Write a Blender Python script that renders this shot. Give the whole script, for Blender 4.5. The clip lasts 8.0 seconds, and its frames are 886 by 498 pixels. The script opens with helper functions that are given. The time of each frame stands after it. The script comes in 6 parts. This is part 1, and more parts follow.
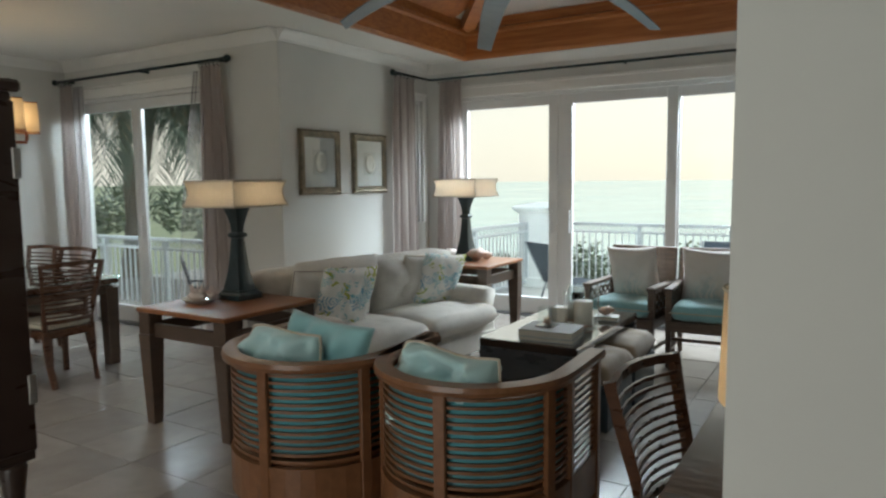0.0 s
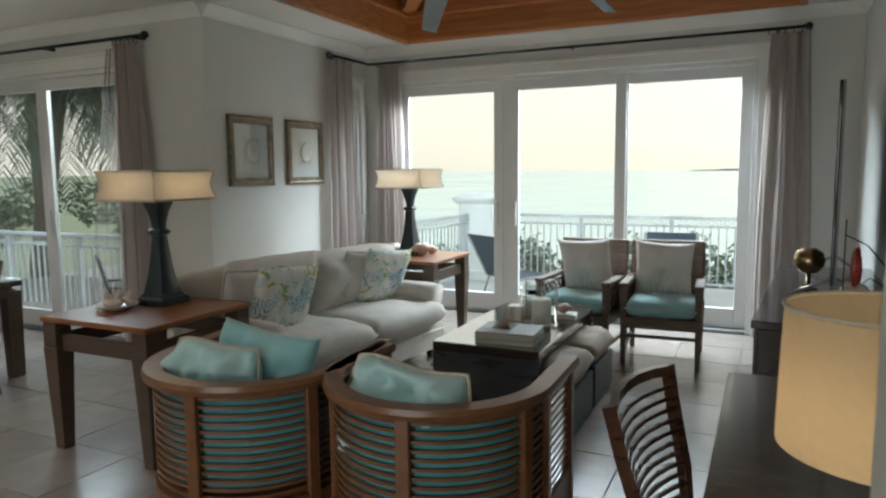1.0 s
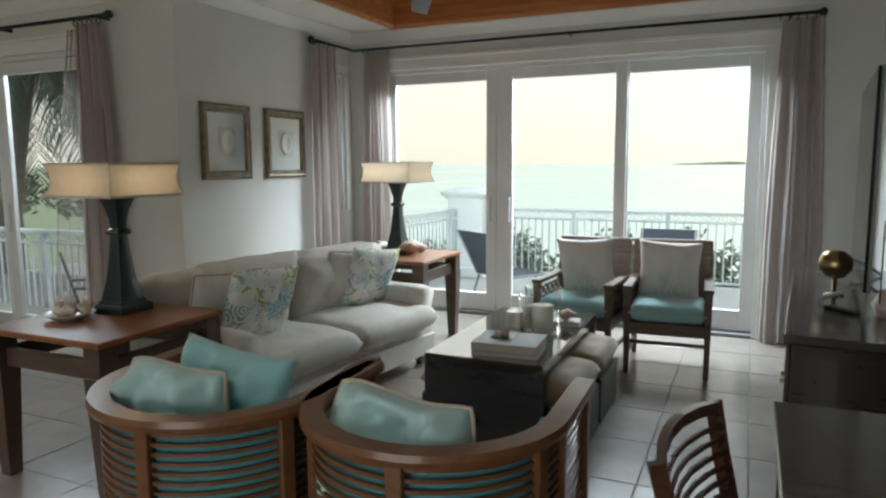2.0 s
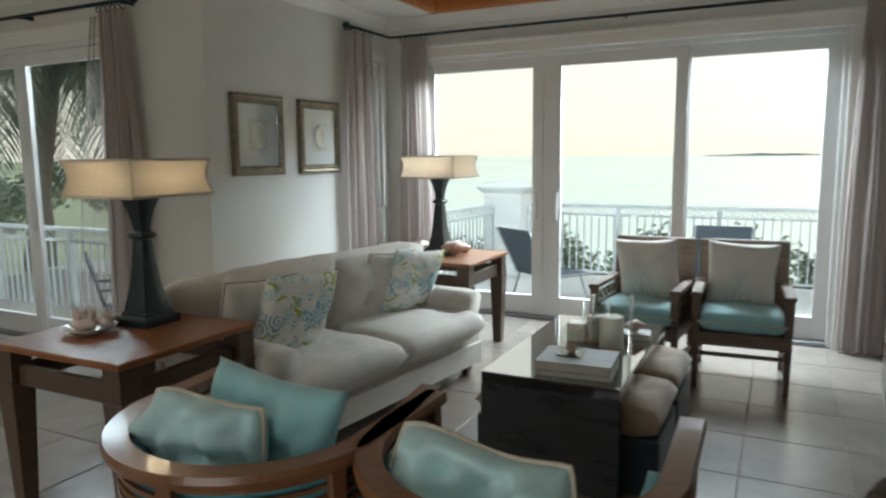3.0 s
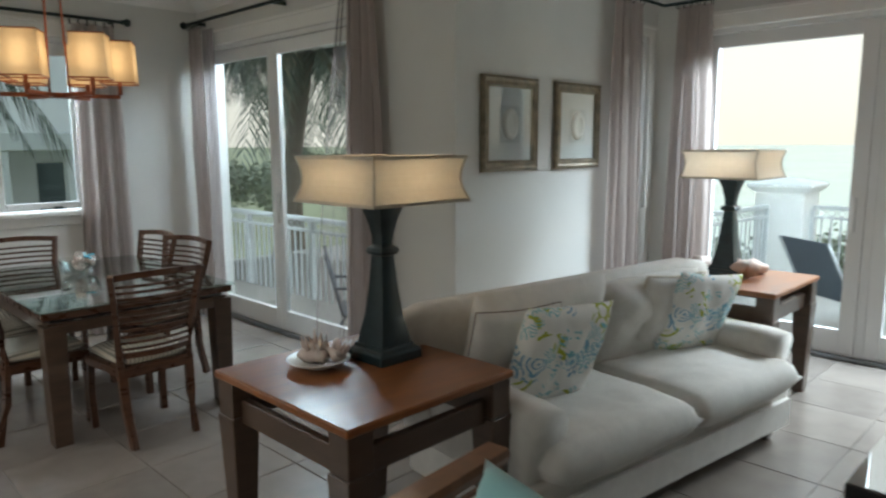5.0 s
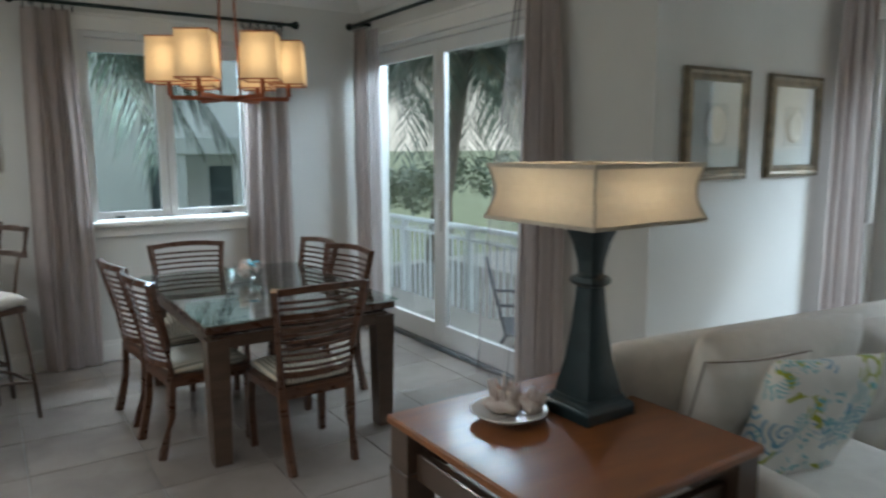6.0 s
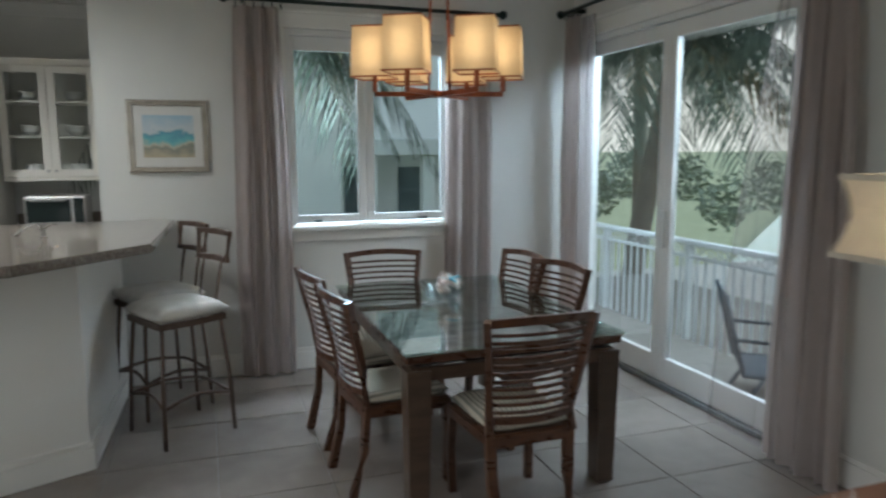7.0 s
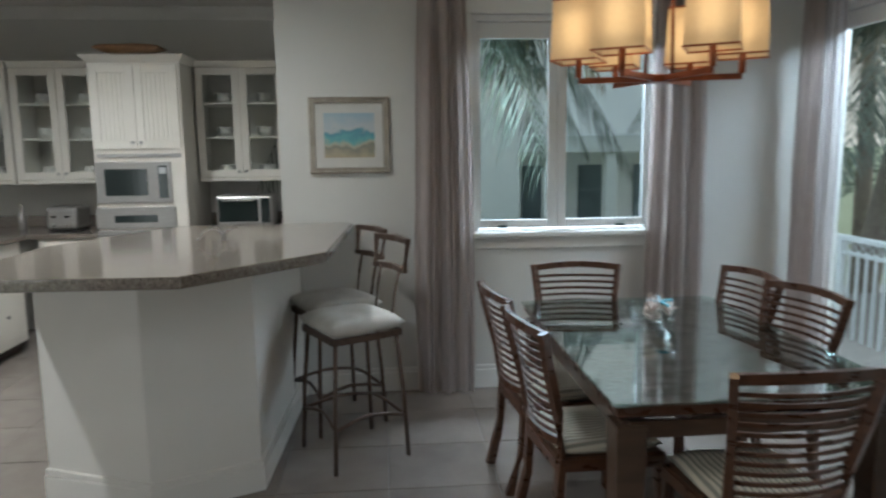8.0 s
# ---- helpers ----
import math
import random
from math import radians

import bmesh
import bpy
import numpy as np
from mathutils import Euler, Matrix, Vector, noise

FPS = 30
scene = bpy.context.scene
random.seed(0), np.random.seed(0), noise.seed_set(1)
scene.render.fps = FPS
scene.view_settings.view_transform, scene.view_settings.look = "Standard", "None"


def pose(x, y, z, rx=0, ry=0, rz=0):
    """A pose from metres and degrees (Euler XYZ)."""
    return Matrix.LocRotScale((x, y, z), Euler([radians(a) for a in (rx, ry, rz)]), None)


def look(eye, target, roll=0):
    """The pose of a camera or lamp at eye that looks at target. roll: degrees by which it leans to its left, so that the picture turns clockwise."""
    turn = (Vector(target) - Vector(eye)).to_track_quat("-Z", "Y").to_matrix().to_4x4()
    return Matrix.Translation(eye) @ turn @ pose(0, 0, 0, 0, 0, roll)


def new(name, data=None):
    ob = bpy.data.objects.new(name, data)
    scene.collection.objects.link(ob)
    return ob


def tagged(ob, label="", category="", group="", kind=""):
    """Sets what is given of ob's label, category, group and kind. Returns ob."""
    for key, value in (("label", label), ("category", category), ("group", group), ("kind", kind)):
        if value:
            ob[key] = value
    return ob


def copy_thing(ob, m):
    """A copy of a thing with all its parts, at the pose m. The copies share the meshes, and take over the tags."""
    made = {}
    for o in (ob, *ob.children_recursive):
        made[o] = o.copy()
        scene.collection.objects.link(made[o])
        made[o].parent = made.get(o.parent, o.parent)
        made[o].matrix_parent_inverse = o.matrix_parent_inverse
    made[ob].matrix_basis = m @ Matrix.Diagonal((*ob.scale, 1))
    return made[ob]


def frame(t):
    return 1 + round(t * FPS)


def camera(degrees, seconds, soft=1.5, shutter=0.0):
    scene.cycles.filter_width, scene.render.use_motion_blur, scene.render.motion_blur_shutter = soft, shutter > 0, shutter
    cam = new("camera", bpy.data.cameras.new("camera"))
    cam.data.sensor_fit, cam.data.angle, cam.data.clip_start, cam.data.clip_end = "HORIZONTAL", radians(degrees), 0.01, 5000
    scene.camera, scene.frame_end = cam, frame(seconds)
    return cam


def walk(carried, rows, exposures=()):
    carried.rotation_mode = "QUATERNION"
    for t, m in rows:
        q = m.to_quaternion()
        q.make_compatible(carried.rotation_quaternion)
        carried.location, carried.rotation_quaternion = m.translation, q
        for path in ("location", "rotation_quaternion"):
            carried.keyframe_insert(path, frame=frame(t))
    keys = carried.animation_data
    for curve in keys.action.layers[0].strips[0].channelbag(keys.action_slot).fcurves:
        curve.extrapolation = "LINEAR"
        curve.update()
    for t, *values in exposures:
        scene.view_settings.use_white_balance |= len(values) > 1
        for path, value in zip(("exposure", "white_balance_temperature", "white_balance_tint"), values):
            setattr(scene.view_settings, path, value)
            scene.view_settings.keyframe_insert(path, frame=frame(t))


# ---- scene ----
cam = camera(65.7, 8.0, soft=2.3, shutter=0.4)
PATH = [
    (0, (-1.699, 2.543, 1.528), (-2.727, 4.247, 1.331), -0.6),
    (0.5, (-1.839, 2.671, 1.526), (-2.773, 4.427, 1.314), -0.7),
    (1, (-1.972, 2.806, 1.529), (-2.825, 4.6, 1.302), -0.6),
    (2.5, (-2.316, 3.308, 1.54), (-3.128, 5.118, 1.282), -0.4),
    (3, (-2.498, 3.46, 1.546), (-3.377, 5.237, 1.277), -0.6),
    (3.5, (-2.67, 3.658, 1.548), (-3.665, 5.37, 1.273), -0.7),
    (4, (-2.831, 3.81, 1.561), (-3.953, 5.441, 1.276), -0.5),
    (4.5, (-3.005, 3.946, 1.582), (-4.274, 5.463, 1.286), -0.4),
    (5.8, (-3.627, 4.165, 1.589), (-5.215, 5.345, 1.297), -0.2),
    (6, (-3.73, 4.196, 1.591), (-5.379, 5.291, 1.303), -0.3),
    (6.5, (-4.02, 4.208, 1.587), (-5.789, 5.096, 1.304), -0.5),
    (7, (-4.37, 4.265, 1.598), (-6.243, 4.908, 1.315), -0.2),
    (7.5, (-4.639, 4.269, 1.604), (-6.575, 4.681, 1.32), -0.4),
    (8, (-4.916, 4.278, 1.602), (-6.89, 4.434, 1.316), -0.7),
]
walk(cam, [(t, look(eye, target, roll)) for t, eye, target, roll in PATH], [(0.0, 0.82, 6050, 5), (2.5, 0.87, 6050, 5), (4.5, 0.88, 6000, 5), (6.5, 0.94, 5500, 4), (8.0, 0.83, 5600, 5)])

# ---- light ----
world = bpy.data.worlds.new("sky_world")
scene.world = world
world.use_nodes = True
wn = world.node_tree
sky = wn.nodes.new("ShaderNodeTexSky")
sky.sky_type = "NISHITA"
sky.sun_disc = False
sky.sun_elevation = radians(20)
sky.sun_rotation = radians(20)
sky.air_density = 1.0
sky.dust_density = 2.0
sky.ozone_density = 0.6
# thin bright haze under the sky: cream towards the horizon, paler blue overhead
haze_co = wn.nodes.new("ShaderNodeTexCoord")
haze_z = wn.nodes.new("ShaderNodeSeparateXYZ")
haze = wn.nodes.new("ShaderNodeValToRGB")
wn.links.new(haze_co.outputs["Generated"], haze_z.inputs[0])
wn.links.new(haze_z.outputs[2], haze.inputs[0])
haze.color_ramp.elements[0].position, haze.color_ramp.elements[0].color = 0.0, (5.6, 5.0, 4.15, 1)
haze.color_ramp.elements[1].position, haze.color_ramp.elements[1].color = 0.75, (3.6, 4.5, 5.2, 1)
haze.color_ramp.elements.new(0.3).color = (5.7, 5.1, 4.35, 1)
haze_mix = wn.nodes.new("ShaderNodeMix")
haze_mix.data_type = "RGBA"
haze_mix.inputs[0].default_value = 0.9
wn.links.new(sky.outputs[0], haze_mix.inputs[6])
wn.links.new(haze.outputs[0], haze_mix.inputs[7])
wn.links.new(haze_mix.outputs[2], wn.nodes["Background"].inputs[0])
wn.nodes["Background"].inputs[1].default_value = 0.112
sun_data = bpy.data.lights.new("sun", "SUN")
sun_data.energy = 0.6
sun_data.angle = radians(14)
sun_data.color = (1.0, 0.93, 0.82)
sun = new("sun", sun_data)
sun.matrix_basis = look((0, 0, 0), (-0.3, -0.78, -0.62))


def opening_lamp(name, eye, target, w, h, power, color=(0.95, 0.97, 1.0)):
    """An area lamp by an opening; most stand in for the open sky's light."""
    d = bpy.data.lights.new(name, "AREA")
    d.shape, d.size, d.size_y, d.energy, d.color = "RECTANGLE", w, h, power, color
    new(name, d).matrix_basis = look(eye, target)


COOL = (0.86, 0.95, 1.0)
opening_lamp("sky_light_sea", (-3.9, 10.15, 3.0), (-3.6, 5.4, 0.3), 3.4, 0.9, 410, COOL)
opening_lamp("sky_light_dining", (-8.1, 7.75, 2.85), (-8.0, 4.8, 0.3), 2.2, 0.8, 88, COOL)
opening_lamp("sky_light_window", (-10.05, 5.46, 2.85), (-7.5, 5.46, 0.5), 1.2, 0.7, 115, COOL)
# added fill lamp in an unseen back opening, brightens near sides
opening_lamp("unseen_fill_light", (-3.4, -0.2, 1.35), (-3.4, 4.0, 1.2), 3.2, 2.1, 26, (1.0, 0.95, 0.88))


# ---- materials ----
def mat_nodes(name):
    m = bpy.data.materials.new(name)
    m.use_nodes = True
    t = m.node_tree
    return m, t, t.nodes["Principled BSDF"]


def material(name, a, b=None, rough=0.5, metal=0.0, scale=8.0, stretch=(1, 1, 1), bump=0.1, bump_scale=60.0, coat=0.0, sheen=0.0, vary=0.0, spec=0.5, emit=None, power=0.0, rough_var=0.12, trans=0.0, alpha=1.0, dist=0.6):
    """Two colours mixed by stretched noise, a finer bump, uneven gloss and a change from piece to piece."""
    m, t, p = mat_nodes(name)
    n, l = t.nodes, t.links
    b = b or tuple(c * 0.8 for c in a)
    co = n.new("ShaderNodeTexCoord")
    mp = n.new("ShaderNodeMapping")
    mp.inputs["Scale"].default_value = stretch
    l.new(co.outputs["Object"], mp.inputs[0])
    noise_a = n.new("ShaderNodeTexNoise")
    noise_a.inputs["Scale"].default_value = scale
    noise_a.inputs["Detail"].default_value = 6
    noise_a.inputs["Distortion"].default_value = dist
    l.new(mp.outputs[0], noise_a.inputs[0])
    ramp = n.new("ShaderNodeValToRGB")
    ramp.color_ramp.elements[0].position, ramp.color_ramp.elements[1].position = 0.32, 0.7
    ramp.color_ramp.elements[0].color, ramp.color_ramp.elements[1].color = (*b, 1), (*a, 1)
    l.new(noise_a.outputs[0], ramp.inputs[0])
    out = ramp.outputs[0]
    if vary:
        info = n.new("ShaderNodeObjectInfo")
        mr = n.new("ShaderNodeMapRange")
        mr.inputs[3].default_value, mr.inputs[4].default_value = 1 - vary, 1 + vary
        l.new(info.outputs["Random"], mr.inputs[0])
        shift = n.new("ShaderNodeMath")
        shift.operation = "MULTIPLY"
        shift.inputs[1].default_value = 40.0
        l.new(info.outputs["Random"], shift.inputs[0])
        l.new(shift.outputs[0], mp.inputs["Location"])
        hs = n.new("ShaderNodeHueSaturation")
        l.new(mr.outputs[0], hs.inputs["Value"])
        l.new(out, hs.inputs["Color"])
        out = hs.outputs[0]
    l.new(out, p.inputs["Base Color"])
    fine = n.new("ShaderNodeTexNoise")
    fine.inputs["Scale"].default_value = bump_scale
    fine.inputs["Detail"].default_value = 4
    l.new(mp.outputs[0], fine.inputs[0])
    bp = n.new("ShaderNodeBump")
    bp.inputs["Strength"].default_value = bump
    bp.inputs["Distance"].default_value = 0.004
    l.new(fine.outputs[0], bp.inputs["Height"])
    l.new(bp.outputs[0], p.inputs["Normal"])
    rr = n.new("ShaderNodeMapRange")
    rr.inputs[3].default_value, rr.inputs[4].default_value = max(0.02, rough - rough_var), min(1, rough + rough_var)
    l.new(noise_a.outputs[0], rr.inputs[0])
    l.new(rr.outputs[0], p.inputs["Roughness"])
    p.inputs["Metallic"].default_value = metal
    p.inputs["Coat Weight"].default_value = coat
    p.inputs["Coat Roughness"].default_value = 0.08
    p.inputs["Sheen Weight"].default_value = sheen
    p.inputs["Specular IOR Level"].default_value = spec
    p.inputs["Transmission Weight"].default_value = trans
    p.inputs["Alpha"].default_value = alpha
    if emit:
        p.inputs["Emission Color"].default_value = (*emit, 1)
        p.inputs["Emission Strength"].default_value = power
    return m


def glass_material(name, tint=(0.97, 0.985, 0.98), rough=0.0, gloss=0.03):
    """A thin clear pane: mostly see-through, with a mirror's gloss that grows at a slant."""
    m = bpy.data.materials.new(name)
    m.use_nodes = True
    t = m.node_tree
    t.nodes.clear()
    o = t.nodes.new("ShaderNodeOutputMaterial")
    mix = t.nodes.new("ShaderNodeMixShader")
    tr = t.nodes.new("ShaderNodeBsdfTransparent")
    gl = t.nodes.new("ShaderNodeBsdfGlossy")
    lw = t.nodes.new("ShaderNodeLayerWeight")
    lw.inputs["Blend"].default_value = 0.5
    pw = t.nodes.new("ShaderNodeMath")
    pw.operation = "POWER"
    pw.inputs[1].default_value = 4.5
    fr = t.nodes.new("ShaderNodeMapRange")
    fr.inputs[3].default_value, fr.inputs[4].default_value = gloss, 0.9
    t.links.new(lw.outputs["Facing"], pw.inputs[0])
    t.links.new(pw.outputs[0], fr.inputs[0])
    tr.inputs[0].default_value = (*tint, 1)
    gl.inputs["Roughness"].default_value = rough
    t.links.new(fr.outputs[0], mix.inputs[0])
    t.links.new(tr.outputs[0], mix.inputs[1])
    t.links.new(gl.outputs[0], mix.inputs[2])
    t.links.new(mix.outputs[0], o.inputs[0])
    return m


def cloth_material(name, a, b, see=0.25, scale=9.0, through_light=0.4):
    """Thin woven cloth that light shines through."""
    m, t, p = mat_nodes(name)
    n, l = t.nodes, t.links
    co = n.new("ShaderNodeTexCoord")
    w = n.new("ShaderNodeTexNoise")
    w.inputs["Scale"].default_value = scale
    w.inputs["Detail"].default_value = 5
    l.new(co.outputs["Object"], w.inputs[0])
    r = n.new("ShaderNodeValToRGB")
    r.color_ramp.elements[0].color, r.color_ramp.elements[1].color = (*b, 1), (*a, 1)
    l.new(w.outputs[0], r.inputs[0])
    l.new(r.outputs[0], p.inputs["Base Color"])
    p.inputs["Roughness"].default_value = 0.9
    p.inputs["Sheen Weight"].default_value = 0.2
    tl = n.new("ShaderNodeBsdfTranslucent")
    l.new(r.outputs[0], tl.inputs[0])
    tr = n.new("ShaderNodeBsdfTransparent")
    m1, m2 = n.new("ShaderNodeMixShader"), n.new("ShaderNodeMixShader")
    m1.inputs[0].default_value, m2.inputs[0].default_value = through_light, see
    l.new(p.outputs[0], m1.inputs[1])
    l.new(tl.outputs[0], m1.inputs[2])
    l.new(m1.outputs[0], m2.inputs[1])
    l.new(tr.outputs[0], m2.inputs[2])
    l.new(m2.outputs[0], n["Material Output"].inputs[0])
    return m


WALL = material("wall_paint", (0.64, 0.635, 0.605), (0.60, 0.595, 0.57), 0.7, scale=1.5, bump=0.06, bump_scale=160)
CEIL = material("ceiling_paint", (0.74, 0.72, 0.68), (0.70, 0.68, 0.64), 0.8, scale=1.2, bump=0.04, bump_scale=120)
TRIM = material("white_trim", (0.78, 0.77, 0.74), (0.73, 0.72, 0.69), 0.4, scale=2.0, bump=0.03)
FRAME = material("white_door_frame", (0.72, 0.72, 0.71), (0.66, 0.66, 0.65), 0.4, scale=2.0, bump=0.03)
PINE = material("honey_pine", (0.50, 0.20, 0.06), (0.34, 0.11, 0.03), 0.4, scale=4, stretch=(0.5, 3, 8), bump=0.1, coat=0.2)
TILE = material("stone_tile", (0.245, 0.214, 0.188), (0.205, 0.178, 0.155), 0.23, scale=5.0, bump=0.02, bump_scale=24, vary=0.1, rough_var=0.01, dist=0.5)
GROUT = material("grout", (0.25, 0.23, 0.21), (0.17, 0.155, 0.14), 0.9, scale=20)
WALNUT = material("walnut", (0.088, 0.053, 0.034), (0.06, 0.036, 0.023), 0.34, scale=5, stretch=(1, 1, 5), bump=0.08, coat=0.3)
WALNUT_X = material("walnut_top", (0.29, 0.105, 0.03), (0.19, 0.068, 0.022), 0.35, scale=3, stretch=(5, 1.2, 1), bump=0.015, rough_var=0.05, coat=0.12)
ESPRESSO = material("espresso_wood", (0.042, 0.024, 0.018), (0.034, 0.018, 0.013), 0.3, scale=5, stretch=(1, 1, 3), bump=0.08, coat=0.4)
BLACKWOOD = material("black_lacquer", (0.02, 0.02, 0.021), (0.014, 0.014, 0.015), 0.08, scale=5, stretch=(1, 7, 1), bump=0.0, coat=1.0, spec=1.0)
GREYWOOD = material("driftwood", (0.16, 0.105, 0.07), (0.085, 0.055, 0.038), 0.5, scale=6, stretch=(1, 1, 8), bump=0.2)
DESKTOP = material("desk_top", (0.085, 0.078, 0.075), (0.062, 0.056, 0.055), 0.18, scale=4, stretch=(1.5, 8, 1), bump=0.05, coat=0.4)
LINEN = material("natural_linen", (0.68, 0.65, 0.60), (0.61, 0.58, 0.535), 0.9, scale=14, bump=0.35, bump_scale=420, sheen=0.2)
TEAL = material("teal_velvet", (0.33, 0.59, 0.61), (0.27, 0.52, 0.545), 0.75, scale=7, bump=0.2, bump_scale=260, sheen=0.6)
AQUA = material("pale_aqua_cotton", (0.50, 0.71, 0.72), (0.44, 0.65, 0.66), 0.8, scale=8, bump=0.2, bump_scale=260, sheen=0.4)
DEEPTEAL = material("deep_teal_cloth", (0.13, 0.42, 0.47), (0.095, 0.34, 0.39), 0.85, scale=9, bump=0.25, bump_scale=300, sheen=0.3)
PIPING = material("cream_piping", (0.62, 0.56, 0.46), (0.52, 0.46, 0.37), 0.9, scale=40, bump=0.4, bump_scale=300)
TAN = material("tan_suede", (0.42, 0.33, 0.23), (0.34, 0.26, 0.18), 0.85, scale=10, bump=0.2, bump_scale=220, sheen=0.4)
BRONZE = material("dark_bronze", (0.022, 0.040, 0.045), (0.012, 0.023, 0.027), 0.34, 0.2, scale=12, bump=0.1, coat=0.15)
IRON = material("dark_iron_rod", (0.015, 0.03, 0.027), (0.009, 0.018, 0.017), 0.4, 0.5, scale=20)
COPPER = material("brushed_copper", (0.30, 0.10, 0.05), (0.2, 0.065, 0.035), 0.35, 0.8, scale=18)
STOOLIRON = material("aged_bronze_iron", (0.15, 0.105, 0.08), (0.09, 0.062, 0.05), 0.45, 0.5, scale=25, bump=0.2)
STEEL = material("brushed_steel", (0.50, 0.49, 0.475), (0.42, 0.41, 0.40), 0.42, 0.9, scale=8, stretch=(1, 1, 14))
CHROME = material("chrome", (0.8, 0.8, 0.8), (0.75, 0.75, 0.75), 0.08, 1.0, scale=8)
OVENGLASS = material("dark_oven_glass", (0.02, 0.028, 0.026), (0.014, 0.02, 0.02), 0.08, scale=3, bump=0)
GRANITE = material("brown_granite", (0.26, 0.225, 0.19), (0.11, 0.09, 0.075), 0.12, scale=70, bump=0.02, rough_var=0.04, coat=0.3)
CABINET = material("cabinet_white", (0.72, 0.69, 0.63), (0.68, 0.65, 0.59), 0.4, scale=3, bump=0.03)
SHADE = material("lit_linen_shade", (0.70, 0.63, 0.52), (0.62, 0.55, 0.45), 0.9, scale=30, bump=0.25, bump_scale=350, emit=(1.0, 0.70, 0.40), power=0.25)
GOLDSHADE = material("lit_amber_shade", (0.72, 0.55, 0.32), (0.66, 0.48, 0.27), 0.9, scale=60, stretch=(1, 1, 0.2), bump=0.3, bump_scale=200, emit=(1.0, 0.62, 0.24), power=0.45)
BULB = material("lamp_bulb", (1, 0.9, 0.7), None, 0.4, emit=(1.0, 0.72, 0.38), power=6.0)
PLASTERFISH = material("shell_white", (0.72, 0.66, 0.60), (0.55, 0.42, 0.36), 0.45, scale=9, bump=0.3, bump_scale=30)
CORAL = material("coral_pink_shell", (0.62, 0.33, 0.22), (0.5, 0.42, 0.36), 0.45, scale=10, bump=0.3, bump_scale=30)
CERAMIC = material("white_ceramic", (0.74, 0.72, 0.68), (0.68, 0.66, 0.62), 0.2, scale=4, bump=0.02)
WAX = material("white_wax", (0.80, 0.75, 0.66), (0.74, 0.69, 0.6), 0.5, scale=4, bump=0.03)
MATBOARD = material("mat_board", (0.62, 0.61, 0.58), (0.58, 0.57, 0.54), 0.9, scale=6, bump=0.1, bump_scale=200)
PICFRAME = material("antique_gilt_frame", (0.27, 0.22, 0.145), (0.13, 0.11, 0.075), 0.4, 0.35, scale=14, bump=0.3)
SILVERFRAME = material("pewter_frame", (0.42, 0.38, 0.32), (0.3, 0.27, 0.22), 0.4, 0.3, scale=14, bump=0.2)
RAILWHITE = material("white_railing", (0.58, 0.61, 0.62), (0.52, 0.55, 0.56), 0.5, scale=4)
DECK = material("pale_deck_stone", (0.55, 0.53, 0.49), (0.46, 0.44, 0.41), 0.7, scale=3, bump=0.2)
SLING = material("slate_sling_mesh", (0.05, 0.062, 0.078), (0.035, 0.045, 0.058), 0.8, scale=30, bump=0.3, bump_scale=300)
ALU = material("grey_aluminium", (0.30, 0.31, 0.32), (0.24, 0.25, 0.26), 0.4, 0.6, scale=10)
STUCCO = material("white_stucco", (0.82, 0.82, 0.80), (0.76, 0.76, 0.74), 0.9, scale=3, bump=0.3, bump_scale=60)
BARK = material("palm_bark", (0.20, 0.17, 0.13), (0.11, 0.09, 0.07), 0.95, scale=6, stretch=(1, 1, 5), bump=0.8, bump_scale=30)
FROND = material("palm_frond", (0.105, 0.13, 0.09), (0.06, 0.082, 0.06), 0.45, scale=3, vary=0.2)
DRYFROND = material("dry_palm_frond", (0.26, 0.2, 0.1), (0.16, 0.12, 0.06), 0.7, scale=3)
SHRUB = material("yellowing_shrub_leaf", (0.30, 0.31, 0.16), (0.17, 0.2, 0.1), 0.6, scale=5)
BUSH = material("sea_grape_leaf", (0.22, 0.25, 0.17), (0.14, 0.17, 0.115), 0.55, scale=5)
GRASS = material("ground_grass", (0.36, 0.37, 0.22), (0.27, 0.29, 0.16), 0.95, scale=0.4, bump=0.6, bump_scale=4)
SAND = material("pale_sand", (0.55, 0.49, 0.38), (0.46, 0.4, 0.31), 0.95, scale=0.3, bump=0.3)
# base paler than the water itself: haze and sky glare are in the colour
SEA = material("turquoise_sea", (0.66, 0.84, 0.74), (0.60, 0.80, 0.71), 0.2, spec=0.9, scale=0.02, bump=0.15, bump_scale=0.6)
ISLE = material("hazy_island", (0.16, 0.2, 0.2), (0.12, 0.16, 0.16), 0.9, scale=0.02)
ROOFTILE = material("slate_roof", (0.13, 0.13, 0.13), (0.09, 0.09, 0.09), 0.8, scale=4, bump=0.5)
SCREEN = material("tv_black_glass", (0.008, 0.008, 0.009), None, 0.06, bump=0)
WHITEPLASTIC = material("white_plastic_edge", (0.6, 0.6, 0.6), None, 0.4)
BOOK = material("book_cover_grey", (0.42, 0.43, 0.42), (0.35, 0.36, 0.35), 0.55, scale=8, vary=0.15)
PAGES = material("book_pages", (0.66, 0.62, 0.54), (0.52, 0.48, 0.41), 0.9, scale=40, stretch=(1, 1, 30))
FANBLADE = material("fan_blade_grey", (0.20, 0.25, 0.28), (0.15, 0.19, 0.22), 0.4, scale=5)
WICKER = material("wicker_tray", (0.22, 0.12, 0.05), (0.13, 0.07, 0.03), 0.7, scale=40, bump=0.6, bump_scale=90)
BRASS = material("aged_brass", (0.45, 0.33, 0.18), (0.32, 0.23, 0.12), 0.25, 0.9, scale=8)
WINGLASS = glass_material("window_glass", gloss=0.008)
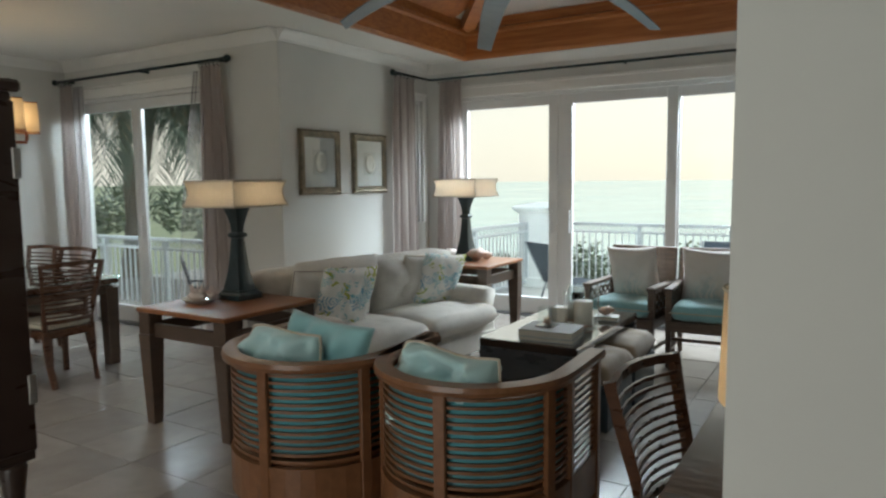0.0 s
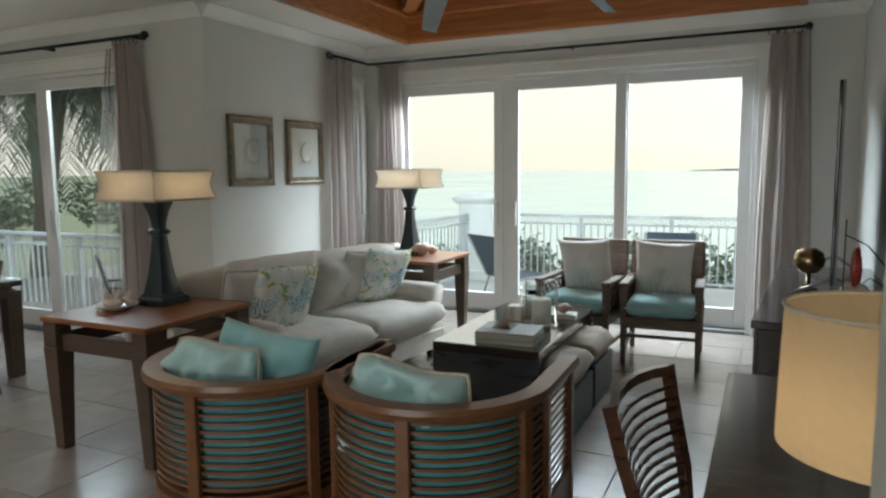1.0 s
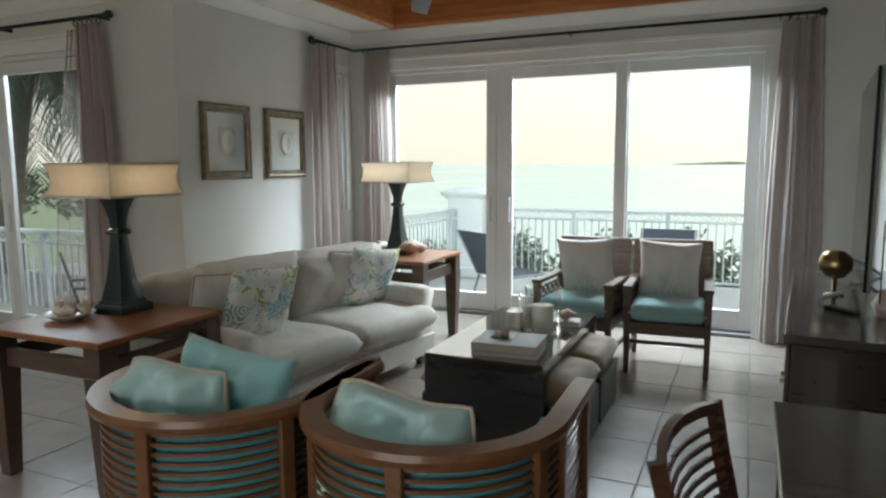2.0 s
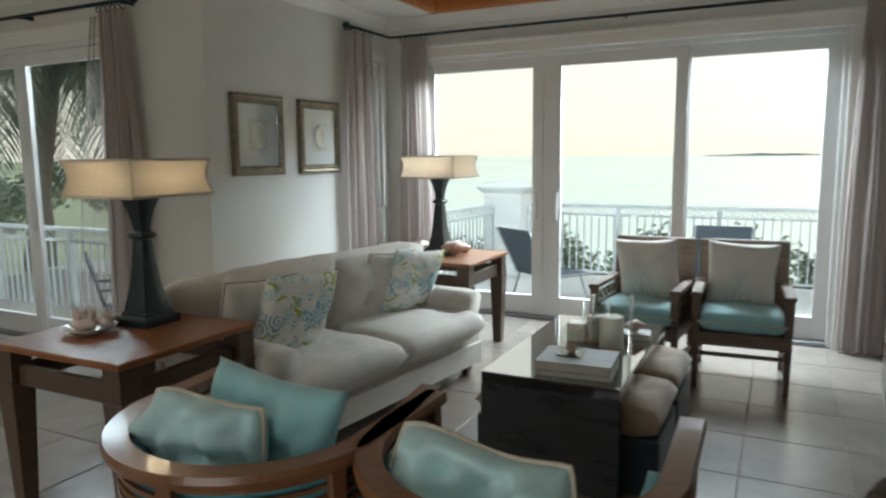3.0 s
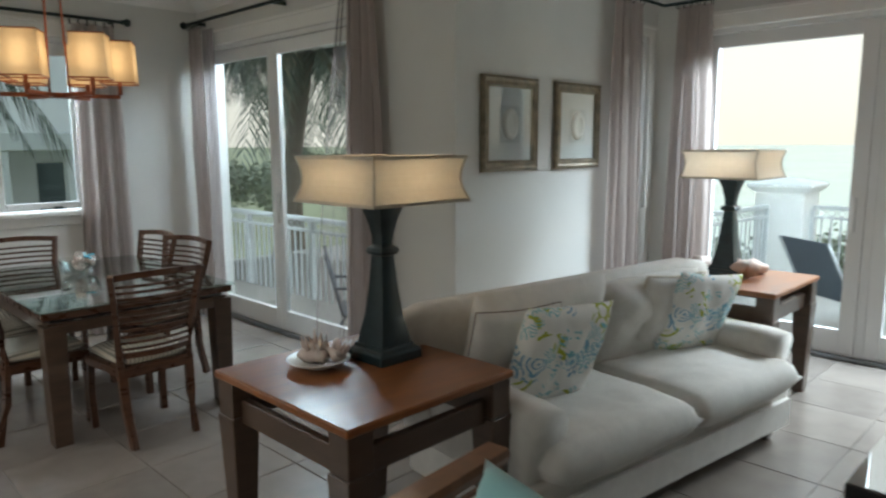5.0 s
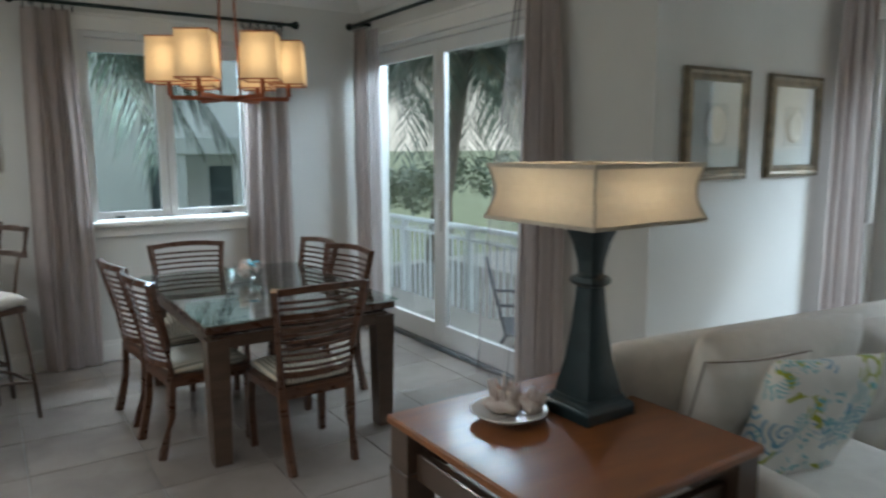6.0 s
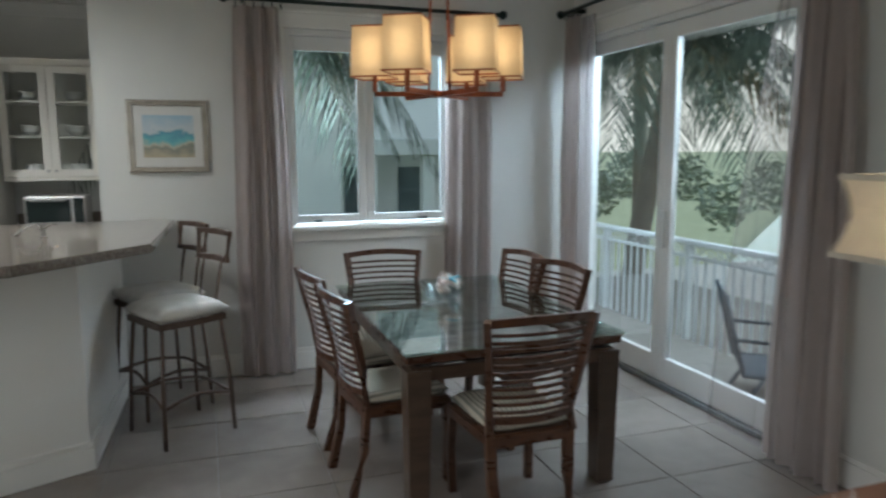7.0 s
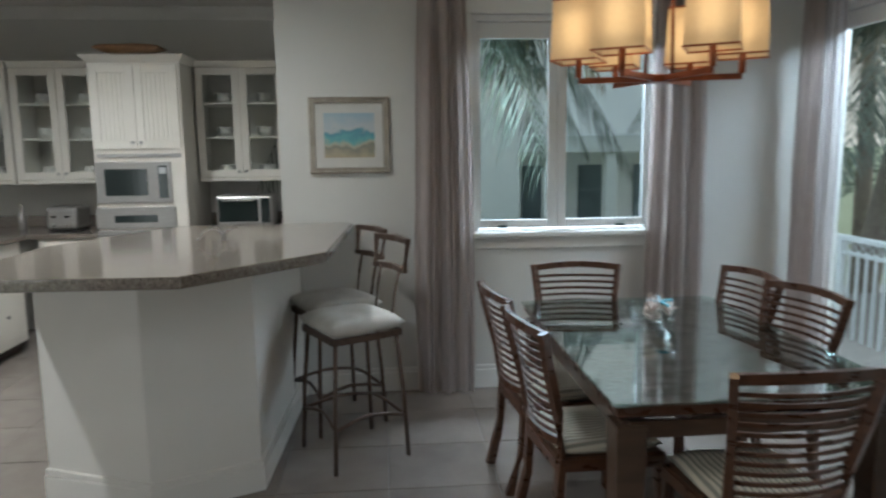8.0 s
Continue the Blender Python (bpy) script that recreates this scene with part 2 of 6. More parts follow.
# tint darkens the view, in place of shade on the dining side
DIMVIEWGLASS = glass_material("view_dimming_glass", (0.74, 0.785, 0.79), gloss=0.02)
PICGLASS = glass_material("picture_glass", gloss=0.03)
FAINTDIMGLASS = glass_material("faint_view_dimming_glass", (0.93, 0.95, 0.95), gloss=0.02)
TABLEGLASS = glass_material("clear_glass", (0.975, 0.988, 0.983))
TABLETOP = glass_material("polished_top_glass", (0.93, 0.975, 0.965), gloss=0.6)
CURTAIN = cloth_material("taupe_sheer", (0.53, 0.465, 0.44), (0.46, 0.40, 0.375), 0.07, 12, 0.5)
VOILE = cloth_material("grey_voile", (0.38, 0.32, 0.30), (0.32, 0.27, 0.255), 0.75, 12, 0.4)
SHEER = cloth_material("white_sheer", (0.62, 0.58, 0.58), (0.55, 0.51, 0.51), 0.42, 12, 0.5)


def stripe_material():
    """Seat cloth in soft cream and grey-blue stripes."""
    m, t, p = mat_nodes("striped_cotton")
    n, l = t.nodes, t.links
    co = n.new("ShaderNodeTexCoord")
    w = n.new("ShaderNodeTexWave")
    w.inputs["Scale"].default_value = 14
    w.inputs["Distortion"].default_value = 0.6
    w.inputs["Detail"].default_value = 3
    l.new(co.outputs["Object"], w.inputs[0])
    r = n.new("ShaderNodeValToRGB")
    r.color_ramp.elements[0].color, r.color_ramp.elements[1].color = (0.26, 0.25, 0.21, 1), (0.55, 0.50, 0.40, 1)
    r.color_ramp.elements[0].position, r.color_ramp.elements[1].position = 0.25, 0.6
    l.new(w.outputs[0], r.inputs[0])
    l.new(r.outputs[0], p.inputs["Base Color"])
    p.inputs["Roughness"].default_value = 0.9
    return m


def print_material(name="fish_print_linen"):
    """Cream cloth with rings and scribbles in blue, aqua and lime, as on a block print."""
    m, t, p = mat_nodes(name)
    n, l = t.nodes, t.links
    co = n.new("ShaderNodeTexCoord")
    base = (0.78, 0.77, 0.73, 1)
    prev = None
    sets = ((8.5, 0.30, 0.42, (0.20, 0.38, 0.52, 1), 0.0, 34), (7.5, 0.26, 0.36, (0.40, 0.44, 0.05, 1), 3.1, 26), (11.0, 0.34, 0.42, (0.22, 0.50, 0.54, 1), 7.7, 40))
    for s, lo, hi, col, off, ws in sets:
        mp = n.new("ShaderNodeMapping")
        mp.inputs["Location"].default_value = (off, off * 0.7, off * 1.3)
        l.new(co.outputs["Object"], mp.inputs[0])
        v = n.new("ShaderNodeTexVoronoi")
        v.inputs["Scale"].default_value = s
        l.new(mp.outputs[0], v.inputs[0])
        wv = n.new("ShaderNodeMath")
        wv.operation = "MULTIPLY"
        wv.inputs[1].default_value = ws
        l.new(v.outputs["Distance"], wv.inputs[0])
        sn = n.new("ShaderNodeMath")
        sn.operation = "SINE"
        l.new(wv.outputs[0], sn.inputs[0])
        ns = n.new("ShaderNodeTexNoise")
        ns.inputs["Scale"].default_value = s * 0.8
        l.new(mp.outputs[0], ns.inputs[0])
        gate = n.new("ShaderNodeMath")
        gate.operation = "GREATER_THAN"
        gate.inputs[1].default_value = 0.55
        l.new(ns.outputs[0], gate.inputs[0])
        edge = n.new("ShaderNodeMath")
        edge.operation = "GREATER_THAN"
        edge.inputs[1].default_value = 0.45
        l.new(sn.outputs[0], edge.inputs[0])
        both = n.new("ShaderNodeMath")
        both.operation = "MULTIPLY"
        l.new(gate.outputs[0], both.inputs[0])
        l.new(edge.outputs[0], both.inputs[1])
        mx = n.new("ShaderNodeMix")
        mx.data_type = "RGBA"
        l.new(both.outputs[0], mx.inputs[0])
        if prev is None:
            mx.inputs[6].default_value = base
        else:
            l.new(prev, mx.inputs[6])
        mx.inputs[7].default_value = col
        prev = mx.outputs[2]
    l.new(prev, p.inputs["Base Color"])
    p.inputs["Roughness"].default_value = 0.9
    return m


def coral_print_material():
    """Cream cloth with a soft aqua branching shape rising from its lower half."""
    m, t, p = mat_nodes("coral_print_cotton")
    n, l = t.nodes, t.links
    co = n.new("ShaderNodeTexCoord")
    sep = n.new("ShaderNodeSeparateXYZ")
    l.new(co.outputs["Object"], sep.inputs[0])
    ns = n.new("ShaderNodeTexWave")
    ns.inputs["Scale"].default_value = 7
    ns.inputs["Distortion"].default_value = 16
    ns.inputs["Detail"].default_value = 3
    l.new(co.outputs["Object"], ns.inputs[0])
    ax = n.new("ShaderNodeMath")
    ax.operation = "ABSOLUTE"
    l.new(sep.outputs[0], ax.inputs[0])
    ad = n.new("ShaderNodeMath")
    ad.operation = "MULTIPLY_ADD"
    ad.inputs[1].default_value = 0.9
    l.new(ax.outputs[0], ad.inputs[0])
    l.new(sep.outputs[1], ad.inputs[2])
    fall = n.new("ShaderNodeMapRange")
    fall.inputs[1].default_value, fall.inputs[2].default_value = -0.2, 0.06
    fall.inputs[3].default_value, fall.inputs[4].default_value = 0.7, 0.0
    l.new(ad.outputs[0], fall.inputs[0])
    mu = n.new("ShaderNodeMath")
    mu.operation = "MULTIPLY"
    l.new(fall.outputs[0], mu.inputs[0])
    l.new(ns.outputs[0], mu.inputs[1])
    mx = n.new("ShaderNodeMix")
    mx.data_type = "RGBA"
    mx.inputs[6].default_value = (0.74, 0.69, 0.64, 1)
    mx.inputs[7].default_value = (0.30, 0.46, 0.48, 1)
    l.new(mu.outputs[0], mx.inputs[0])
    l.new(mx.outputs[2], p.inputs["Base Color"])
    p.inputs["Roughness"].default_value = 0.9
    return m


def seascape_material():
    """A little watercolour: pale sky, aqua sea, boats as dabs on a sandy shore."""
    m, t, p = mat_nodes("seascape_watercolour")
    n, l = t.nodes, t.links
    co = n.new("ShaderNodeTexCoord")
    sep = n.new("ShaderNodeSeparateXYZ")
    l.new(co.outputs["Object"], sep.inputs[0])
    ns = n.new("ShaderNodeTexNoise")
    ns.inputs["Scale"].default_value = 14
    ns.inputs["Detail"].default_value = 4
    l.new(co.outputs["Object"], ns.inputs[0])
    ma = n.new("ShaderNodeMath")
    ma.operation = "MULTIPLY_ADD"
    ma.inputs[1].default_value = 0.14
    l.new(ns.outputs[0], ma.inputs[0])
    l.new(sep.outputs[2], ma.inputs[2])
    mr = n.new("ShaderNodeMapRange")
    mr.inputs[1].default_value, mr.inputs[2].default_value = -0.06, 0.2
    l.new(ma.outputs[0], mr.inputs[0])
    r = n.new("ShaderNodeValToRGB")
    e = r.color_ramp.elements
    e[0].color, e[1].color = (0.45, 0.38, 0.26, 1), (0.34, 0.46, 0.55, 1)
    for pos, c in ((0.22, (0.24, 0.25, 0.2, 1)), (0.3, (0.46, 0.44, 0.34, 1)), (0.42, (0.16, 0.42, 0.45, 1)), (0.56, (0.12, 0.30, 0.40, 1)), (0.66, (0.5, 0.54, 0.55, 1))):
        x = e.new(pos)
        x.color = c
    l.new(mr.outputs[0], r.inputs[0])
    l.new(r.outputs[0], p.inputs["Base Color"])
    p.inputs["Roughness"].default_value = 0.6
    return m


STRIPE, FISHPRINT, CORALPRINT, SEASCAPE = stripe_material(), print_material(), coral_print_material(), seascape_material()


# ---- mesh helpers ----
def finish(name, bm, mat, smooth=False, parent=None):
    me = bpy.data.meshes.new(name)
    bm.normal_update()
    bm.to_mesh(me)
    bm.free()
    me.materials.append(mat)
    if smooth:
        for f in me.polygons:
            f.use_smooth = True
    ob = new(name, me)
    if parent is not None:
        ob.parent = parent
    return ob


def part(name, bm, mat, parent, label="", smooth=False):
    ob = finish(name, bm, mat, smooth, parent)
    if label:
        tagged(ob, label)
    return ob


def thing(name, m, label, category, group=""):
    ob = new(name)
    ob.empty_display_size = 0.1
    ob.matrix_basis = m
    return tagged(ob, label, category, group)


def structure(name, bm, mat, label, smooth=False):
    return tagged(finish(name, bm, mat, smooth), label, name.rstrip("_0123456789").replace("_", " "), kind="structure")


def bx(x0, y0, z0, x1, y1, z1, bev=0.0, m=None, bm=None, seg=1):
    """A box between two corners with bevelled edges, turned by m; added to bm if given."""
    own = bmesh.new()
    bmesh.ops.create_cube(own, size=1, matrix=Matrix.Translation(((x0 + x1) / 2, (y0 + y1) / 2, (z0 + z1) / 2)) @ Matrix.Diagonal((abs(x1 - x0), abs(y1 - y0), abs(z1 - z0), 1)))
    if bev:
        bmesh.ops.bevel(own, geom=own.edges[:], offset=bev, segments=seg, affect="EDGES", profile=0.5)
    if m is not None:
        own.transform(m)
    return merge(bm, own)


def merge(bm, own):
    if bm is None:
        return own
    me = bpy.data.meshes.new("tmp")
    own.to_mesh(me)
    own.free()
    bm.from_mesh(me)
    bpy.data.meshes.remove(me)
    return bm


def taper(x, y, z0, z1, a0, a1, b0=None, b1=None, dx=0, dy=0, bev=0.003):
    """An upright leg: half widths a0 x b0 at the foot, a1 x b1 at the head; the foot shifted by dx, dy."""
    b0, b1 = b0 or a0, b1 or a1
    own = bmesh.new()
    lo = [own.verts.new((x + dx + sx * a0, y + dy + sy * b0, z0)) for sx, sy in ((-1, -1), (1, -1), (1, 1), (-1, 1))]
    hi = [own.verts.new((x + sx * a1, y + sy * b1, z1)) for sx, sy in ((-1, -1), (1, -1), (1, 1), (-1, 1))]
    own.faces.new(lo[::-1])
    own.faces.new(hi)
    for i in range(4):
        own.faces.new((lo[i], lo[(i + 1) % 4], hi[(i + 1) % 4], hi[i]))
    if bev:
        bmesh.ops.bevel(own, geom=own.edges[:], offset=bev, segments=1, affect="EDGES")
    return own


def sweep(points, ring, closed=False, bm=None, up=Vector((0, 0, 1)), caps=True):
    """A flat outline (side, up) carried along a line of points, kept upright."""
    own = bm or bmesh.new()
    pts = [Vector(q) for q in points]
    n = len(pts)
    rows = []
    for i, q in enumerate(pts):
        a = pts[i - 1] if (i or closed) else q
        b = pts[(i + 1) % n] if (i < n - 1 or closed) else q
        d = (b - a).normalized()
        ref = up if abs(d.dot(up)) < 0.98 else Vector((1, 0, 0))
        side = d.cross(ref).normalized()
        top = side.cross(d).normalized()
        rows.append([own.verts.new(q + side * u + top * v) for u, v in ring])
    k = len(ring)
    for i in range(n if closed else n - 1):
        r0, r1 = rows[i], rows[(i + 1) % n]
        for j in range(k):
            own.faces.new((r0[j], r0[(j + 1) % k], r1[(j + 1) % k], r1[j]))
    if caps and not closed:
        own.faces.new(rows[0][::-1])
        own.faces.new(rows[-1])
    return own


def circle(r, k=8, sx=1.0, sy=1.0):
    return [(r * sx * math.cos(math.tau * i / k), r * sy * math.sin(math.tau * i / k)) for i in range(k)]


def rect(w, h):
    return [(-w / 2, -h / 2), (w / 2, -h / 2), (w / 2, h / 2), (-w / 2, h / 2)]


def tube(points, r, k=8, closed=False, bm=None):
    return sweep(points, circle(r, k), closed, bm)


def lathe(profile, k=24, x=0, y=0, z=0, bm=None, square=0.0, caps=True):
    """A profile of (radius, height) turned about z; square > 0 pulls the rounds towards a square."""
    own = bm or bmesh.new()
    rows = []
    for r, h in profile:
        row = []
        for i in range(k):
            a = math.tau * i / k
            c, s = math.cos(a), math.sin(a)
            f = 1 + square * (1 / max(abs(c), abs(s)) - 1)
            row.append(own.verts.new((x + r * f * c, y + r * f * s, z + h)))
        rows.append(row)
    for a, b in zip(rows, rows[1:]):
        for i in range(k):
            own.faces.new((a[i], a[(i + 1) % k], b[(i + 1) % k], b[i]))
    if caps and profile[0][0] > 1e-4:
        own.faces.new(rows[0][::-1])
    if caps and profile[-1][0] > 1e-4:
        own.faces.new(rows[-1])
    return own


def square_loft(levels, bev=0.0):
    """Stacked rectangles (half x, half y, z), joined into a solid."""
    own = bmesh.new()
    rows = [[own.verts.new((sx * a, sy * b, z)) for sx, sy in ((-1, -1), (1, -1), (1, 1), (-1, 1))] for a, b, z in levels]
    for r0, r1 in zip(rows, rows[1:]):
        for i in range(4):
            own.faces.new((r0[i], r0[(i + 1) % 4], r1[(i + 1) % 4], r1[i]))
    own.faces.new(rows[0][::-1])
    own.faces.new(rows[-1])
    if bev:
        bmesh.ops.bevel(own, geom=own.edges[:], offset=bev, segments=1, affect="EDGES")
    return own


def ear(u, v, sag):
    """How far a slack cushion's upper edge rises at its ears and sinks between them."""
    return sag * max(0.0, v) ** 2 * math.cos(math.pi * (u + 0.85) * 0.95)


def pad(w, d, h, e=5.0, eh=2.4, n=22, crumple=0.006, seed=0.0, corner=0.0, m=None, sag=0.0):
    """A stuffed cushion, w x d and h thick, round the origin: a swollen box with soft edges, dents and pulled corners."""
    own = bmesh.new()
    grid = {}
    for side in (1, -1):
        for i in range(n + 1):
            for j in range(n + 1):
                u, v = 2 * i / n - 1, 2 * j / n - 1
                edge = i in (0, n) or j in (0, n)
                if edge and side == -1:
                    grid[side, i, j] = grid[1, i, j]
                    continue
                f = max(0.0, (1 - abs(u) ** e) * (1 - abs(v) ** e)) ** (1 / eh)
                pull = 1 + corner * (abs(u * v) ** 1.5) - corner * 0.6 * (1 - min(1, abs(u) ** 2 + abs(v) ** 2))
                wob = noise.noise((u * 1.7 + seed, v * 1.7 - seed, side * 3.0)) * crumple * 2 + noise.noise((u * 4 + seed, v * 4, side * 5.0 + seed)) * crumple
                grid[side, i, j] = own.verts.new((u * w / 2 * pull, (v * pull + ear(u, v, sag)) * d / 2, side * (h / 2 * f + wob * f)))
    for side in (1, -1):
        for i in range(n):
            for j in range(n):
                q = [grid[side, i, j], grid[side, i + 1, j], grid[side, i + 1, j + 1], grid[side, i, j + 1]]
                own.faces.new(q if side == 1 else q[::-1])
    if m is not None:
        own.transform(m)
    return own


def pad_edge(w, d, r, corner=0.0, m=None, n=14, sag=0.0):
    """A cord round the seam of a pad of the same size."""
    pts = []
    for k in range(4):
        for i in range(n):
            s = 2 * i / n - 1
            u, v = ((s, -1), (1, s), (-s, 1), (-1, -s))[k]
            pull = 1 + corner * (abs(u * v) ** 1.5) - corner * 0.6 * (1 - min(1, u * u + v * v))
            pts.append((u * w / 2 * pull, (v * pull + ear(u, v, sag)) * d / 2, 0))
    own = tube(pts, r, 6, True)
    if m is not None:
        own.transform(m)
    return own


def drape(width, height, folds, depth, spread=1.0, seed=0.0, gather=0.0, n_z=14, tilt=0.0):
    """A hanging curtain round the origin, from z = 0 up to height, its folds along x; gather narrows the head, tilt leans the foot sideways."""
    own = bmesh.new()
    n_x = folds * 8
    rows = []
    for k in range(n_z + 1):
        z = k / n_z
        wide = width * (1 - gather * z ** 2)
        row = []
        for i in range(n_x + 1):
            u = i / n_x
            ph = folds * math.tau * u + 0.5 * noise.noise((u * 3 + seed, z * 1.3, seed))
            amp = depth * (0.55 + 0.45 * noise.noise((u * 5 + seed, z * 0.8, 7.0))) * (0.75 + 0.35 * (1 - z))
            x = (u - 0.5) * wide + 0.018 * math.sin(ph * 0.5 + seed) + 0.02 * noise.noise((u * 4 + seed, z * 2.2, 1.5))
            row.append(own.verts.new((x + tilt * (1 - z), math.sin(ph) * amp + 0.012 * noise.noise((u * 9, z * 6, seed)), z * height)))
        rows.append(row)
    for a, b in zip(rows, rows[1:]):
        for i in range(n_x):
            own.faces.new((a[i], a[i + 1], b[i + 1], b[i]))
    return own


# ---- large structure ----
SEA_Y, PIC_X, WEST_Y, WIN_X, RIGHT_X, CEIL_Z = 9.55, -6.12, 7.09, -9.38, -1.30, 2.88


def wall(name, boxes, label):
    bm = bmesh.new()
    for b in boxes:
        bx(*b, bm=bm)
    return structure(name, bm, WALL, label)


wall("wall_sea", [(-6.32, SEA_Y, 0, -5.75, 9.75, 3.15), (-2.09, SEA_Y, 0, -1.1, 9.75, 3.15), (-5.75, SEA_Y, 2.48, -2.09, 9.75, 3.15)], "painted greige wall round the wide sea doors")
wall("wall_picture", [(-6.32, WEST_Y, 0, PIC_X, 8.98, 3.15), (-6.32, 9.42, 0, PIC_X, SEA_Y, 3.15), (-6.32, 8.98, 2.46, PIC_X, 9.42, 3.15), (-6.32, 8.98, 0, PIC_X, 9.42, 1.05)], "painted greige wall behind the sofa")
wall("wall_dining_doors", [(-9.58, WEST_Y, 0, -9.28, 7.29, 3.15), (-7.11, WEST_Y, 0, -6.32, 7.29, 3.15), (-9.28, WEST_Y, 2.456, -7.11, 7.29, 3.15)], "painted greige wall round the dining room's glass doors")
wall("wall_window", [(-9.58, 3.60, 0, WIN_X, 4.83, 3.15), (-9.58, 6.05, 0, WIN_X, WEST_Y, 3.15), (-9.58, 4.83, 0, WIN_X, 6.05, 1.065), (-9.58, 4.83, 2.45, WIN_X, 6.05, 3.15)], "painted greige wall round the dining room window")
wall("wall_kitchen_side", [(-11.42, 3.60, 0, -9.58, 3.72, 3.15)], "painted greige wall beside the kitchen cupboards")
wall("wall_kitchen_back", [(-11.9, 0.3, 0, -11.42, 3.72, 3.15)], "painted greige wall behind the kitchen cupboards")
wall("wall_right", [(RIGHT_X, 3.72, 0, -1.1, SEA_Y, 3.15)], "painted greige wall behind the media console")
wall("wall_near", [(-1.85, 3.58, 0, 0.5, 3.72, 3.15)], "end of a painted greige partition wall")
wall("wall_hall_right", [(0.3, 0.3, 0, 0.5, 3.58, 3.15)], "plain painted hall wall")
# the gap is added, out of view, to let the fill lamp in
wall("wall_hall_back", [(-11.9, 0.1, 0, -5.0, 0.3, 3.15), (-1.8, 0.1, 0, 0.5, 0.3, 3.15), (-5.0, 0.1, 2.4, -1.8, 0.3, 3.15)], "plain painted back wall with an added, unseen opening for fill light")

structure("floor", bx(-11.9, 0.1, -0.2, 0.5, 9.75, -0.006), GROUT, "grout bed under stone floor tiles")

# ceiling with a wooden tray over the sitting room
TX0, TX1, TY0, TY1, TOP = -5.46, -1.75, 4.7, 9.27, 3.22
bm = bmesh.new()
for b in ((-11.9, 0.1, TX0, 9.75), (TX1, 0.1, 0.5, 9.75), (TX0, 0.1, TX1, TY0), (TX0, TY1, TX1, 9.75)):
    bx(b[0], b[1], CEIL_Z, b[2], b[3], 3.15, bm=bm)
structure("ceiling", bm, CEIL, "flat white plaster ceiling round a wooden tray")
bm = bmesh.new()
cx, cy = (TX0 + TX1) / 2, (TY0 + TY1) / 2
ring = [bm.verts.new(p) for p in ((TX0, TY0, TOP), (TX1, TY0, TOP), (TX1, TY1, TOP), (TX0, TY1, TOP))]
ridge = [bm.verts.new(p) for p in ((cx, TY0 + 1.85, TOP + 1.0), (cx, TY1 - 1.85, TOP + 1.0))]
for f in ((ring[0], ring[1], ridge[0]), (ring[1], ring[2], ridge[1], ridge[0]), (ring[2], ring[3], ridge[1]), (ring[3], ring[0], ridge[0], ridge[1])):
    bm.faces.new(f)
structure("ceiling_vault", bm, CEIL, "white hipped ceiling above the wooden tray")
tray = tagged(new("ceiling_tray"), "honey pine tray beams with moulded lower edge", "ceiling trim", kind="structure")


def tray_side(a, b):
    prof = [(0.0, 0.4), (0.0, -0.03), (0.015, -0.05), (0.05, -0.05), (0.062, -0.02), (0.062, 0.2), (0.09, 0.215), (0.09, 0.25), (0.05, 0.27), (0.05, 0.4)]
    d = (Vector(b) - Vector(a)).normalized()
    return sweep([Vector(a), Vector(b)], prof)


for a, b in (((TX0, TY0, CEIL_Z), (TX0, TY1, CEIL_Z)), ((TX0, TY1, CEIL_Z), (TX1, TY1, CEIL_Z)), ((TX1, TY1, CEIL_Z), (TX1, TY0, CEIL_Z)), ((TX1, TY0, CEIL_Z), (TX0, TY0, CEIL_Z))):
    bmt = tray_side(a, b)
    bmesh.ops.recalc_face_normals(bmt, faces=bmt.faces)
    part("beam", bmt, PINE, tray)
for c, r in (((TX0, TY0), 0), ((TX1, TY0), 0), ((TX1, TY1), 1), ((TX0, TY1), 1)):
    end = (cx, TY0 + 1.85 if r == 0 else TY1 - 1.85, TOP + 0.93)
    part("hip_rafter", sweep([(c[0], c[1], TOP - 0.05), end], rect(0.14, 0.2)), PINE, tray)
part("ridge_beam", sweep([(cx, TY0 + 1.75, TOP + 0.92), (cx, TY1 - 1.75, TOP + 0.92)], rect(0.16, 0.2)), PINE, tray)
for i in range(8):
    part("plank", bx(TX0 + 0.02, TY0 + 0.3, -0.005, TX0 + 0.26, TY1 - 0.3, 0.012, 0.002, Matrix.Translation((TX0, 0, TOP + 0.02)) @ Matrix.Rotation(-math.atan2(1.0, (TX1 - TX0) / 2), 4, "Y") @ Matrix.Translation((-TX0 + i * 0.245, 0, -0.03))), PINE, tray)

CROWN = [(0, 0), (0, -0.1), (0.014, -0.1), (0.02, -0.085), (0.05, -0.045), (0.075, -0.02), (0.09, -0.012), (0.09, 0)]


def crown(name, pts):
    bmc = sweep(pts, CROWN)
    bmesh.ops.recalc_face_normals(bmc, faces=bmc.faces)
    structure(name, bmc, TRIM, "white crown moulding under the ceiling")


def board(name, boxes):
    bmc = bmesh.new()
    for b in boxes:
        bx(*b, 0.004, bm=bmc)
    structure(name, bmc, TRIM, "white painted baseboard with an eased top")


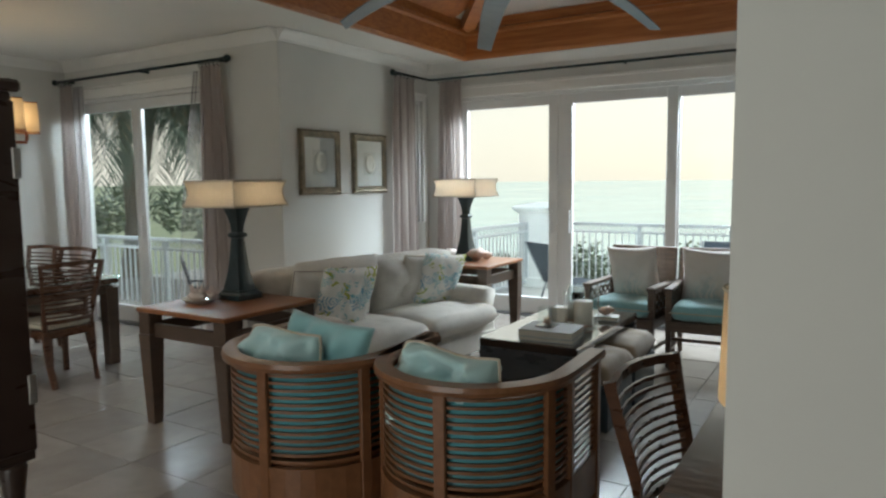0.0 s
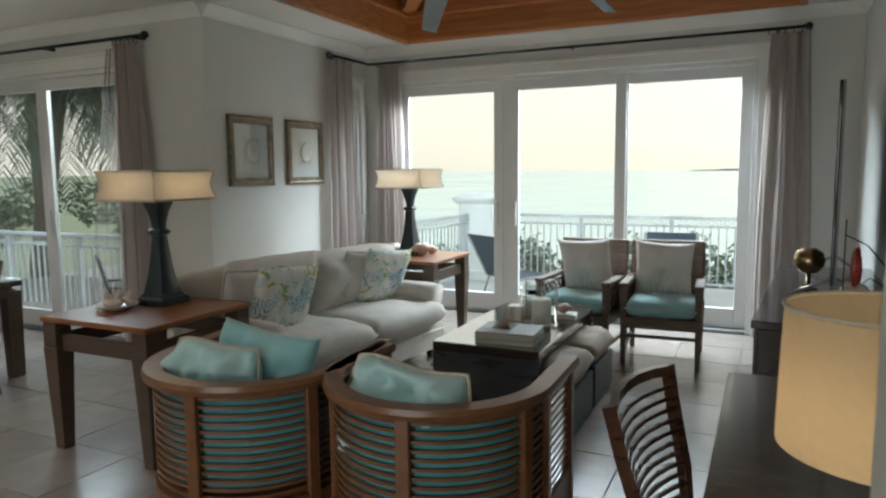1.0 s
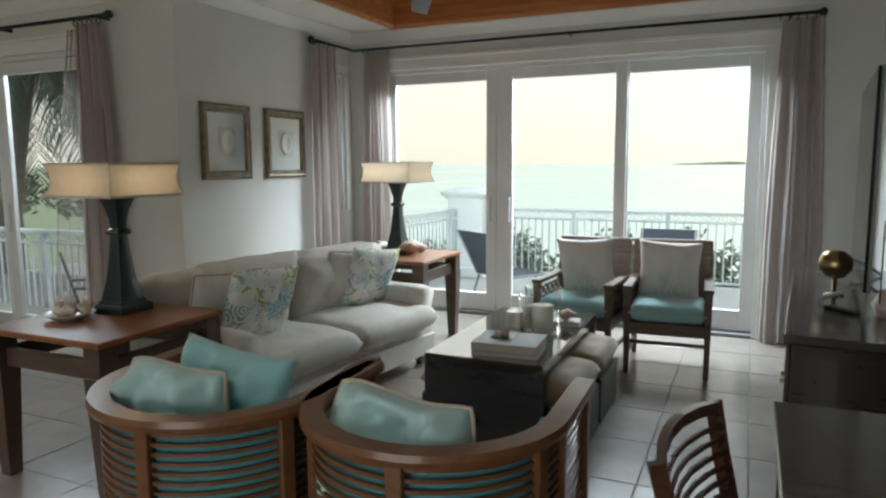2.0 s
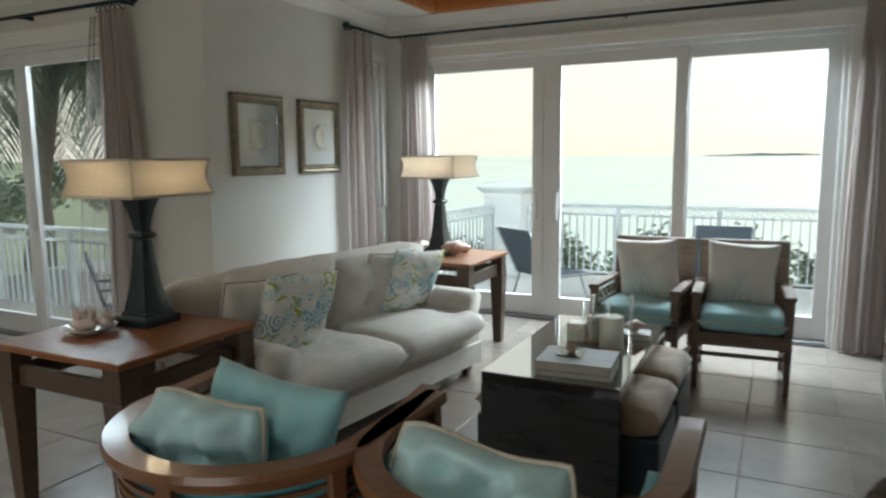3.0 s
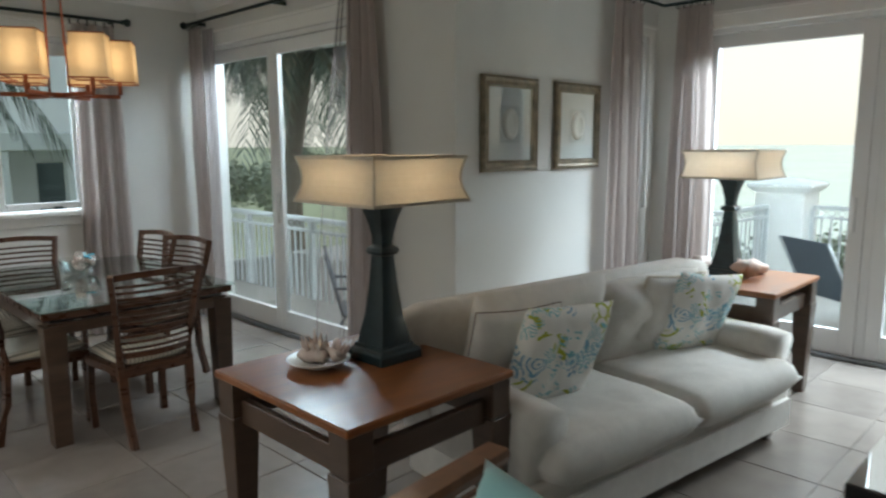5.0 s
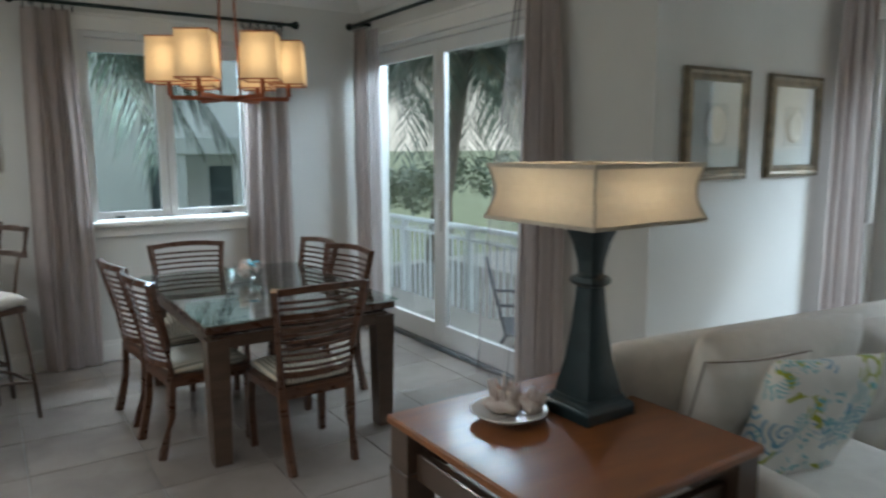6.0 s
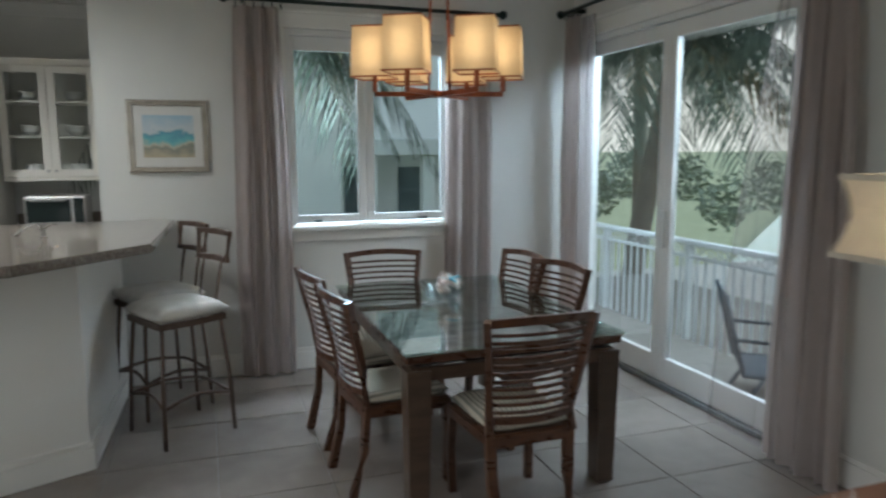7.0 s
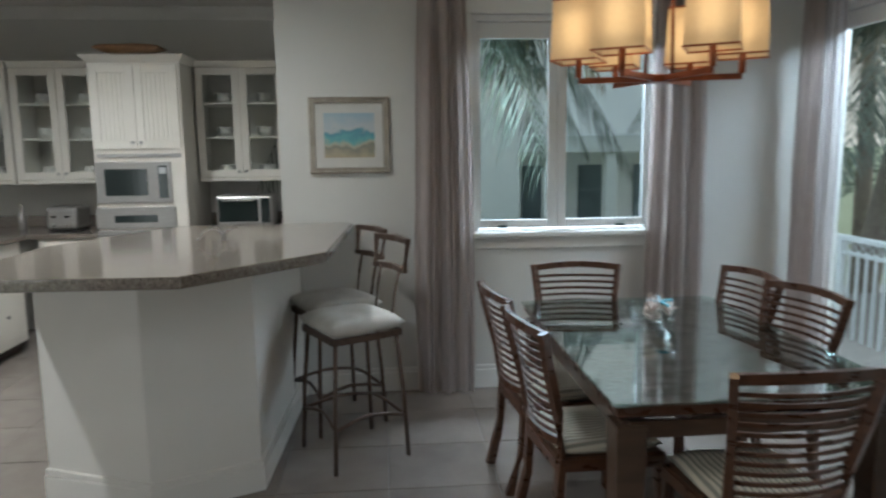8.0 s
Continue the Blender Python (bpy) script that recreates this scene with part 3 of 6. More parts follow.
Z = CEIL_Z - 0.003
crown("crown_sea", [(RIGHT_X, SEA_Y, Z), (PIC_X, SEA_Y, Z)][::-1])
crown("crown_picture", [(PIC_X, SEA_Y, Z), (PIC_X, WEST_Y, Z)][::-1])
crown("crown_dining", [(PIC_X, WEST_Y, Z), (WIN_X, WEST_Y, Z)][::-1])
crown("crown_window", [(WIN_X, WEST_Y, Z), (WIN_X, 3.60, Z)][::-1])
crown("crown_right", [(RIGHT_X, 3.72, Z), (RIGHT_X, SEA_Y, Z)][::-1])
crown("crown_kitchen", [(-11.42, 3.60, Z), (-11.42, 0.3, Z)][::-1])
board("baseboard_sea", [(-2.0, SEA_Y - 0.016, 0, RIGHT_X, SEA_Y, 0.15)])
board("baseboard_picture", [(PIC_X, WEST_Y, 0, PIC_X + 0.016, SEA_Y, 0.15)])
board("baseboard_dining", [(-7.0, WEST_Y - 0.018, 0, PIC_X + 0.016, WEST_Y, 0.13), (-7.0, WEST_Y - 0.012, 0.13, PIC_X + 0.01, WEST_Y, 0.16)])
board("baseboard_window", [(WIN_X, 3.60, 0, WIN_X + 0.018, WEST_Y, 0.13), (WIN_X, 3.60, 0.13, WIN_X + 0.012, WEST_Y, 0.16)])


# ---- glazed doors and windows ----
def door_set(name, m, panels, width, head, label, stile=0.085, foot=0.2, casing=0.1, sill_z=0.0, glass=None):
    """A row of glazed panels in a frame, along x from 0 to width, in a wall that runs from y = 0 (inside) outwards."""
    root = tagged(new(name), label, "glass door" if "door" in name else "window", kind="structure")
    root.matrix_basis = m
    e = 0.04
    part("head_jamb", bx(0, 0.02, head - e, width, 0.16, head, 0.003), FRAME, root)
    part("side_jamb", bx(0, 0.02, sill_z, e, 0.16, head - e, 0.003), FRAME, root)
    part("side_jamb", bx(width - e, 0.02, sill_z, width, 0.16, head - e, 0.003), FRAME, root)
    if sill_z == 0:
        part("threshold", bx(e, 0.02, 0, width - e, 0.2, 0.03, 0.004), ALU, root)
    part("casing", bx(-casing, -0.022, head, width + casing, 0.0, head + casing, 0.004), TRIM, root)
    part("casing_cap", bx(-casing - 0.02, -0.035, head + casing, width + casing + 0.02, 0, head + casing + 0.025, 0.004), TRIM, root)
    for x in (-casing, width):
        part("casing", bx(x, -0.02, sill_z, x + casing, 0.0, head, 0.004), TRIM, root)
    for i, (x0, x1, y) in enumerate(panels):
        z0, z1 = sill_z + (0.032 if sill_z == 0 else 0.02), head - e - 0.003
        sash = part("sash", bx(x0, y, z0, x0 + stile, y + 0.045, z1, 0.004), FRAME, root)
        bx_r = part("stile", bx(x1 - stile, y, z0, x1, y + 0.045, z1, 0.004), FRAME, root)
        part("top_rail", bx(x0 + stile, y, z1 - 0.1, x1 - stile, y + 0.043, z1, 0.004), FRAME, root)
        part("bottom_rail", bx(x0 + stile, y, z0, x1 - stile, y + 0.043, z0 + foot, 0.004), FRAME, root)
        pane = part("pane", bx(x0 + stile - 0.01, y + 0.018, z0 + foot - 0.01, x1 - stile + 0.01, y + 0.024, z1 - 0.09), glass or WINGLASS, root, "glass pane, tinted to darken the view outside" if glass else "clear glass pane")
        pane.visible_shadow = False
    return root


# sea doors: three panels of clear glass
door_1 = door_set("door_1", pose(-5.75, SEA_Y, 0), [(0.04, 1.255, 0.05), (1.317, 2.509, 0.05), (2.418, 3.62, 0.10)], 3.66, 2.48, "three-panel white-framed sliding glass door to the terrace", stile=0.105, foot=0.187)
part("meeting_stile", bx(1.256, 0.06, 0.032, 1.316, 0.09, 2.437, 0.003), FRAME, door_1)
for x in (1.19, 1.39):
    part("pull_handle", bx(x - 0.012, 0.02, 0.95, x + 0.012, 0.05, 1.2, 0.005), FRAME, door_1, "slim white pull handle")
door_2 = door_set("door_2", pose(-9.28, WEST_Y, 0), [(0.02, 1.065, 0.05), (1.066, 2.15, 0.05)], 2.17, 2.456, "two-panel white-framed sliding glass door by the dining table", stile=0.075, foot=0.17, glass=FAINTDIMGLASS)
part("pull_handle", bx(1.08, 0.02, 0.95, 1.105, 0.05, 1.2, 0.005), FRAME, door_2, "slim white pull handle")
window_1 = door_set("window_1", pose(WIN_X, 4.83, 0, 0, 0, 90), [(0.0, 0.5685, 0.05), (0.5715, 1.22, 0.05)], 1.22, 2.45, "white-framed double casement window with a sill", stile=0.06, foot=0.05, sill_z=1.065, glass=DIMVIEWGLASS)
part("window_sill", bx(-0.14, -0.07, 1.03, 1.36, 0.03, 1.065, 0.006), TRIM, window_1)
part("apron", bx(-0.1, -0.02, 0.95, 1.32, 0.0, 1.03, 0.004), TRIM, window_1)
for x in (0.2, 1.0):
    part("latch", bx(x - 0.03, 0.0, 1.087, x + 0.03, 0.045, 1.102, 0.003), IRON, window_1, "small dark sash latch")
window_2 = door_set("window_2", pose(PIC_X, 8.98, 0, 0, 0, 90), [(0.0, 0.44, 0.05)], 0.44, 2.46, "narrow white-framed side window in the corner", stile=0.06, foot=0.08, sill_z=1.05, casing=0.06)


# ---- curtains and rods ----
def rod(points, z, label, finials=(True, True), name="curtain_rod", brackets=()):
    root = thing(name, pose(*points[0], z), label, "curtain rod")
    o = Vector((*points[0], 0))
    pts = [Vector((*p, 0)) - o for p in points]
    part("pole", tube(pts, 0.014, 10), IRON, root, smooth=True)
    for flag, p, q in ((finials[0], pts[0], pts[1]), (finials[1], pts[-1], pts[-2])):
        if flag:
            d = (p - q).normalized()
            rot = d.to_track_quat("Z", "Y").to_matrix().to_4x4()
            own = lathe([(0.0, -0.02), (0.02, -0.015), (0.016, 0.0), (0.03, 0.02), (0.034, 0.035), (0.026, 0.055), (0.0, 0.065)], 12)
            own.transform(Matrix.Translation(p) @ rot)
            part("finial", own, IRON, root, smooth=True)
    for (ax, ay), (bx_, by) in brackets:
        part("bracket", sweep([Vector((ax, ay, 0)) - o, Vector((bx_, by, 0)) - o], rect(0.014, 0.03)), IRON, root)
    return root


def curtain(m, w, h, folds, depth, label, seed, gather=0.25, mat=None, tilt=0.0, name="curtain"):
    root = thing(name, m, label, "curtain", "curtains")
    part("cloth", drape(w, h, folds, depth, seed=seed, gather=gather, tilt=tilt), mat or CURTAIN, root, smooth=True)
    if mat is None:
        for i in range(folds):
            x = (i / max(1, folds - 1) - 0.5) * w * (1 - gather)
            part("ring", tube([(x, 0.02 * math.cos(a), h + 0.006 + 0.02 * math.sin(a)) for a in [math.tau * k / 10 for k in range(10)]], 0.004, 5, True), IRON, root, "dark metal curtain ring")
    return root


ROD = 2.695
rod([(PIC_X + 0.11, 8.72), (PIC_X + 0.11, SEA_Y - 0.11), (-1.76, SEA_Y - 0.11)], ROD, "dark iron curtain rod bent round the corner over the sea doors", brackets=(((-3.75, SEA_Y - 0.11), (-3.75, SEA_Y)), ((-1.95, SEA_Y - 0.11), (-1.95, SEA_Y)), ((PIC_X + 0.11, 8.82), (PIC_X, 8.82))))
rod([(-9.34, WEST_Y - 0.12), (-6.66, WEST_Y - 0.12)], 2.655, "dark iron curtain rod over the dining room doors", brackets=(((-9.2, WEST_Y - 0.12), (-9.2, WEST_Y)), ((-6.76, WEST_Y - 0.12), (-6.76, WEST_Y)), ((-7.9, WEST_Y - 0.12), (-7.9, WEST_Y))))
rod([(WIN_X + 0.1, 4.46), (WIN_X + 0.1, 6.40)], 2.605, "dark iron curtain rod over the dining room window", brackets=(((WIN_X + 0.1, 4.55), (WIN_X, 4.55)), ((WIN_X + 0.1, 6.32), (WIN_X, 6.32))))
curtain(pose(-1.87, SEA_Y - 0.1, 0.01), 0.45, ROD - 0.04, 6, 0.05, "taupe sheer curtain gathered beside the sea doors", 1.3, 0.3)
curtain(pose(-5.75, SEA_Y - 0.11, 0.01), 0.40, ROD - 0.04, 6, 0.045, "taupe sheer curtain gathered in the corner by the sea doors", 2.7, 0.3)
curtain(pose(PIC_X + 0.11, 8.91, 0.01, 0, 0, 90), 0.48, ROD - 0.04, 6, 0.045, "taupe sheer curtain gathered at the corner window", 4.1, 0.25)
curtain(pose(-9.18, WEST_Y - 0.12, 0.01), 0.26, 2.6, 5, 0.04, "taupe sheer curtain gathered beside the dining room doors", 5.9, 0.3)
curtain(pose(-9.02, WEST_Y - 0.08, 0.01), 0.24, 2.58, 5, 0.02, "white under-curtain hanging against the glass door", 8.1, 0.1, SHEER, name="sheer_curtain")
curtain(pose(-6.86, WEST_Y - 0.12, 0.01), 0.46, 2.6, 6, 0.05, "taupe sheer curtain gathered beside the dining room doors", 6.6, 0.45)
curtain(pose(-7.05, WEST_Y - 0.07, 0.01), 0.56, 2.58, 7, 0.025, "pale see-through curtain edge over the glass door", 9.4, 0.62, VOILE, tilt=-0.22, name="sheer_curtain")
curtain(pose(WIN_X + 0.1, 4.65, 0.01, 0, 0, 90), 0.38, 2.55, 6, 0.05, "taupe sheer curtain gathered beside the dining room window", 11.2, 0.22)
curtain(pose(WIN_X + 0.1, 6.15, 0.01, 0, 0, 90), 0.42, 2.55, 6, 0.05, "taupe sheer curtain gathered beside the dining room window", 12.9, 0.22)


# ---- terrace, sea and garden ----
structure("terrace", bx(-13.2, 7.29, -0.5, -0.4, 13.3, -0.2), DECK, "pale stone terrace outside the glass doors")
bm = bmesh.new()
bmesh.ops.create_grid(bm, x_segments=60, y_segments=60, size=1)
for v in bm.verts:
    x, y = v.co.x, v.co.y
    v.co = Vector((math.copysign(abs(x) ** 3, x) * 4000, math.copysign(abs(y) ** 3, y) * 4000 + 5, 0))
    d = v.co.y + 0.35 * v.co.x * (1 if v.co.x > 0 else -0.2)
    near = max(0.0, min(1.0, (60 - d) / 45))
    v.co.z = -9.5 + near * 6.0 + 0.5 * noise.noise((v.co.x * 0.05, v.co.y * 0.05, 0)) * near
structure("ground", bm, GRASS, "rough green ground falling to the shore", True)
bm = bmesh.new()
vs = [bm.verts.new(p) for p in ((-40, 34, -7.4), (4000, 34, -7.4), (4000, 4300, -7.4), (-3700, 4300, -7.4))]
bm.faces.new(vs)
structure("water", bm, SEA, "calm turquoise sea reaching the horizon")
bm = bmesh.new()
rows = []
for i in range(41):
    u = i / 40
    x = -225 + 420 * u
    h = 9 * math.sin(math.pi * min(1, u * 1.15)) ** 0.6 * (0.8 + 0.35 * noise.noise((u * 9, 0, 0))) if 0 < u < 0.87 else 0.0
    rows.append((bm.verts.new((x, 2150, -7.5)), bm.verts.new((x, 2170, -7.5 + h)), bm.verts.new((x, 2300, -7.5))))
for a, b in zip(rows, rows[1:]):
    bm.faces.new((a[0], b[0], b[1], a[1]))
    bm.faces.new((a[1], b[1], b[2], a[2]))
structure("backdrop", bm, ISLE, "low hazy island on the horizon", True)


def railing(name, a, b, top=0.855, floor=-0.2, post_gap=1.2):
    """A white railing with a ring band under its top rail."""
    a, b = Vector((*a, floor)), Vector((*b, floor))
    d = (b - a).length
    ang = math.atan2(b.y - a.y, b.x - a.x)
    root = thing(name, Matrix.Translation(a) @ Matrix.Rotation(ang, 4, "Z"), "white metal railing with a band of rings", "railing", "terrace railings")
    h = top - floor
    part("top_rail", bx(0, -0.03, h - 0.045, d, 0.03, h, 0.006), RAILWHITE, root)
    part("mid_rail", bx(0, -0.018, h - 0.16, d, 0.018, h - 0.13, 0.004), RAILWHITE, root)
    part("bottom_rail", bx(0, -0.018, 0.08, d, 0.018, 0.11, 0.004), RAILWHITE, root)
    n = max(1, round(d / post_gap))
    first = None
    for i in range(n + 1):
        x = d * i / n
        part("post", bx(x - 0.028, -0.028, 0, x + 0.028, 0.028, h - 0.045, 0.004), RAILWHITE, root)
    bal = None
    ringm = None
    k = round(d / 0.105)
    for i in range(1, k):
        x = d * i / k
        if bal is None:
            bal = part("baluster", bx(-0.009, -0.009, 0.11, 0.009, 0.009, h - 0.16), RAILWHITE, root)
            ringm = part("ring", tube([(0.036 * math.cos(t), 0, h - 0.0875 + 0.036 * math.sin(t)) for t in [math.tau * j / 10 for j in range(10)]], 0.007, 5, True), RAILWHITE, root)
            bal.location.x = ringm.location.x = x
        else:
            for src in (bal, ringm):
                o = new(src.name.split(".")[0], src.data)
                o.parent = root
                o.location.x = x
    return root


railing("terrace_railing", (-5.82, 13.0), (-0.6, 13.0))
railing("terrace_railing", (-6.6, 8.1), (-6.25, 12.72), post_gap=1.8)
railing("terrace_railing", (-12.9, 8.1), (-6.6, 8.1))
railing("terrace_railing", (-12.9, 7.35), (-12.9, 8.05))
pier = thing("terrace_pier", pose(-6.12, 13.0, -0.2), "white stucco terrace pier with a moulded cap", "pier")
part("shaft", bx(-0.28, -0.28, 0, 0.28, 0.28, 1.2, 0.01), STUCCO, pier)
part("cap", square_loft([(0.28, 0.28, 1.2), (0.31, 0.31, 1.22), (0.36, 0.36, 1.27), (0.36, 0.36, 1.3), (0.33, 0.33, 1.315), (0.06, 0.06, 1.37)], 0.004), STUCCO, pier)
part("plinth", bx(-0.31, -0.31, 0, 0.31, 0.31, 0.16, 0.01), STUCCO, pier)


# ---- sitting room ----
def side_table(m, label, w=0.81, d=0.78, h=0.757):
    """A walnut table with a floating top on blocks over a low apron and tapered legs."""
    root = thing("side_table", m, label, "side table", "side tables by the sofa")
    a, b = w / 2, d / 2
    part("tabletop", bx(-a, -b, h - 0.03, a, b, h, 0.006), WALNUT_X, root, "polished walnut top")
    for sx in (-1, 1):
        for sy in (-1, 1):
            part("leg", taper(sx * (a - 0.06), sy * (b - 0.06), 0, h - 0.17, 0.034, 0.055), WALNUT, root)
            part("corner_block", bx(sx * (a - 0.06) - 0.05, sy * (b - 0.06) - 0.05, h - 0.17, sx * (a - 0.06) + 0.05, sy * (b - 0.06) + 0.05, h - 0.03, 0.003), WALNUT, root)
    for sx in (-1, 1):
        part("apron", bx(sx * (a - 0.06) - 0.018, -b + 0.115, h - 0.19, sx * (a - 0.06) + 0.018, b - 0.115, h - 0.1, 0.004), WALNUT, root)
    for sy in (-1, 1):
        part("apron", bx(-a + 0.115, sy * (b - 0.06) - 0.018, h - 0.19, a - 0.115, sy * (b - 0.06) + 0.018, h - 0.1, 0.004), WALNUT, root)
    return root


def table_lamp(m, label):
    """A square bronze lamp with a flared body, a collar and a waisted rectangular linen shade."""
    root = thing("table_lamp", m, label, "table lamp", "table lamps by the sofa")
    part("base", square_loft([(0.105, 0.105, 0), (0.105, 0.105, 0.035), (0.098, 0.098, 0.045), (0.085, 0.085, 0.05), (0.082, 0.082, 0.065)], 0.003), BRONZE, root)
    part("body", lathe([(0.08, 0.065), (0.074, 0.1), (0.058, 0.17), (0.045, 0.27), (0.037, 0.36), (0.033, 0.41)], 24, square=0.72), BRONZE, root, smooth=False)
    part("collar", lathe([(0.034, 0.407), (0.05, 0.415), (0.056, 0.427), (0.05, 0.44), (0.036, 0.447), (0.03, 0.453)], 24, square=0.4), BRONZE, root, "bronze collar with a worn gold line")
    part("neck", lathe([(0.03, 0.45), (0.033, 0.49), (0.046, 0.55), (0.062, 0.595), (0.066, 0.61)], 24, square=0.72), BRONZE, root)
    z0, z1, a = 0.622, 0.785, 0.235
    levels = []
    for i in range(9):
        u = i / 8
        bow = 1 - 0.085 * math.sin(math.pi * u) - 0.03 * u
        levels.append((a * bow, a * bow, z0 + (z1 - z0) * u))
    own = bmesh.new()
    rows = []
    for hx, hy, z in levels:
        row = []
        for k in range(4):
            c = [(-1, -1), (1, -1), (1, 1), (-1, 1)]
            for j in range(6):
                s = j / 6
                px = (c[k][0] * (1 - s) + c[(k + 1) % 4][0] * s) * hx
                py = (c[k][1] * (1 - s) + c[(k + 1) % 4][1] * s) * hy
                row.append(own.verts.new((px, py, z)))
        rows.append(row)
    for r0, r1 in zip(rows, rows[1:]):
        for i in range(24):
            own.faces.new((r0[i], r0[(i + 1) % 24], r1[(i + 1) % 24], r1[i]))
    shade = part("shade", own, SHADEGLOW, root, "cream linen shade lit from inside")
    for z, f in ((z0, 1.0), (z1, 0.97)):
        k = a * f + 0.002
        part("shade_trim", sweep([(-k, -k, z), (k, -k, z), (k, k, z), (-k, k, z)], rect(0.006, 0.012), True), PIPING, shade)
    for sx in (-1, 1):
        for sy in (-1, 1):
            part("seam", tube([(sx * (hx + 0.002), sy * (hy + 0.002), z) for hx, hy, z in levels], 0.004, 6), PIPING, shade)
    part("harp", tube([(0, 0, 0.61), (0, 0, 0.66)], 0.008, 8), BRASS, root)
    bulb = part("bulb", lathe([(0, 0.65), (0.02, 0.66), (0.032, 0.69), (0.025, 0.72), (0, 0.73)], 12), BULB, root, smooth=True)
    return root


def lamp_light(name, x, y, z, power, color, radius=0.05):
    d = bpy.data.lights.new(name, "POINT")
    d.energy, d.color, d.shadow_soft_size = power, color, radius
    new(name, d).location = (x, y, z)


SHADEGLOW = cloth_material("shade_linen", (0.74, 0.66, 0.54), (0.66, 0.58, 0.47), 0.0, 40, 0.55)
AMBERGLOW = cloth_material("amber_shade_cloth", (0.74, 0.61, 0.42), (0.66, 0.53, 0.36), 0.0, 60, 0.6)

TABLE1, TABLE2 = (-5.167, 5.588), (-4.925, 8.37)
side_table(pose(*TABLE1, 0), "polished walnut side table with a floating top, beside the sofa")
side_table(pose(*TABLE2, 0), "polished walnut side table with a floating top, by the sea doors")
table_lamp(pose(-5.23, 5.745, 0.757), "dark bronze table lamp, lit cream shade, on side table")
table_lamp(pose(-4.96, 8.39, 0.757), "dark bronze table lamp, lit cream shade, near sea doors")
LAMPCOL = (1.0, 0.76, 0.48)
lamp_light("lamp_bulb_light", -5.23, 5.745, 1.45, 1.6, LAMPCOL)
lamp_light("lamp_bulb_light", -4.96, 8.39, 1.45, 1.6, LAMPCOL)


def shell(w, kind, seed):
    """A spiked conch: a swollen spiral with knobs."""
    own = bmesh.new()
    rows = []
    n, k = 26, 14
    for i in range(n + 1):
        u = i / n
        r = w * 0.42 * math.sin(math.pi * min(1, u * 1.05)) ** 0.8 * (1 - 0.35 * u) + 0.001
        off = 0.12 * w * math.sin(u * 9 + seed)
        row = []
        for j in range(k):
            a = math.tau * j / k
            knob = 1 + kind * max(0, math.sin(a * 3 + u * 11 + seed)) ** 3 * (0.9 if 0.25 < u < 0.7 else 0.1)
            row.append(own.verts.new(((u - 0.5) * w * 1.4, off * 0.3 + r * knob * math.cos(a), r * knob * 0.8 * math.sin(a))))
        rows.append(row)
    for r0, r1 in zip(rows, rows[1:]):
        for j in range(k):
            own.faces.new((r0[j], r0[(j + 1) % k], r1[(j + 1) % k], r1[j]))
    lo = min(v.co.z for v in own.verts)
    own.transform(Matrix.Translation((0, 0, -lo)))
    return own


def spiky_shell(m, w, seed, mat, label, group="seashells", parent=None, name="seashell"):
    """A murex shell: a rounded body with long curled spines."""
    root = thing(name, m, label, "seashell", group) if parent is None else parent
    body = pad(w * 0.9, w * 0.62, w * 0.5, 2.2, 2.0, 12, 0.01, seed)
    body.transform(Matrix.Translation((0, 0, w * 0.26)))
    part("body", body, mat, root, smooth=True)
    rnd = random.Random(seed)
    for i in range(9):
        a = math.tau * i / 9 + rnd.uniform(-0.2, 0.2)
        h = w * rnd.uniform(0.3, 0.55)
        x, y = w * 0.25 * math.cos(a), w * 0.18 * math.sin(a)
        z0, z1 = w * 0.3, w * 0.42 + h
        p = [(x, y, z0), (x * 1.5, y * 1.6, z0 + (z1 - z0) * 0.5), (x * 1.7, y * 1.8, z1)]
        b2 = sweep([Vector(q) for q in p], circle(w * 0.09, 7))
        for v in b2.verts:
            f = 1 - 0.8 * max(0, (v.co.z - z0) / (z1 - z0))
            c = Vector((x * (1 + 0.7 * (1 - f)), y * (1 + 0.8 * (1 - f)), v.co.z))
            v.co = c + (v.co - c) * max(0.2, f)
        part("spine", b2, mat, root, smooth=True)
    return root


dish = thing("shell_dish", pose(-5.32, 5.495, 0.757), "shallow cream ceramic dish on the side table", "dish")
part("bowl", lathe([(0.05, 0.0), (0.055, 0.006), (0.09, 0.016), (0.118, 0.032), (0.122, 0.036), (0.117, 0.036), (0.085, 0.022), (0.0, 0.014)], 28), CERAMIC, dish, smooth=True)
spiky_shell(pose(-5.33, 5.485, 0.774, 0, 0, 30), 0.13, 3, PLASTERFISH, "white spiny seashell lying in a dish")
spiky_shell(pose(-5.28, 5.535, 0.782, 20, 25, 110), 0.1, 8, PLASTERFISH, "white spiny seashell leaning in a dish")
spiky_shell(pose(-5.37, 5.535, 0.782, -15, 10, 200), 0.09, 11, CORAL, "pinkish spiny seashell in a dish")
for x, y, w, r, mt, lb in ((-4.81, 8.36, 0.17, 40, CORAL, "pink and cream conch shell beside the lamp"), (-5.15, 8.42, 0.14, 120, PLASTERFISH, "pale conch shell behind the lamp"), (-4.82, 8.56, 0.12, 80, CORAL, "small pink conch shell on the side table")):
    sh = tagged(finish("conch_shell", shell(w, 0.5, r), mt, True), lb, "seashell", "seashells")
    sh.matrix_basis = pose(x, y, 0.757, 0, 0, r)


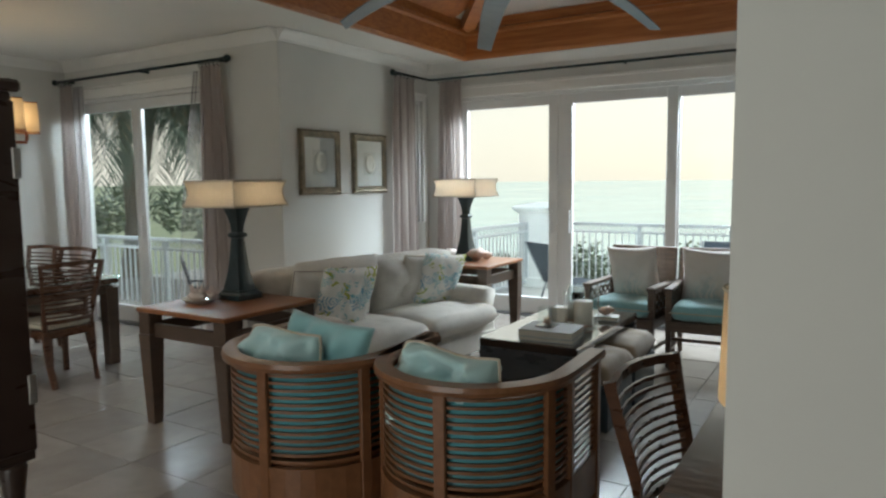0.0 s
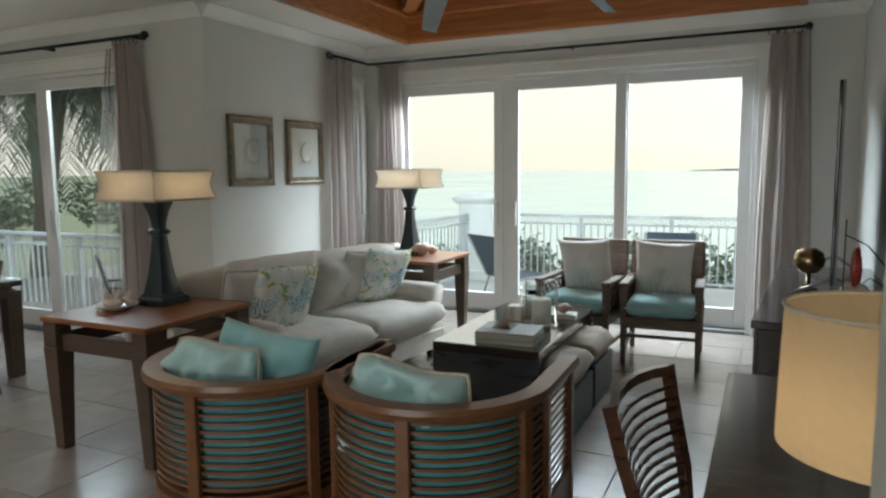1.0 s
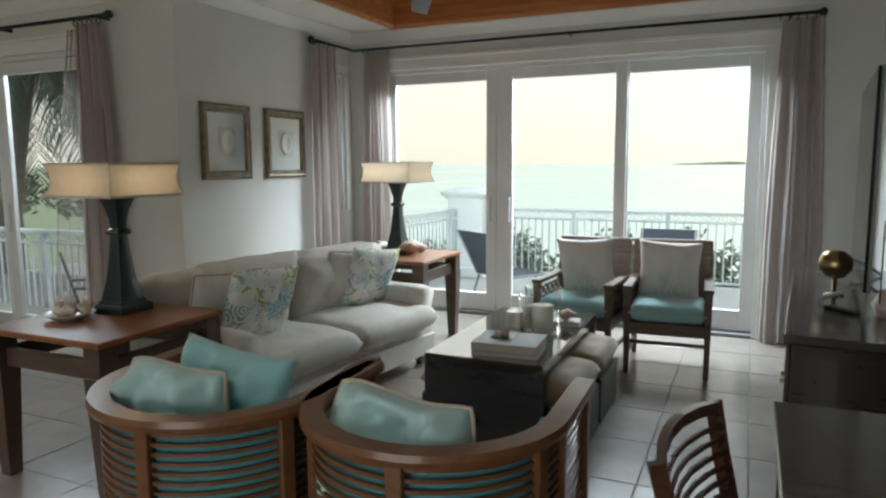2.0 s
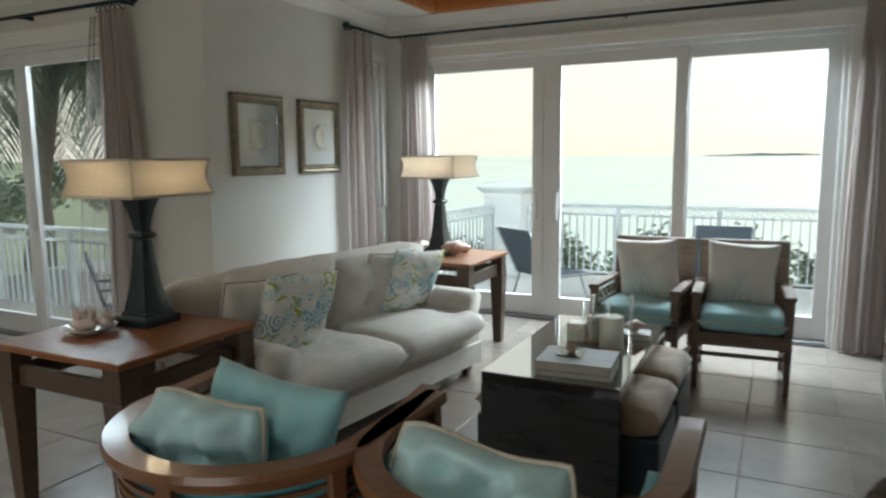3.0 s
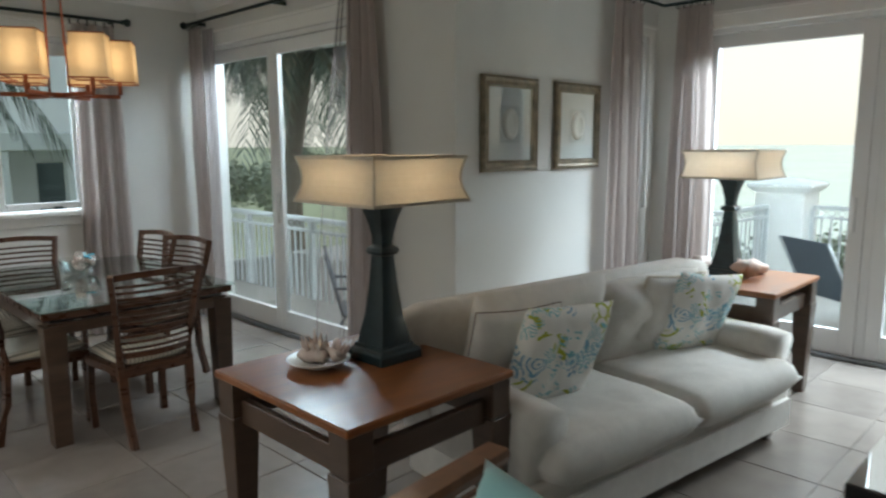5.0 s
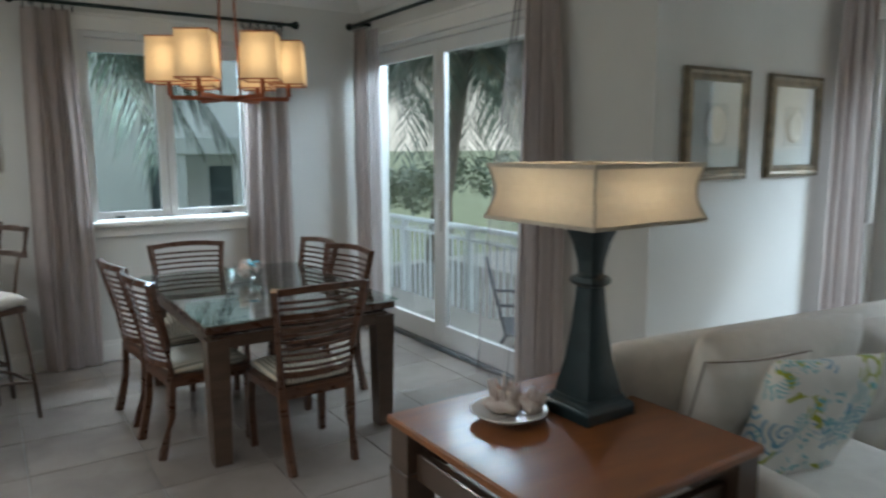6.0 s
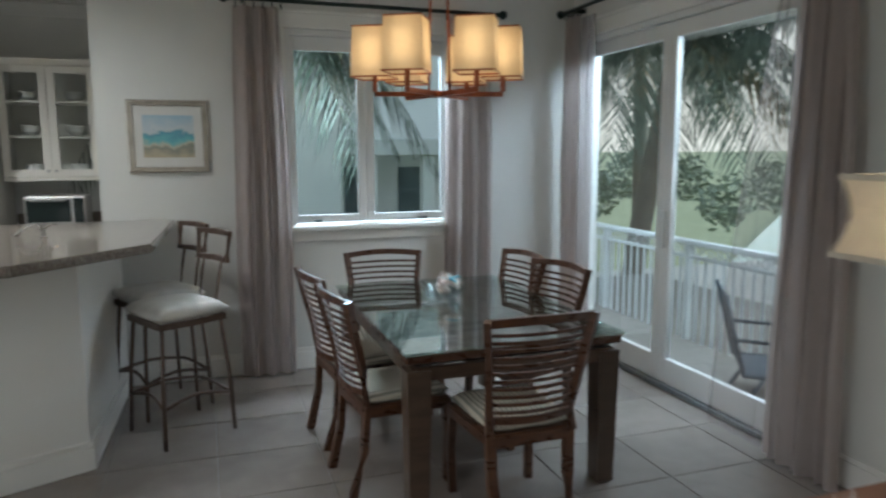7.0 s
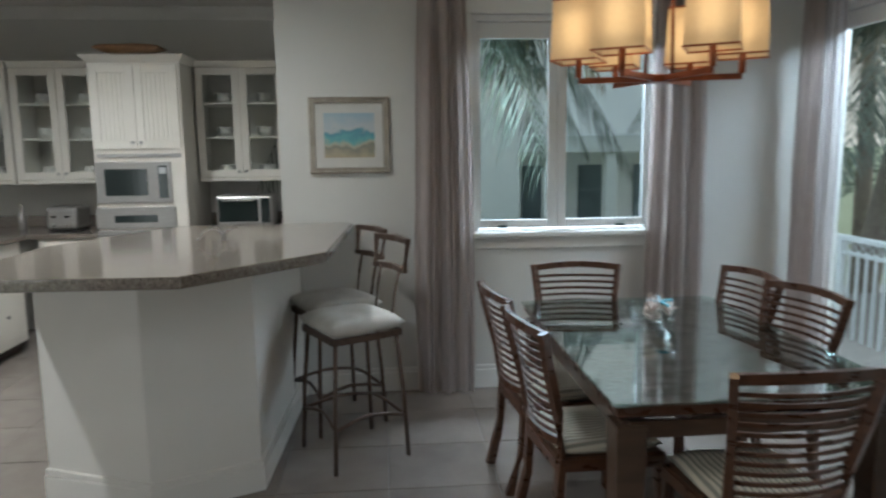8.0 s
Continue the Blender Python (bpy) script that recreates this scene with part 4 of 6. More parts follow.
def cushion(name, m, w, d, h, mat, label, piping=None, seed=1.0, corner=0.07, crumple=0.012, sag=0.0):
    root = thing(name, m, label, "cushion", "throw cushions")
    part("cover", pad(w, d, h, 4.0, 2.0, 26, crumple, seed, corner, None, sag), mat, root, smooth=True)
    if piping:
        part("piping", pad_edge(w, d, 0.008 if piping is PIPING else 0.003, corner, None, 14, sag), piping, root, "corded cream piping" if piping is PIPING else "", smooth=True)
    return root


def lean(x, y, z, facing, back, spin=0.0):
    """The pose of a cushion that stands on its edge: its face turned to the heading facing (degrees, 0 is +y) and leaning back."""
    return pose(x, y, z, 0, 0, facing) @ pose(0, 0, 0, 90 - back, 0, 0) @ pose(0, 0, 0, 0, 0, spin)


def sofa(m):
    """Facing +y in its own frame; x along its length."""
    root = thing("sofa", m, "natural linen two-seat sofa with loose back cushions and rolled back", "sofa")
    L, D = 1.97, 0.95
    part("base", bx(-L / 2 + 0.02, -D / 2 + 0.04, 0.09, L / 2 - 0.02, D / 2 - 0.1, 0.31, 0.025, seg=3), LINEN, root, smooth=False)
    part("skirt", bx(-L / 2 + 0.04, D / 2 - 0.1, 0.09, L / 2 - 0.04, D / 2 - 0.075, 0.24, 0.008, seg=2), LINEN, root)
    ring = [(-0.05, 0), (-0.08, 0.08), (-0.09, 0.3), (-0.105, 0.42), (-0.11, 0.54), (-0.07, 0.605), (0.0, 0.615), (0.06, 0.59), (0.085, 0.51), (0.06, 0.35), (0.06, 0)]
    back = sweep([(-L / 2 + 0.0, -D / 2 + 0.14, 0.28), (-L / 2 + 0.04, -D / 2 + 0.13, 0.29), (-0.5, -D / 2 + 0.13, 0.29), (0.5, -D / 2 + 0.13, 0.29), (L / 2 - 0.04, -D / 2 + 0.13, 0.29), (L / 2, -D / 2 + 0.14, 0.28)], ring)
    bmesh.ops.recalc_face_normals(back, faces=back.faces)
    part("backrest", back, LINEN, root, "rolled linen back with gathered ends", smooth=True)
    arm = [(-0.1, 0), (-0.1, 0.24), (-0.105, 0.29), (-0.07, 0.335), (0, 0.345), (0.07, 0.335), (0.1, 0.29), (0.095, 0.24), (0.095, 0)]
    for s in (-1, 1):
        a = sweep([(s * (L / 2 - 0.11), -D / 2 + 0.1, 0.27), (s * (L / 2 - 0.11), D / 2 - 0.2, 0.27), (s * (L / 2 - 0.11), D / 2 - 0.16, 0.262)], arm)
        bmesh.ops.recalc_face_normals(a, faces=a.faces)
        part("arm", a, LINEN, root, smooth=True)
        for y in (-D / 2 + 0.1, D / 2 - 0.16):
            part("leg", taper(s * (L / 2 - 0.12), y, 0, 0.1, 0.022, 0.035), ESPRESSO, root, "dark tapered wooden foot")
    w = (L - 0.36) / 2
    for s in (-1, 1):
        part("seat_cushion", pad(w + 0.1, 0.82, 0.2, 7, 2.6, 24, 0.008, 3.1 * s, 0.0, Matrix.Translation((s * (w / 2 + 0.05) + s * 0.0, 0.06, 0.385))), LINEN, root, smooth=True)
        part("back_cushion", pad(w * 0.99, 0.5 if s < 0 else 0.56, 0.24, 4.5, 2.2, 24, 0.02, 5.2 * s, 0.03, lean(s * (w / 2 + 0.01), -0.19, 0.645 if s < 0 else 0.68, 0, 17)), LINEN, root, smooth=True)
    return root


sofa(pose(-4.89, 6.965, 0, 0, 0, -98))
# local to the sofa: heading -90 faces +x
cushion("throw_cushion", lean(-5.06, 6.30, 0.67, -102, 18, 2), 0.44, 0.46, 0.14, LINEN, "plain linen cushion with dark piping on the sofa", GREYWOOD, 2.0)
cushion("throw_cushion", lean(-4.91, 6.45, 0.67, -102, 19, 4), 0.47, 0.49, 0.15, FISHPRINT, "fish print cushion in blue and lime on the sofa", None, 4.0)
cushion("throw_cushion", lean(-4.92, 7.46, 0.68, -104, 18, 3), 0.42, 0.44, 0.14, LINEN, "plain linen cushion with pale piping at the sofa's far end", PIPING, 6.0)
cushion("throw_cushion", lean(-4.80, 7.61, 0.675, -110, 18, 7), 0.44, 0.46, 0.15, FISHPRINT, "fish print cushion in blue and lime at the sofa's far end", None, 8.0)


def arc_pts(R, arm, flare, z, n=16, inset=0.0):
    """A tub chair's plan: half a round at the back and two arms that run forward, from the left arm's tip to the right one's."""
    r = R - inset
    left = [Vector((-(r + flare * u), arm * u, z)) for u in (1, 0.66, 0.33)]
    mid = [Vector((-r * math.cos(math.pi * i / n), -r * math.sin(math.pi * i / n), z)) for i in range(n + 1)]
    right = [Vector((r + flare * u, arm * u, z)) for u in (0.33, 0.66, 1)]
    return left + mid + right


def tub_chair(m, label):
    """A round-backed chair of mahogany slats with a teal seat."""
    root = thing("tub_chair", m, label, "armchair", "tub chairs")
    R, arm, fl = 0.415, 0.40, 0.02
    top = 0.745
    rail = sweep(arc_pts(R, arm, fl, top - 0.02, 72), [(-0.038, -0.018), (0.038, -0.018), (0.042, 0.0), (0.036, 0.02), (-0.036, 0.02), (-0.042, 0.0)])
    bmesh.ops.recalc_face_normals(rail, faces=rail.faces)
    part("top_rail", rail, TUBWOOD, root, "broad curved mahogany rail worn pale on top")
    low = sweep(arc_pts(R, arm, fl, 0.17, 20), rect(0.03, 0.2))
    part("plinth_band", low, TUBWOOD, root)
    n = 13
    for i in range(n):
        z = 0.295 + i * (top - 0.06 - 0.295) / (n - 1)
        part("slat", sweep(arc_pts(R, arm, fl, z, 16, 0.004), [(-0.007, -0.006), (0.007, -0.006), (0.007, 0.006), (-0.007, 0.006)]), TUBWOOD, root)
    for ang in (-62, 4, 68):
        a = radians(ang)
        x, y = (R + 0.004) * math.sin(a), -(R + 0.004) * math.cos(a)
        own = bx(-0.026, -0.014, 0.0, 0.026, 0.014, top - 0.04, 0.004)
        own.transform(Matrix.Translation((x, y, 0)) @ Matrix.Rotation(a, 4, "Z"))
        part("post", own, TUBWOOD, root)
    for s in (-1, 1):
        part("post", bx(s * (R + fl) - 0.02, arm - 0.05, 0, s * (R + fl) + 0.02, arm, top - 0.04, 0.004), TUBWOOD, root)
        part("post", bx(s * R - 0.02, 0.0, 0.0, s * R + 0.02, 0.045, top - 0.04, 0.004), TUBWOOD, root)
    part("seat_board", lathe([(0.0, 0.26), (R - 0.03, 0.26), (R - 0.03, 0.29), (0, 0.29)], 24), TUBWOOD, root)
    part("front_rail", bx(-R, arm - 0.08, 0.2, R, arm - 0.05, 0.28, 0.004), TUBWOOD, root)
    part("seat_cushion", pad(0.64, 0.62, 0.17, 4, 2.4, 20, 0.008, 1.0, -0.06, Matrix.Translation((0, 0.03, 0.37))), DEEPTEAL, root, "thick teal seat cushion", smooth=True)
    part("back_pad", sweep(arc_pts(R - 0.055, 0.1, 0.0, 0.52, 16), [(-0.03, -0.2), (0.03, -0.2), (0.035, 0.0), (0.025, 0.17), (-0.025, 0.17)]), DEEPTEAL, root, "teal back padding behind the slats", smooth=True)
    return root


TUBWOOD = material("mahogany", (0.215, 0.095, 0.04), (0.16, 0.068, 0.028), 0.34, scale=5, stretch=(4, 4, 4), bump=0.03, coat=0.25, rough_var=0.03)
tub_chair(pose(-3.955, 5.075, 0, 0, 0, 2), "slatted mahogany tub chair with teal cushions, facing the coffee table")
tub_chair(pose(-3.115, 5.17, 0, 0, 0, 4), "slatted mahogany tub chair with teal cushions, next to its twin")
cushion("throw_cushion", lean(-4.06, 4.92, 0.625, 8, 14, -3), 0.44, 0.40, 0.2, AQUA, "aqua velvet cushion with corded piping in a tub chair", PIPING, 3.3, -0.12, 0.05, 0.07)
cushion("throw_cushion", lean(-3.95, 5.10, 0.64, 2, 16, -6), 0.48, 0.40, 0.17, TEAL, "plain teal cushion in a tub chair", None, 5.3, 0.1, 0.02)
cushion("throw_cushion", lean(-3.17, 4.97, 0.62, -5, 16, -1), 0.55, 0.40, 0.19, AQUA, "aqua velvet cushion with corded piping slumped in a tub chair", PIPING, 7.3, -0.12, 0.06, 0.1)

CHARCOAL = material("charcoal_stained_wood", (0.075, 0.08, 0.09), (0.055, 0.058, 0.066), 0.3, scale=4, stretch=(1, 1, 3), bump=0.03, coat=0.3)
# coffee table with stools pushed under it
CT_H = 0.525
ct = thing("coffee_table", pose(-3.42, 7.03, 0), "black-stained waterfall coffee table with a glossy top", "coffee table")
part("top", bx(-0.33, -0.645, CT_H - 0.056, 0.33, 0.645, CT_H - 0.006, 0.004), BLACKWOOD, ct)
for s in (-1, 1):
    part("end_panel", bx(-0.33, s * 0.645 - (0.05 if s > 0 else 0), 0.0, 0.33, s * 0.645 + (0.05 if s < 0 else 0), CT_H - 0.056, 0.004), CHARCOAL, ct)
part("top_glass", bx(-0.328, -0.643, CT_H - 0.0055, 0.328, 0.643, CT_H, 0.001), TABLETOP, ct, "thin glass sheet on the top")


def ottoman(m, label):
    root = thing("ottoman", m, label, "ottoman", "ottomans under the coffee table")
    part("box", bx(-0.21, -0.27, 0.0, 0.21, 0.27, 0.275, 0.01), DARKLEATHER, root)
    part("seat_pad", pad(0.43, 0.56, 0.18, 5, 2.2, 18, 0.01, 2.0, 0.0, Matrix.Translation((0, 0, 0.345))), TAN, root, "tan suede pad", smooth=True)


DARKLEATHER = material("dark_teal_leather", (0.035, 0.055, 0.065), (0.022, 0.036, 0.045), 0.4, scale=12, bump=0.2, bump_scale=150)
for x, y in ((-3.16, 6.74), (-3.16, 7.33), (-3.62, 6.74), (-3.62, 7.33)):
    ottoman(pose(x + 0.02, y, 0), "dark leather box ottoman with a tan pad, under the coffee table")


def book(m, w, d, h, label):
    root = thing("book", m, label, "book", "books on the coffee table")
    part("cover", bx(-w / 2, -d / 2, 0, w / 2, d / 2, 0.004, 0.001), BOOK, root)
    part("cover", bx(-w / 2, -d / 2, h - 0.004, w / 2, d / 2, h, 0.001), BOOK, root)
    part("spine", bx(-w / 2, -d / 2, 0.004, -w / 2 + 0.004, d / 2, h - 0.004), BOOK, root)
    part("page_block", bx(-w / 2 + 0.004, -d / 2 + 0.006, 0.0045, w / 2 - 0.006, d / 2 - 0.006, h - 0.0045), PAGES, root)


zb = CT_H + 0.001
for w, d, h, r, lb in ((0.35, 0.28, 0.026, 5, "large grey picture book at the bottom of a pile"), (0.35, 0.28, 0.044, 4, "thick pale grey picture book on top of a pile")):
    book(pose(-3.33, 6.58, zb, 0, 0, r), w, d, h, lb)
    zb += h + 0.0005
book(pose(-3.2, 7.30, CT_H + 0.001, 0, 0, 10), 0.17, 0.13, 0.03, "small pale book on the coffee table")


def glass_vessel(name, m, r, h, label, wall_t=0.004):
    root = thing(name, m, label, "vase", "hurricane glasses")
    part("glass", lathe([(r * 0.97, 0), (r, 0.01), (r, h), (r - wall_t, h), (r - wall_t, 0.012), (0.0, 0.012)], 32), TABLEGLASS, root, smooth=True).visible_shadow = False
    part("rim", tube([(r * math.cos(t), r * math.sin(t), h) for t in [math.tau * i / 32 for i in range(32)]], 0.003, 6, True), TABLEGLASS, root, smooth=True)
    return root


hv = glass_vessel("hurricane_vase", pose(-3.26, 6.97, CT_H + 0.001), 0.105, 0.29, "large clear glass hurricane vase with a candle")
hv2 = glass_vessel("hurricane_vase", pose(-3.38, 7.12, CT_H + 0.001), 0.075, 0.22, "smaller clear glass hurricane vase with a candle")
for x, y, r, h, zz in ((-3.26, 6.97, 0.062, 0.16, CT_H + 0.027), (-3.38, 7.12, 0.048, 0.12, CT_H + 0.027)):
    cnd = thing("candle", pose(x, y, zz), "white pillar candle inside a glass vase", "candle", "candles")
    part("wax", lathe([(r, 0), (r, h - 0.004), (r - 0.006, h), (0, h - 0.006)], 20), WAX, cnd, smooth=True)
    part("wick", tube([(0, 0, h - 0.01), (0.002, 0, h + 0.012)], 0.0015, 5), IRON, cnd)
    stone = tagged(finish("pebbles", lathe([(0.0, 0.0), (0.065, 0.0), (0.068, 0.008), (0.05, 0.014), (0.0, 0.012)], 20), CORAL, True), "pale shells and pebbles at the foot of a glass", "pebbles", kind="stuff")
    stone.location = (x, y, CT_H + 0.0135)
cube = thing("candle_cube", pose(-3.37, 6.60, zb + 0.0), "square clear glass votive with a shell inside", "votive")
part("base", bx(-0.06, -0.06, 0, 0.06, 0.06, 0.008, 0.002), BLACKWOOD, cube)
for s in (-1, 1):
    part("pane", bx(s * 0.045 - 0.0025, -0.047, 0.008, s * 0.045 + 0.0025, 0.047, 0.125), TABLEGLASS, cube)
    part("pane", bx(-0.042, s * 0.045 - 0.0025, 0.008, 0.042, s * 0.045 + 0.0025, 0.125), TABLEGLASS, cube)
spiky_shell(pose(-3.37, 6.60, zb + 0.0085), 0.06, 5, CORAL, "small pink seashell inside the glass votive")
sh = tagged(finish("conch_shell", shell(0.1, 0.4, 3), CORAL, True), "small pink conch on the coffee table", "seashell", "seashells")
sh.matrix_basis = pose(-3.2, 7.30, CT_H + 0.0315, 0, 0, 40)
tl_box = thing("candle_cube", pose(-3.48, 7.12, CT_H + 0.001), "square pale votive candle on the coffee table", "votive")
part("wax", bx(-0.05, -0.05, 0, 0.05, 0.05, 0.1, 0.004), WAX, tl_box)


def lounge_chair(m, label):
    """A driftwood armchair with woven sides, a wrapped back and a teal box cushion; it faces +y in its own frame."""
    root = thing("armchair", m, label, "armchair", "armchairs by the sea doors")
    w = 0.60
    for s in (-1, 1):
        part("front_leg", taper(s * (w / 2 - 0.025), 0.27, 0, 0.62, 0.017, 0.027), GREYWOOD, root)
        part("back_leg", taper(s * (w / 2 - 0.025), -0.27, 0, 0.45, 0.018, 0.026, dy=-0.06), GREYWOOD, root)
        part("arm", bx(s * (w / 2 - 0.025) - 0.035, -0.28, 0.62, s * (w / 2 - 0.025) + 0.035, 0.31, 0.65, 0.006), GREYWOOD, root)
        part("side_rail", bx(s * (w / 2 - 0.025) - 0.014, -0.25, 0.12, s * (w / 2 - 0.025) + 0.014, 0.25, 0.145, 0.003), GREYWOOD, root)
        for k in range(5):
            for j in range(3):
                p0 = Vector((s * (w / 2 - 0.025), -0.22 + k * 0.1, 0.40 + j * 0.075))
                part("lattice_ring", tube([p0 + Vector((0, 0.036 * math.cos(t), 0.034 * math.sin(t))) for t in [math.tau * i / 8 for i in range(8)]], 0.009, 5, True), GREYWOOD, root)
    part("seat_frame", bx(-w / 2 + 0.005, -0.29, 0.30, w / 2 - 0.005, 0.3, 0.385, 0.006), GREYWOOD, root)
    part("stretcher", bx(-w / 2 + 0.04, 0.2, 0.21, w / 2 - 0.04, 0.225, 0.235, 0.003), GREYWOOD, root)
    tilt = pose(0, -0.27, 0.385) @ pose(0, 0, 0, 8, 0, 0)
    part("backrest", bx(-w / 2 + 0.005, -0.02, 0, w / 2 - 0.005, 0.03, 0.55, 0.018, tilt, seg=2), GREYWOOD, root, "wide wrapped wooden back")
    for i in range(9):
        x = -w / 2 + 0.04 + i * (w - 0.08) / 8
        part("back_slat", bx(x - 0.02, 0.03, 0.02, x + 0.02, 0.036, 0.53, 0.002, tilt), GREYWOOD, root)
    part("seat_cushion", pad(0.53, 0.56, 0.14, 7, 2.6, 20, 0.006, 2.0, 0.0, Matrix.Translation((0, 0.02, 0.45))), TEAL, root, "teal box cushion with cream welts", smooth=True)
    part("welt", pad_edge(0.53, 0.56, 0.005, 0, Matrix.Translation((0, 0.02, 0.455))), PIPING, root, smooth=True)
    return root


for x, y, r in ((-2.705, 8.45, 183), (-3.35, 8.42, 176)):
    lounge_chair(pose(x, y, 0, 0, 0, r), "driftwood armchair, teal seat, woven sides, by the sea doors")
cushion("throw_cushion", lean(-2.72, 8.54, 0.72, 183, 15, 2), 0.42, 0.44, 0.14, CORALPRINT, "cream cushion with an aqua coral print in an armchair", None, 9.3)
cushion("throw_cushion", lean(-3.34, 8.50, 0.72, 172, 15, -3), 0.42, 0.44, 0.14, CORALPRINT, "cream cushion with an aqua coral print in its twin armchair", None, 10.3)


def framed_print(m, label):
    """A deep antique frame with a grey mat and a round relief; it hangs facing +y in its own frame."""
    root = thing("framed_print", m, label, "picture", "framed shell prints")
    w, h = 0.578, 0.61
    prof = [(0, 0), (0.0, 0.022), (0.02, 0.034), (0.035, 0.026), (0.055, 0.03), (0.07, 0.016), (0.075, 0.0)]
    for a, b in (((-1, -1), (1, -1)), ((1, -1), (1, 1)), ((1, 1), (-1, 1)), ((-1, 1), (-1, -1))):
        own = bmesh.new()
        p, q = Vector((a[0] * w / 2, 0, a[1] * h / 2)), Vector((b[0] * w / 2, 0, b[1] * h / 2))
        inn = lambda c, u: Vector((c[0] * (w / 2 - u), 0, c[1] * (h / 2 - u)))
        rows = [[own.verts.new(inn(c, u) + Vector((0, v, 0))) for u, v in prof] for c in (a, b)]
        for i in range(len(prof) - 1):
            own.faces.new((rows[0][i], rows[0][i + 1], rows[1][i + 1], rows[1][i]))
        part("frame_side", own, PICFRAME, root)
    part("mat", bx(-w / 2 + 0.06, 0.002, -h / 2 + 0.06, w / 2 - 0.06, 0.008, h / 2 - 0.06), MATGREY, root, "pale grey mat board")
    part("inner_panel", bx(-0.1, 0.008, -0.12, 0.1, 0.011, 0.12), MATLIGHT, root)
    disc = lathe([(0.0, 0.012), (0.05, 0.01), (0.055, 0.014), (0.066, 0.015), (0.07, 0.01), (0.08, 0.008), (0.082, 0.0)], 28)
    disc.transform(Matrix.Rotation(radians(-90), 4, "X") @ Matrix.Scale(1.25, 4, (0, 1, 0)))
    disc.transform(Matrix.Translation((0, 0.011, 0)))
    part("relief", disc, MATBOARD, root, "white round shell relief", smooth=True)
    pn = part("pane", bx(-w / 2 + 0.07, 0.024, -h / 2 + 0.07, w / 2 - 0.07, 0.0265, h / 2 - 0.07), PICGLASS, root, "clear picture glass")
    return root


MATGREY = material("grey_mat", (0.55, 0.56, 0.57), (0.51, 0.52, 0.53), 0.9, scale=5)
MATLIGHT = material("pale_grey_mat", (0.46, 0.47, 0.48), (0.43, 0.44, 0.45), 0.9, scale=5)
for y in (7.598, 8.376):
    framed_print(pose(PIC_X + 0.002, y, 1.717, 0, 0, -90), "shell relief in a dark gilt frame over the sofa")

# desk, media console and what stands on them
desk = thing("writing_desk", pose(-1.71, 4.645, 0), "dark wood writing desk against the wall", "desk")
part("top", bx(-0.375, -0.91, 0.72, 0.375, 0.91, 0.76, 0.004), DESKTOP, desk)
for sx in (-1, 1):
    for sy in (-1, 1):
        part("leg", taper(sx * 0.32, sy * 0.85, 0, 0.72, 0.025, 0.04), ESPRESSO, desk)
for sx in (-1, 1):
    part("apron", bx(sx * 0.32 - 0.012, -0.80, 0.62, sx * 0.32 + 0.012, 0.80, 0.72, 0.003), ESPRESSO, desk)
con = thing("media_console", pose(-1.635, 7.42, 0, 0, 0, -3.9), "low dark media console with sliding fronts, along the wall", "console")
part("body", bx(-0.29, -1.08, 0.06, 0.31, 1.08, 0.76, 0.004), ESPRESSO, con)
part("top", bx(-0.32, -1.095, 0.762, 0.33, 1.095, 0.80, 0.004), DESKTOP, con)
part("plinth", bx(-0.25, -1.02, 0, 0.29, 1.02, 0.06), BLACKWOOD, con)
for i in range(4):
    y = -1.06 + i * 0.53
    dr = part("door", bx(-0.308, y + 0.006, 0.09, -0.291, y + 0.524, 0.745, 0.003), ESPRESSO, con)
    part("knob", lathe([(0.006, 0), (0.006, 0.012), (0.014, 0.016), (0.012, 0.026), (0, 0.028)], 12, x=0, y=0, z=0), BRASS, dr).matrix_basis = pose(-0.308, y + (0.47 if i % 2 == 0 else 0.06), 0.45, 0, -90, 0)
tv = thing("flat_screen", pose(-1.59, 7.75, 0.80, 0, 0, -4.6), "thin flat screen with a silver edge on bent metal feet", "television")
part("panel", bx(-0.01, -0.75, 0.09, 0.006, 0.75, 1.18, 0.004), SCREEN, tv)
part("bezel", bx(0.0065, -0.752, 0.088, 0.02, 0.752, 1.182, 0.005), ALU, tv, "silver rim and back")
for y in (-0.55, 0.55):
    part("foot", tube([(-0.2, y - 0.06, 0.009), (-0.01, y, 0.1), (0.02, y, 0.1), (0.15, y - 0.06, 0.009)], 0.009, 8), ALU, tv, "bent grey metal foot", smooth=True)
orb = thing("brass_ornament", pose(-1.74, 7.42, 0.80), "polished brass nautilus ornament on the console", "ornament")
part("stand", lathe([(0.05, 0), (0.05, 0.008), (0.012, 0.016), (0.012, 0.1)], 20), BRASS, orb, smooth=True)
part("ball", lathe([(0.0, 0.09), (0.045, 0.1), (0.08, 0.14), (0.088, 0.175), (0.075, 0.22), (0.04, 0.245), (0.0, 0.25)], 28), BRASS, orb, smooth=True)
bird = thing("coral_sculpture", pose(-1.55, 6.9, 0.80), "red and white coral sculpture with long wires on the console", "sculpture")
part("rock", pad(0.16, 0.12, 0.12, 2.5, 2.0, 12, 0.02, 3.0, 0, Matrix.Translation((0, 0, 0.055))), PLASTERFISH, bird, smooth=True)
REDGLASS = material("red_coral", (0.45, 0.05, 0.03), (0.3, 0.03, 0.02), 0.25, scale=10)
part("coral", pad(0.05, 0.07, 0.22, 2.2, 2.0, 12, 0.02, 5.0, 0, Matrix.Translation((0.0, 0, 0.2))), REDGLASS, bird, smooth=True)
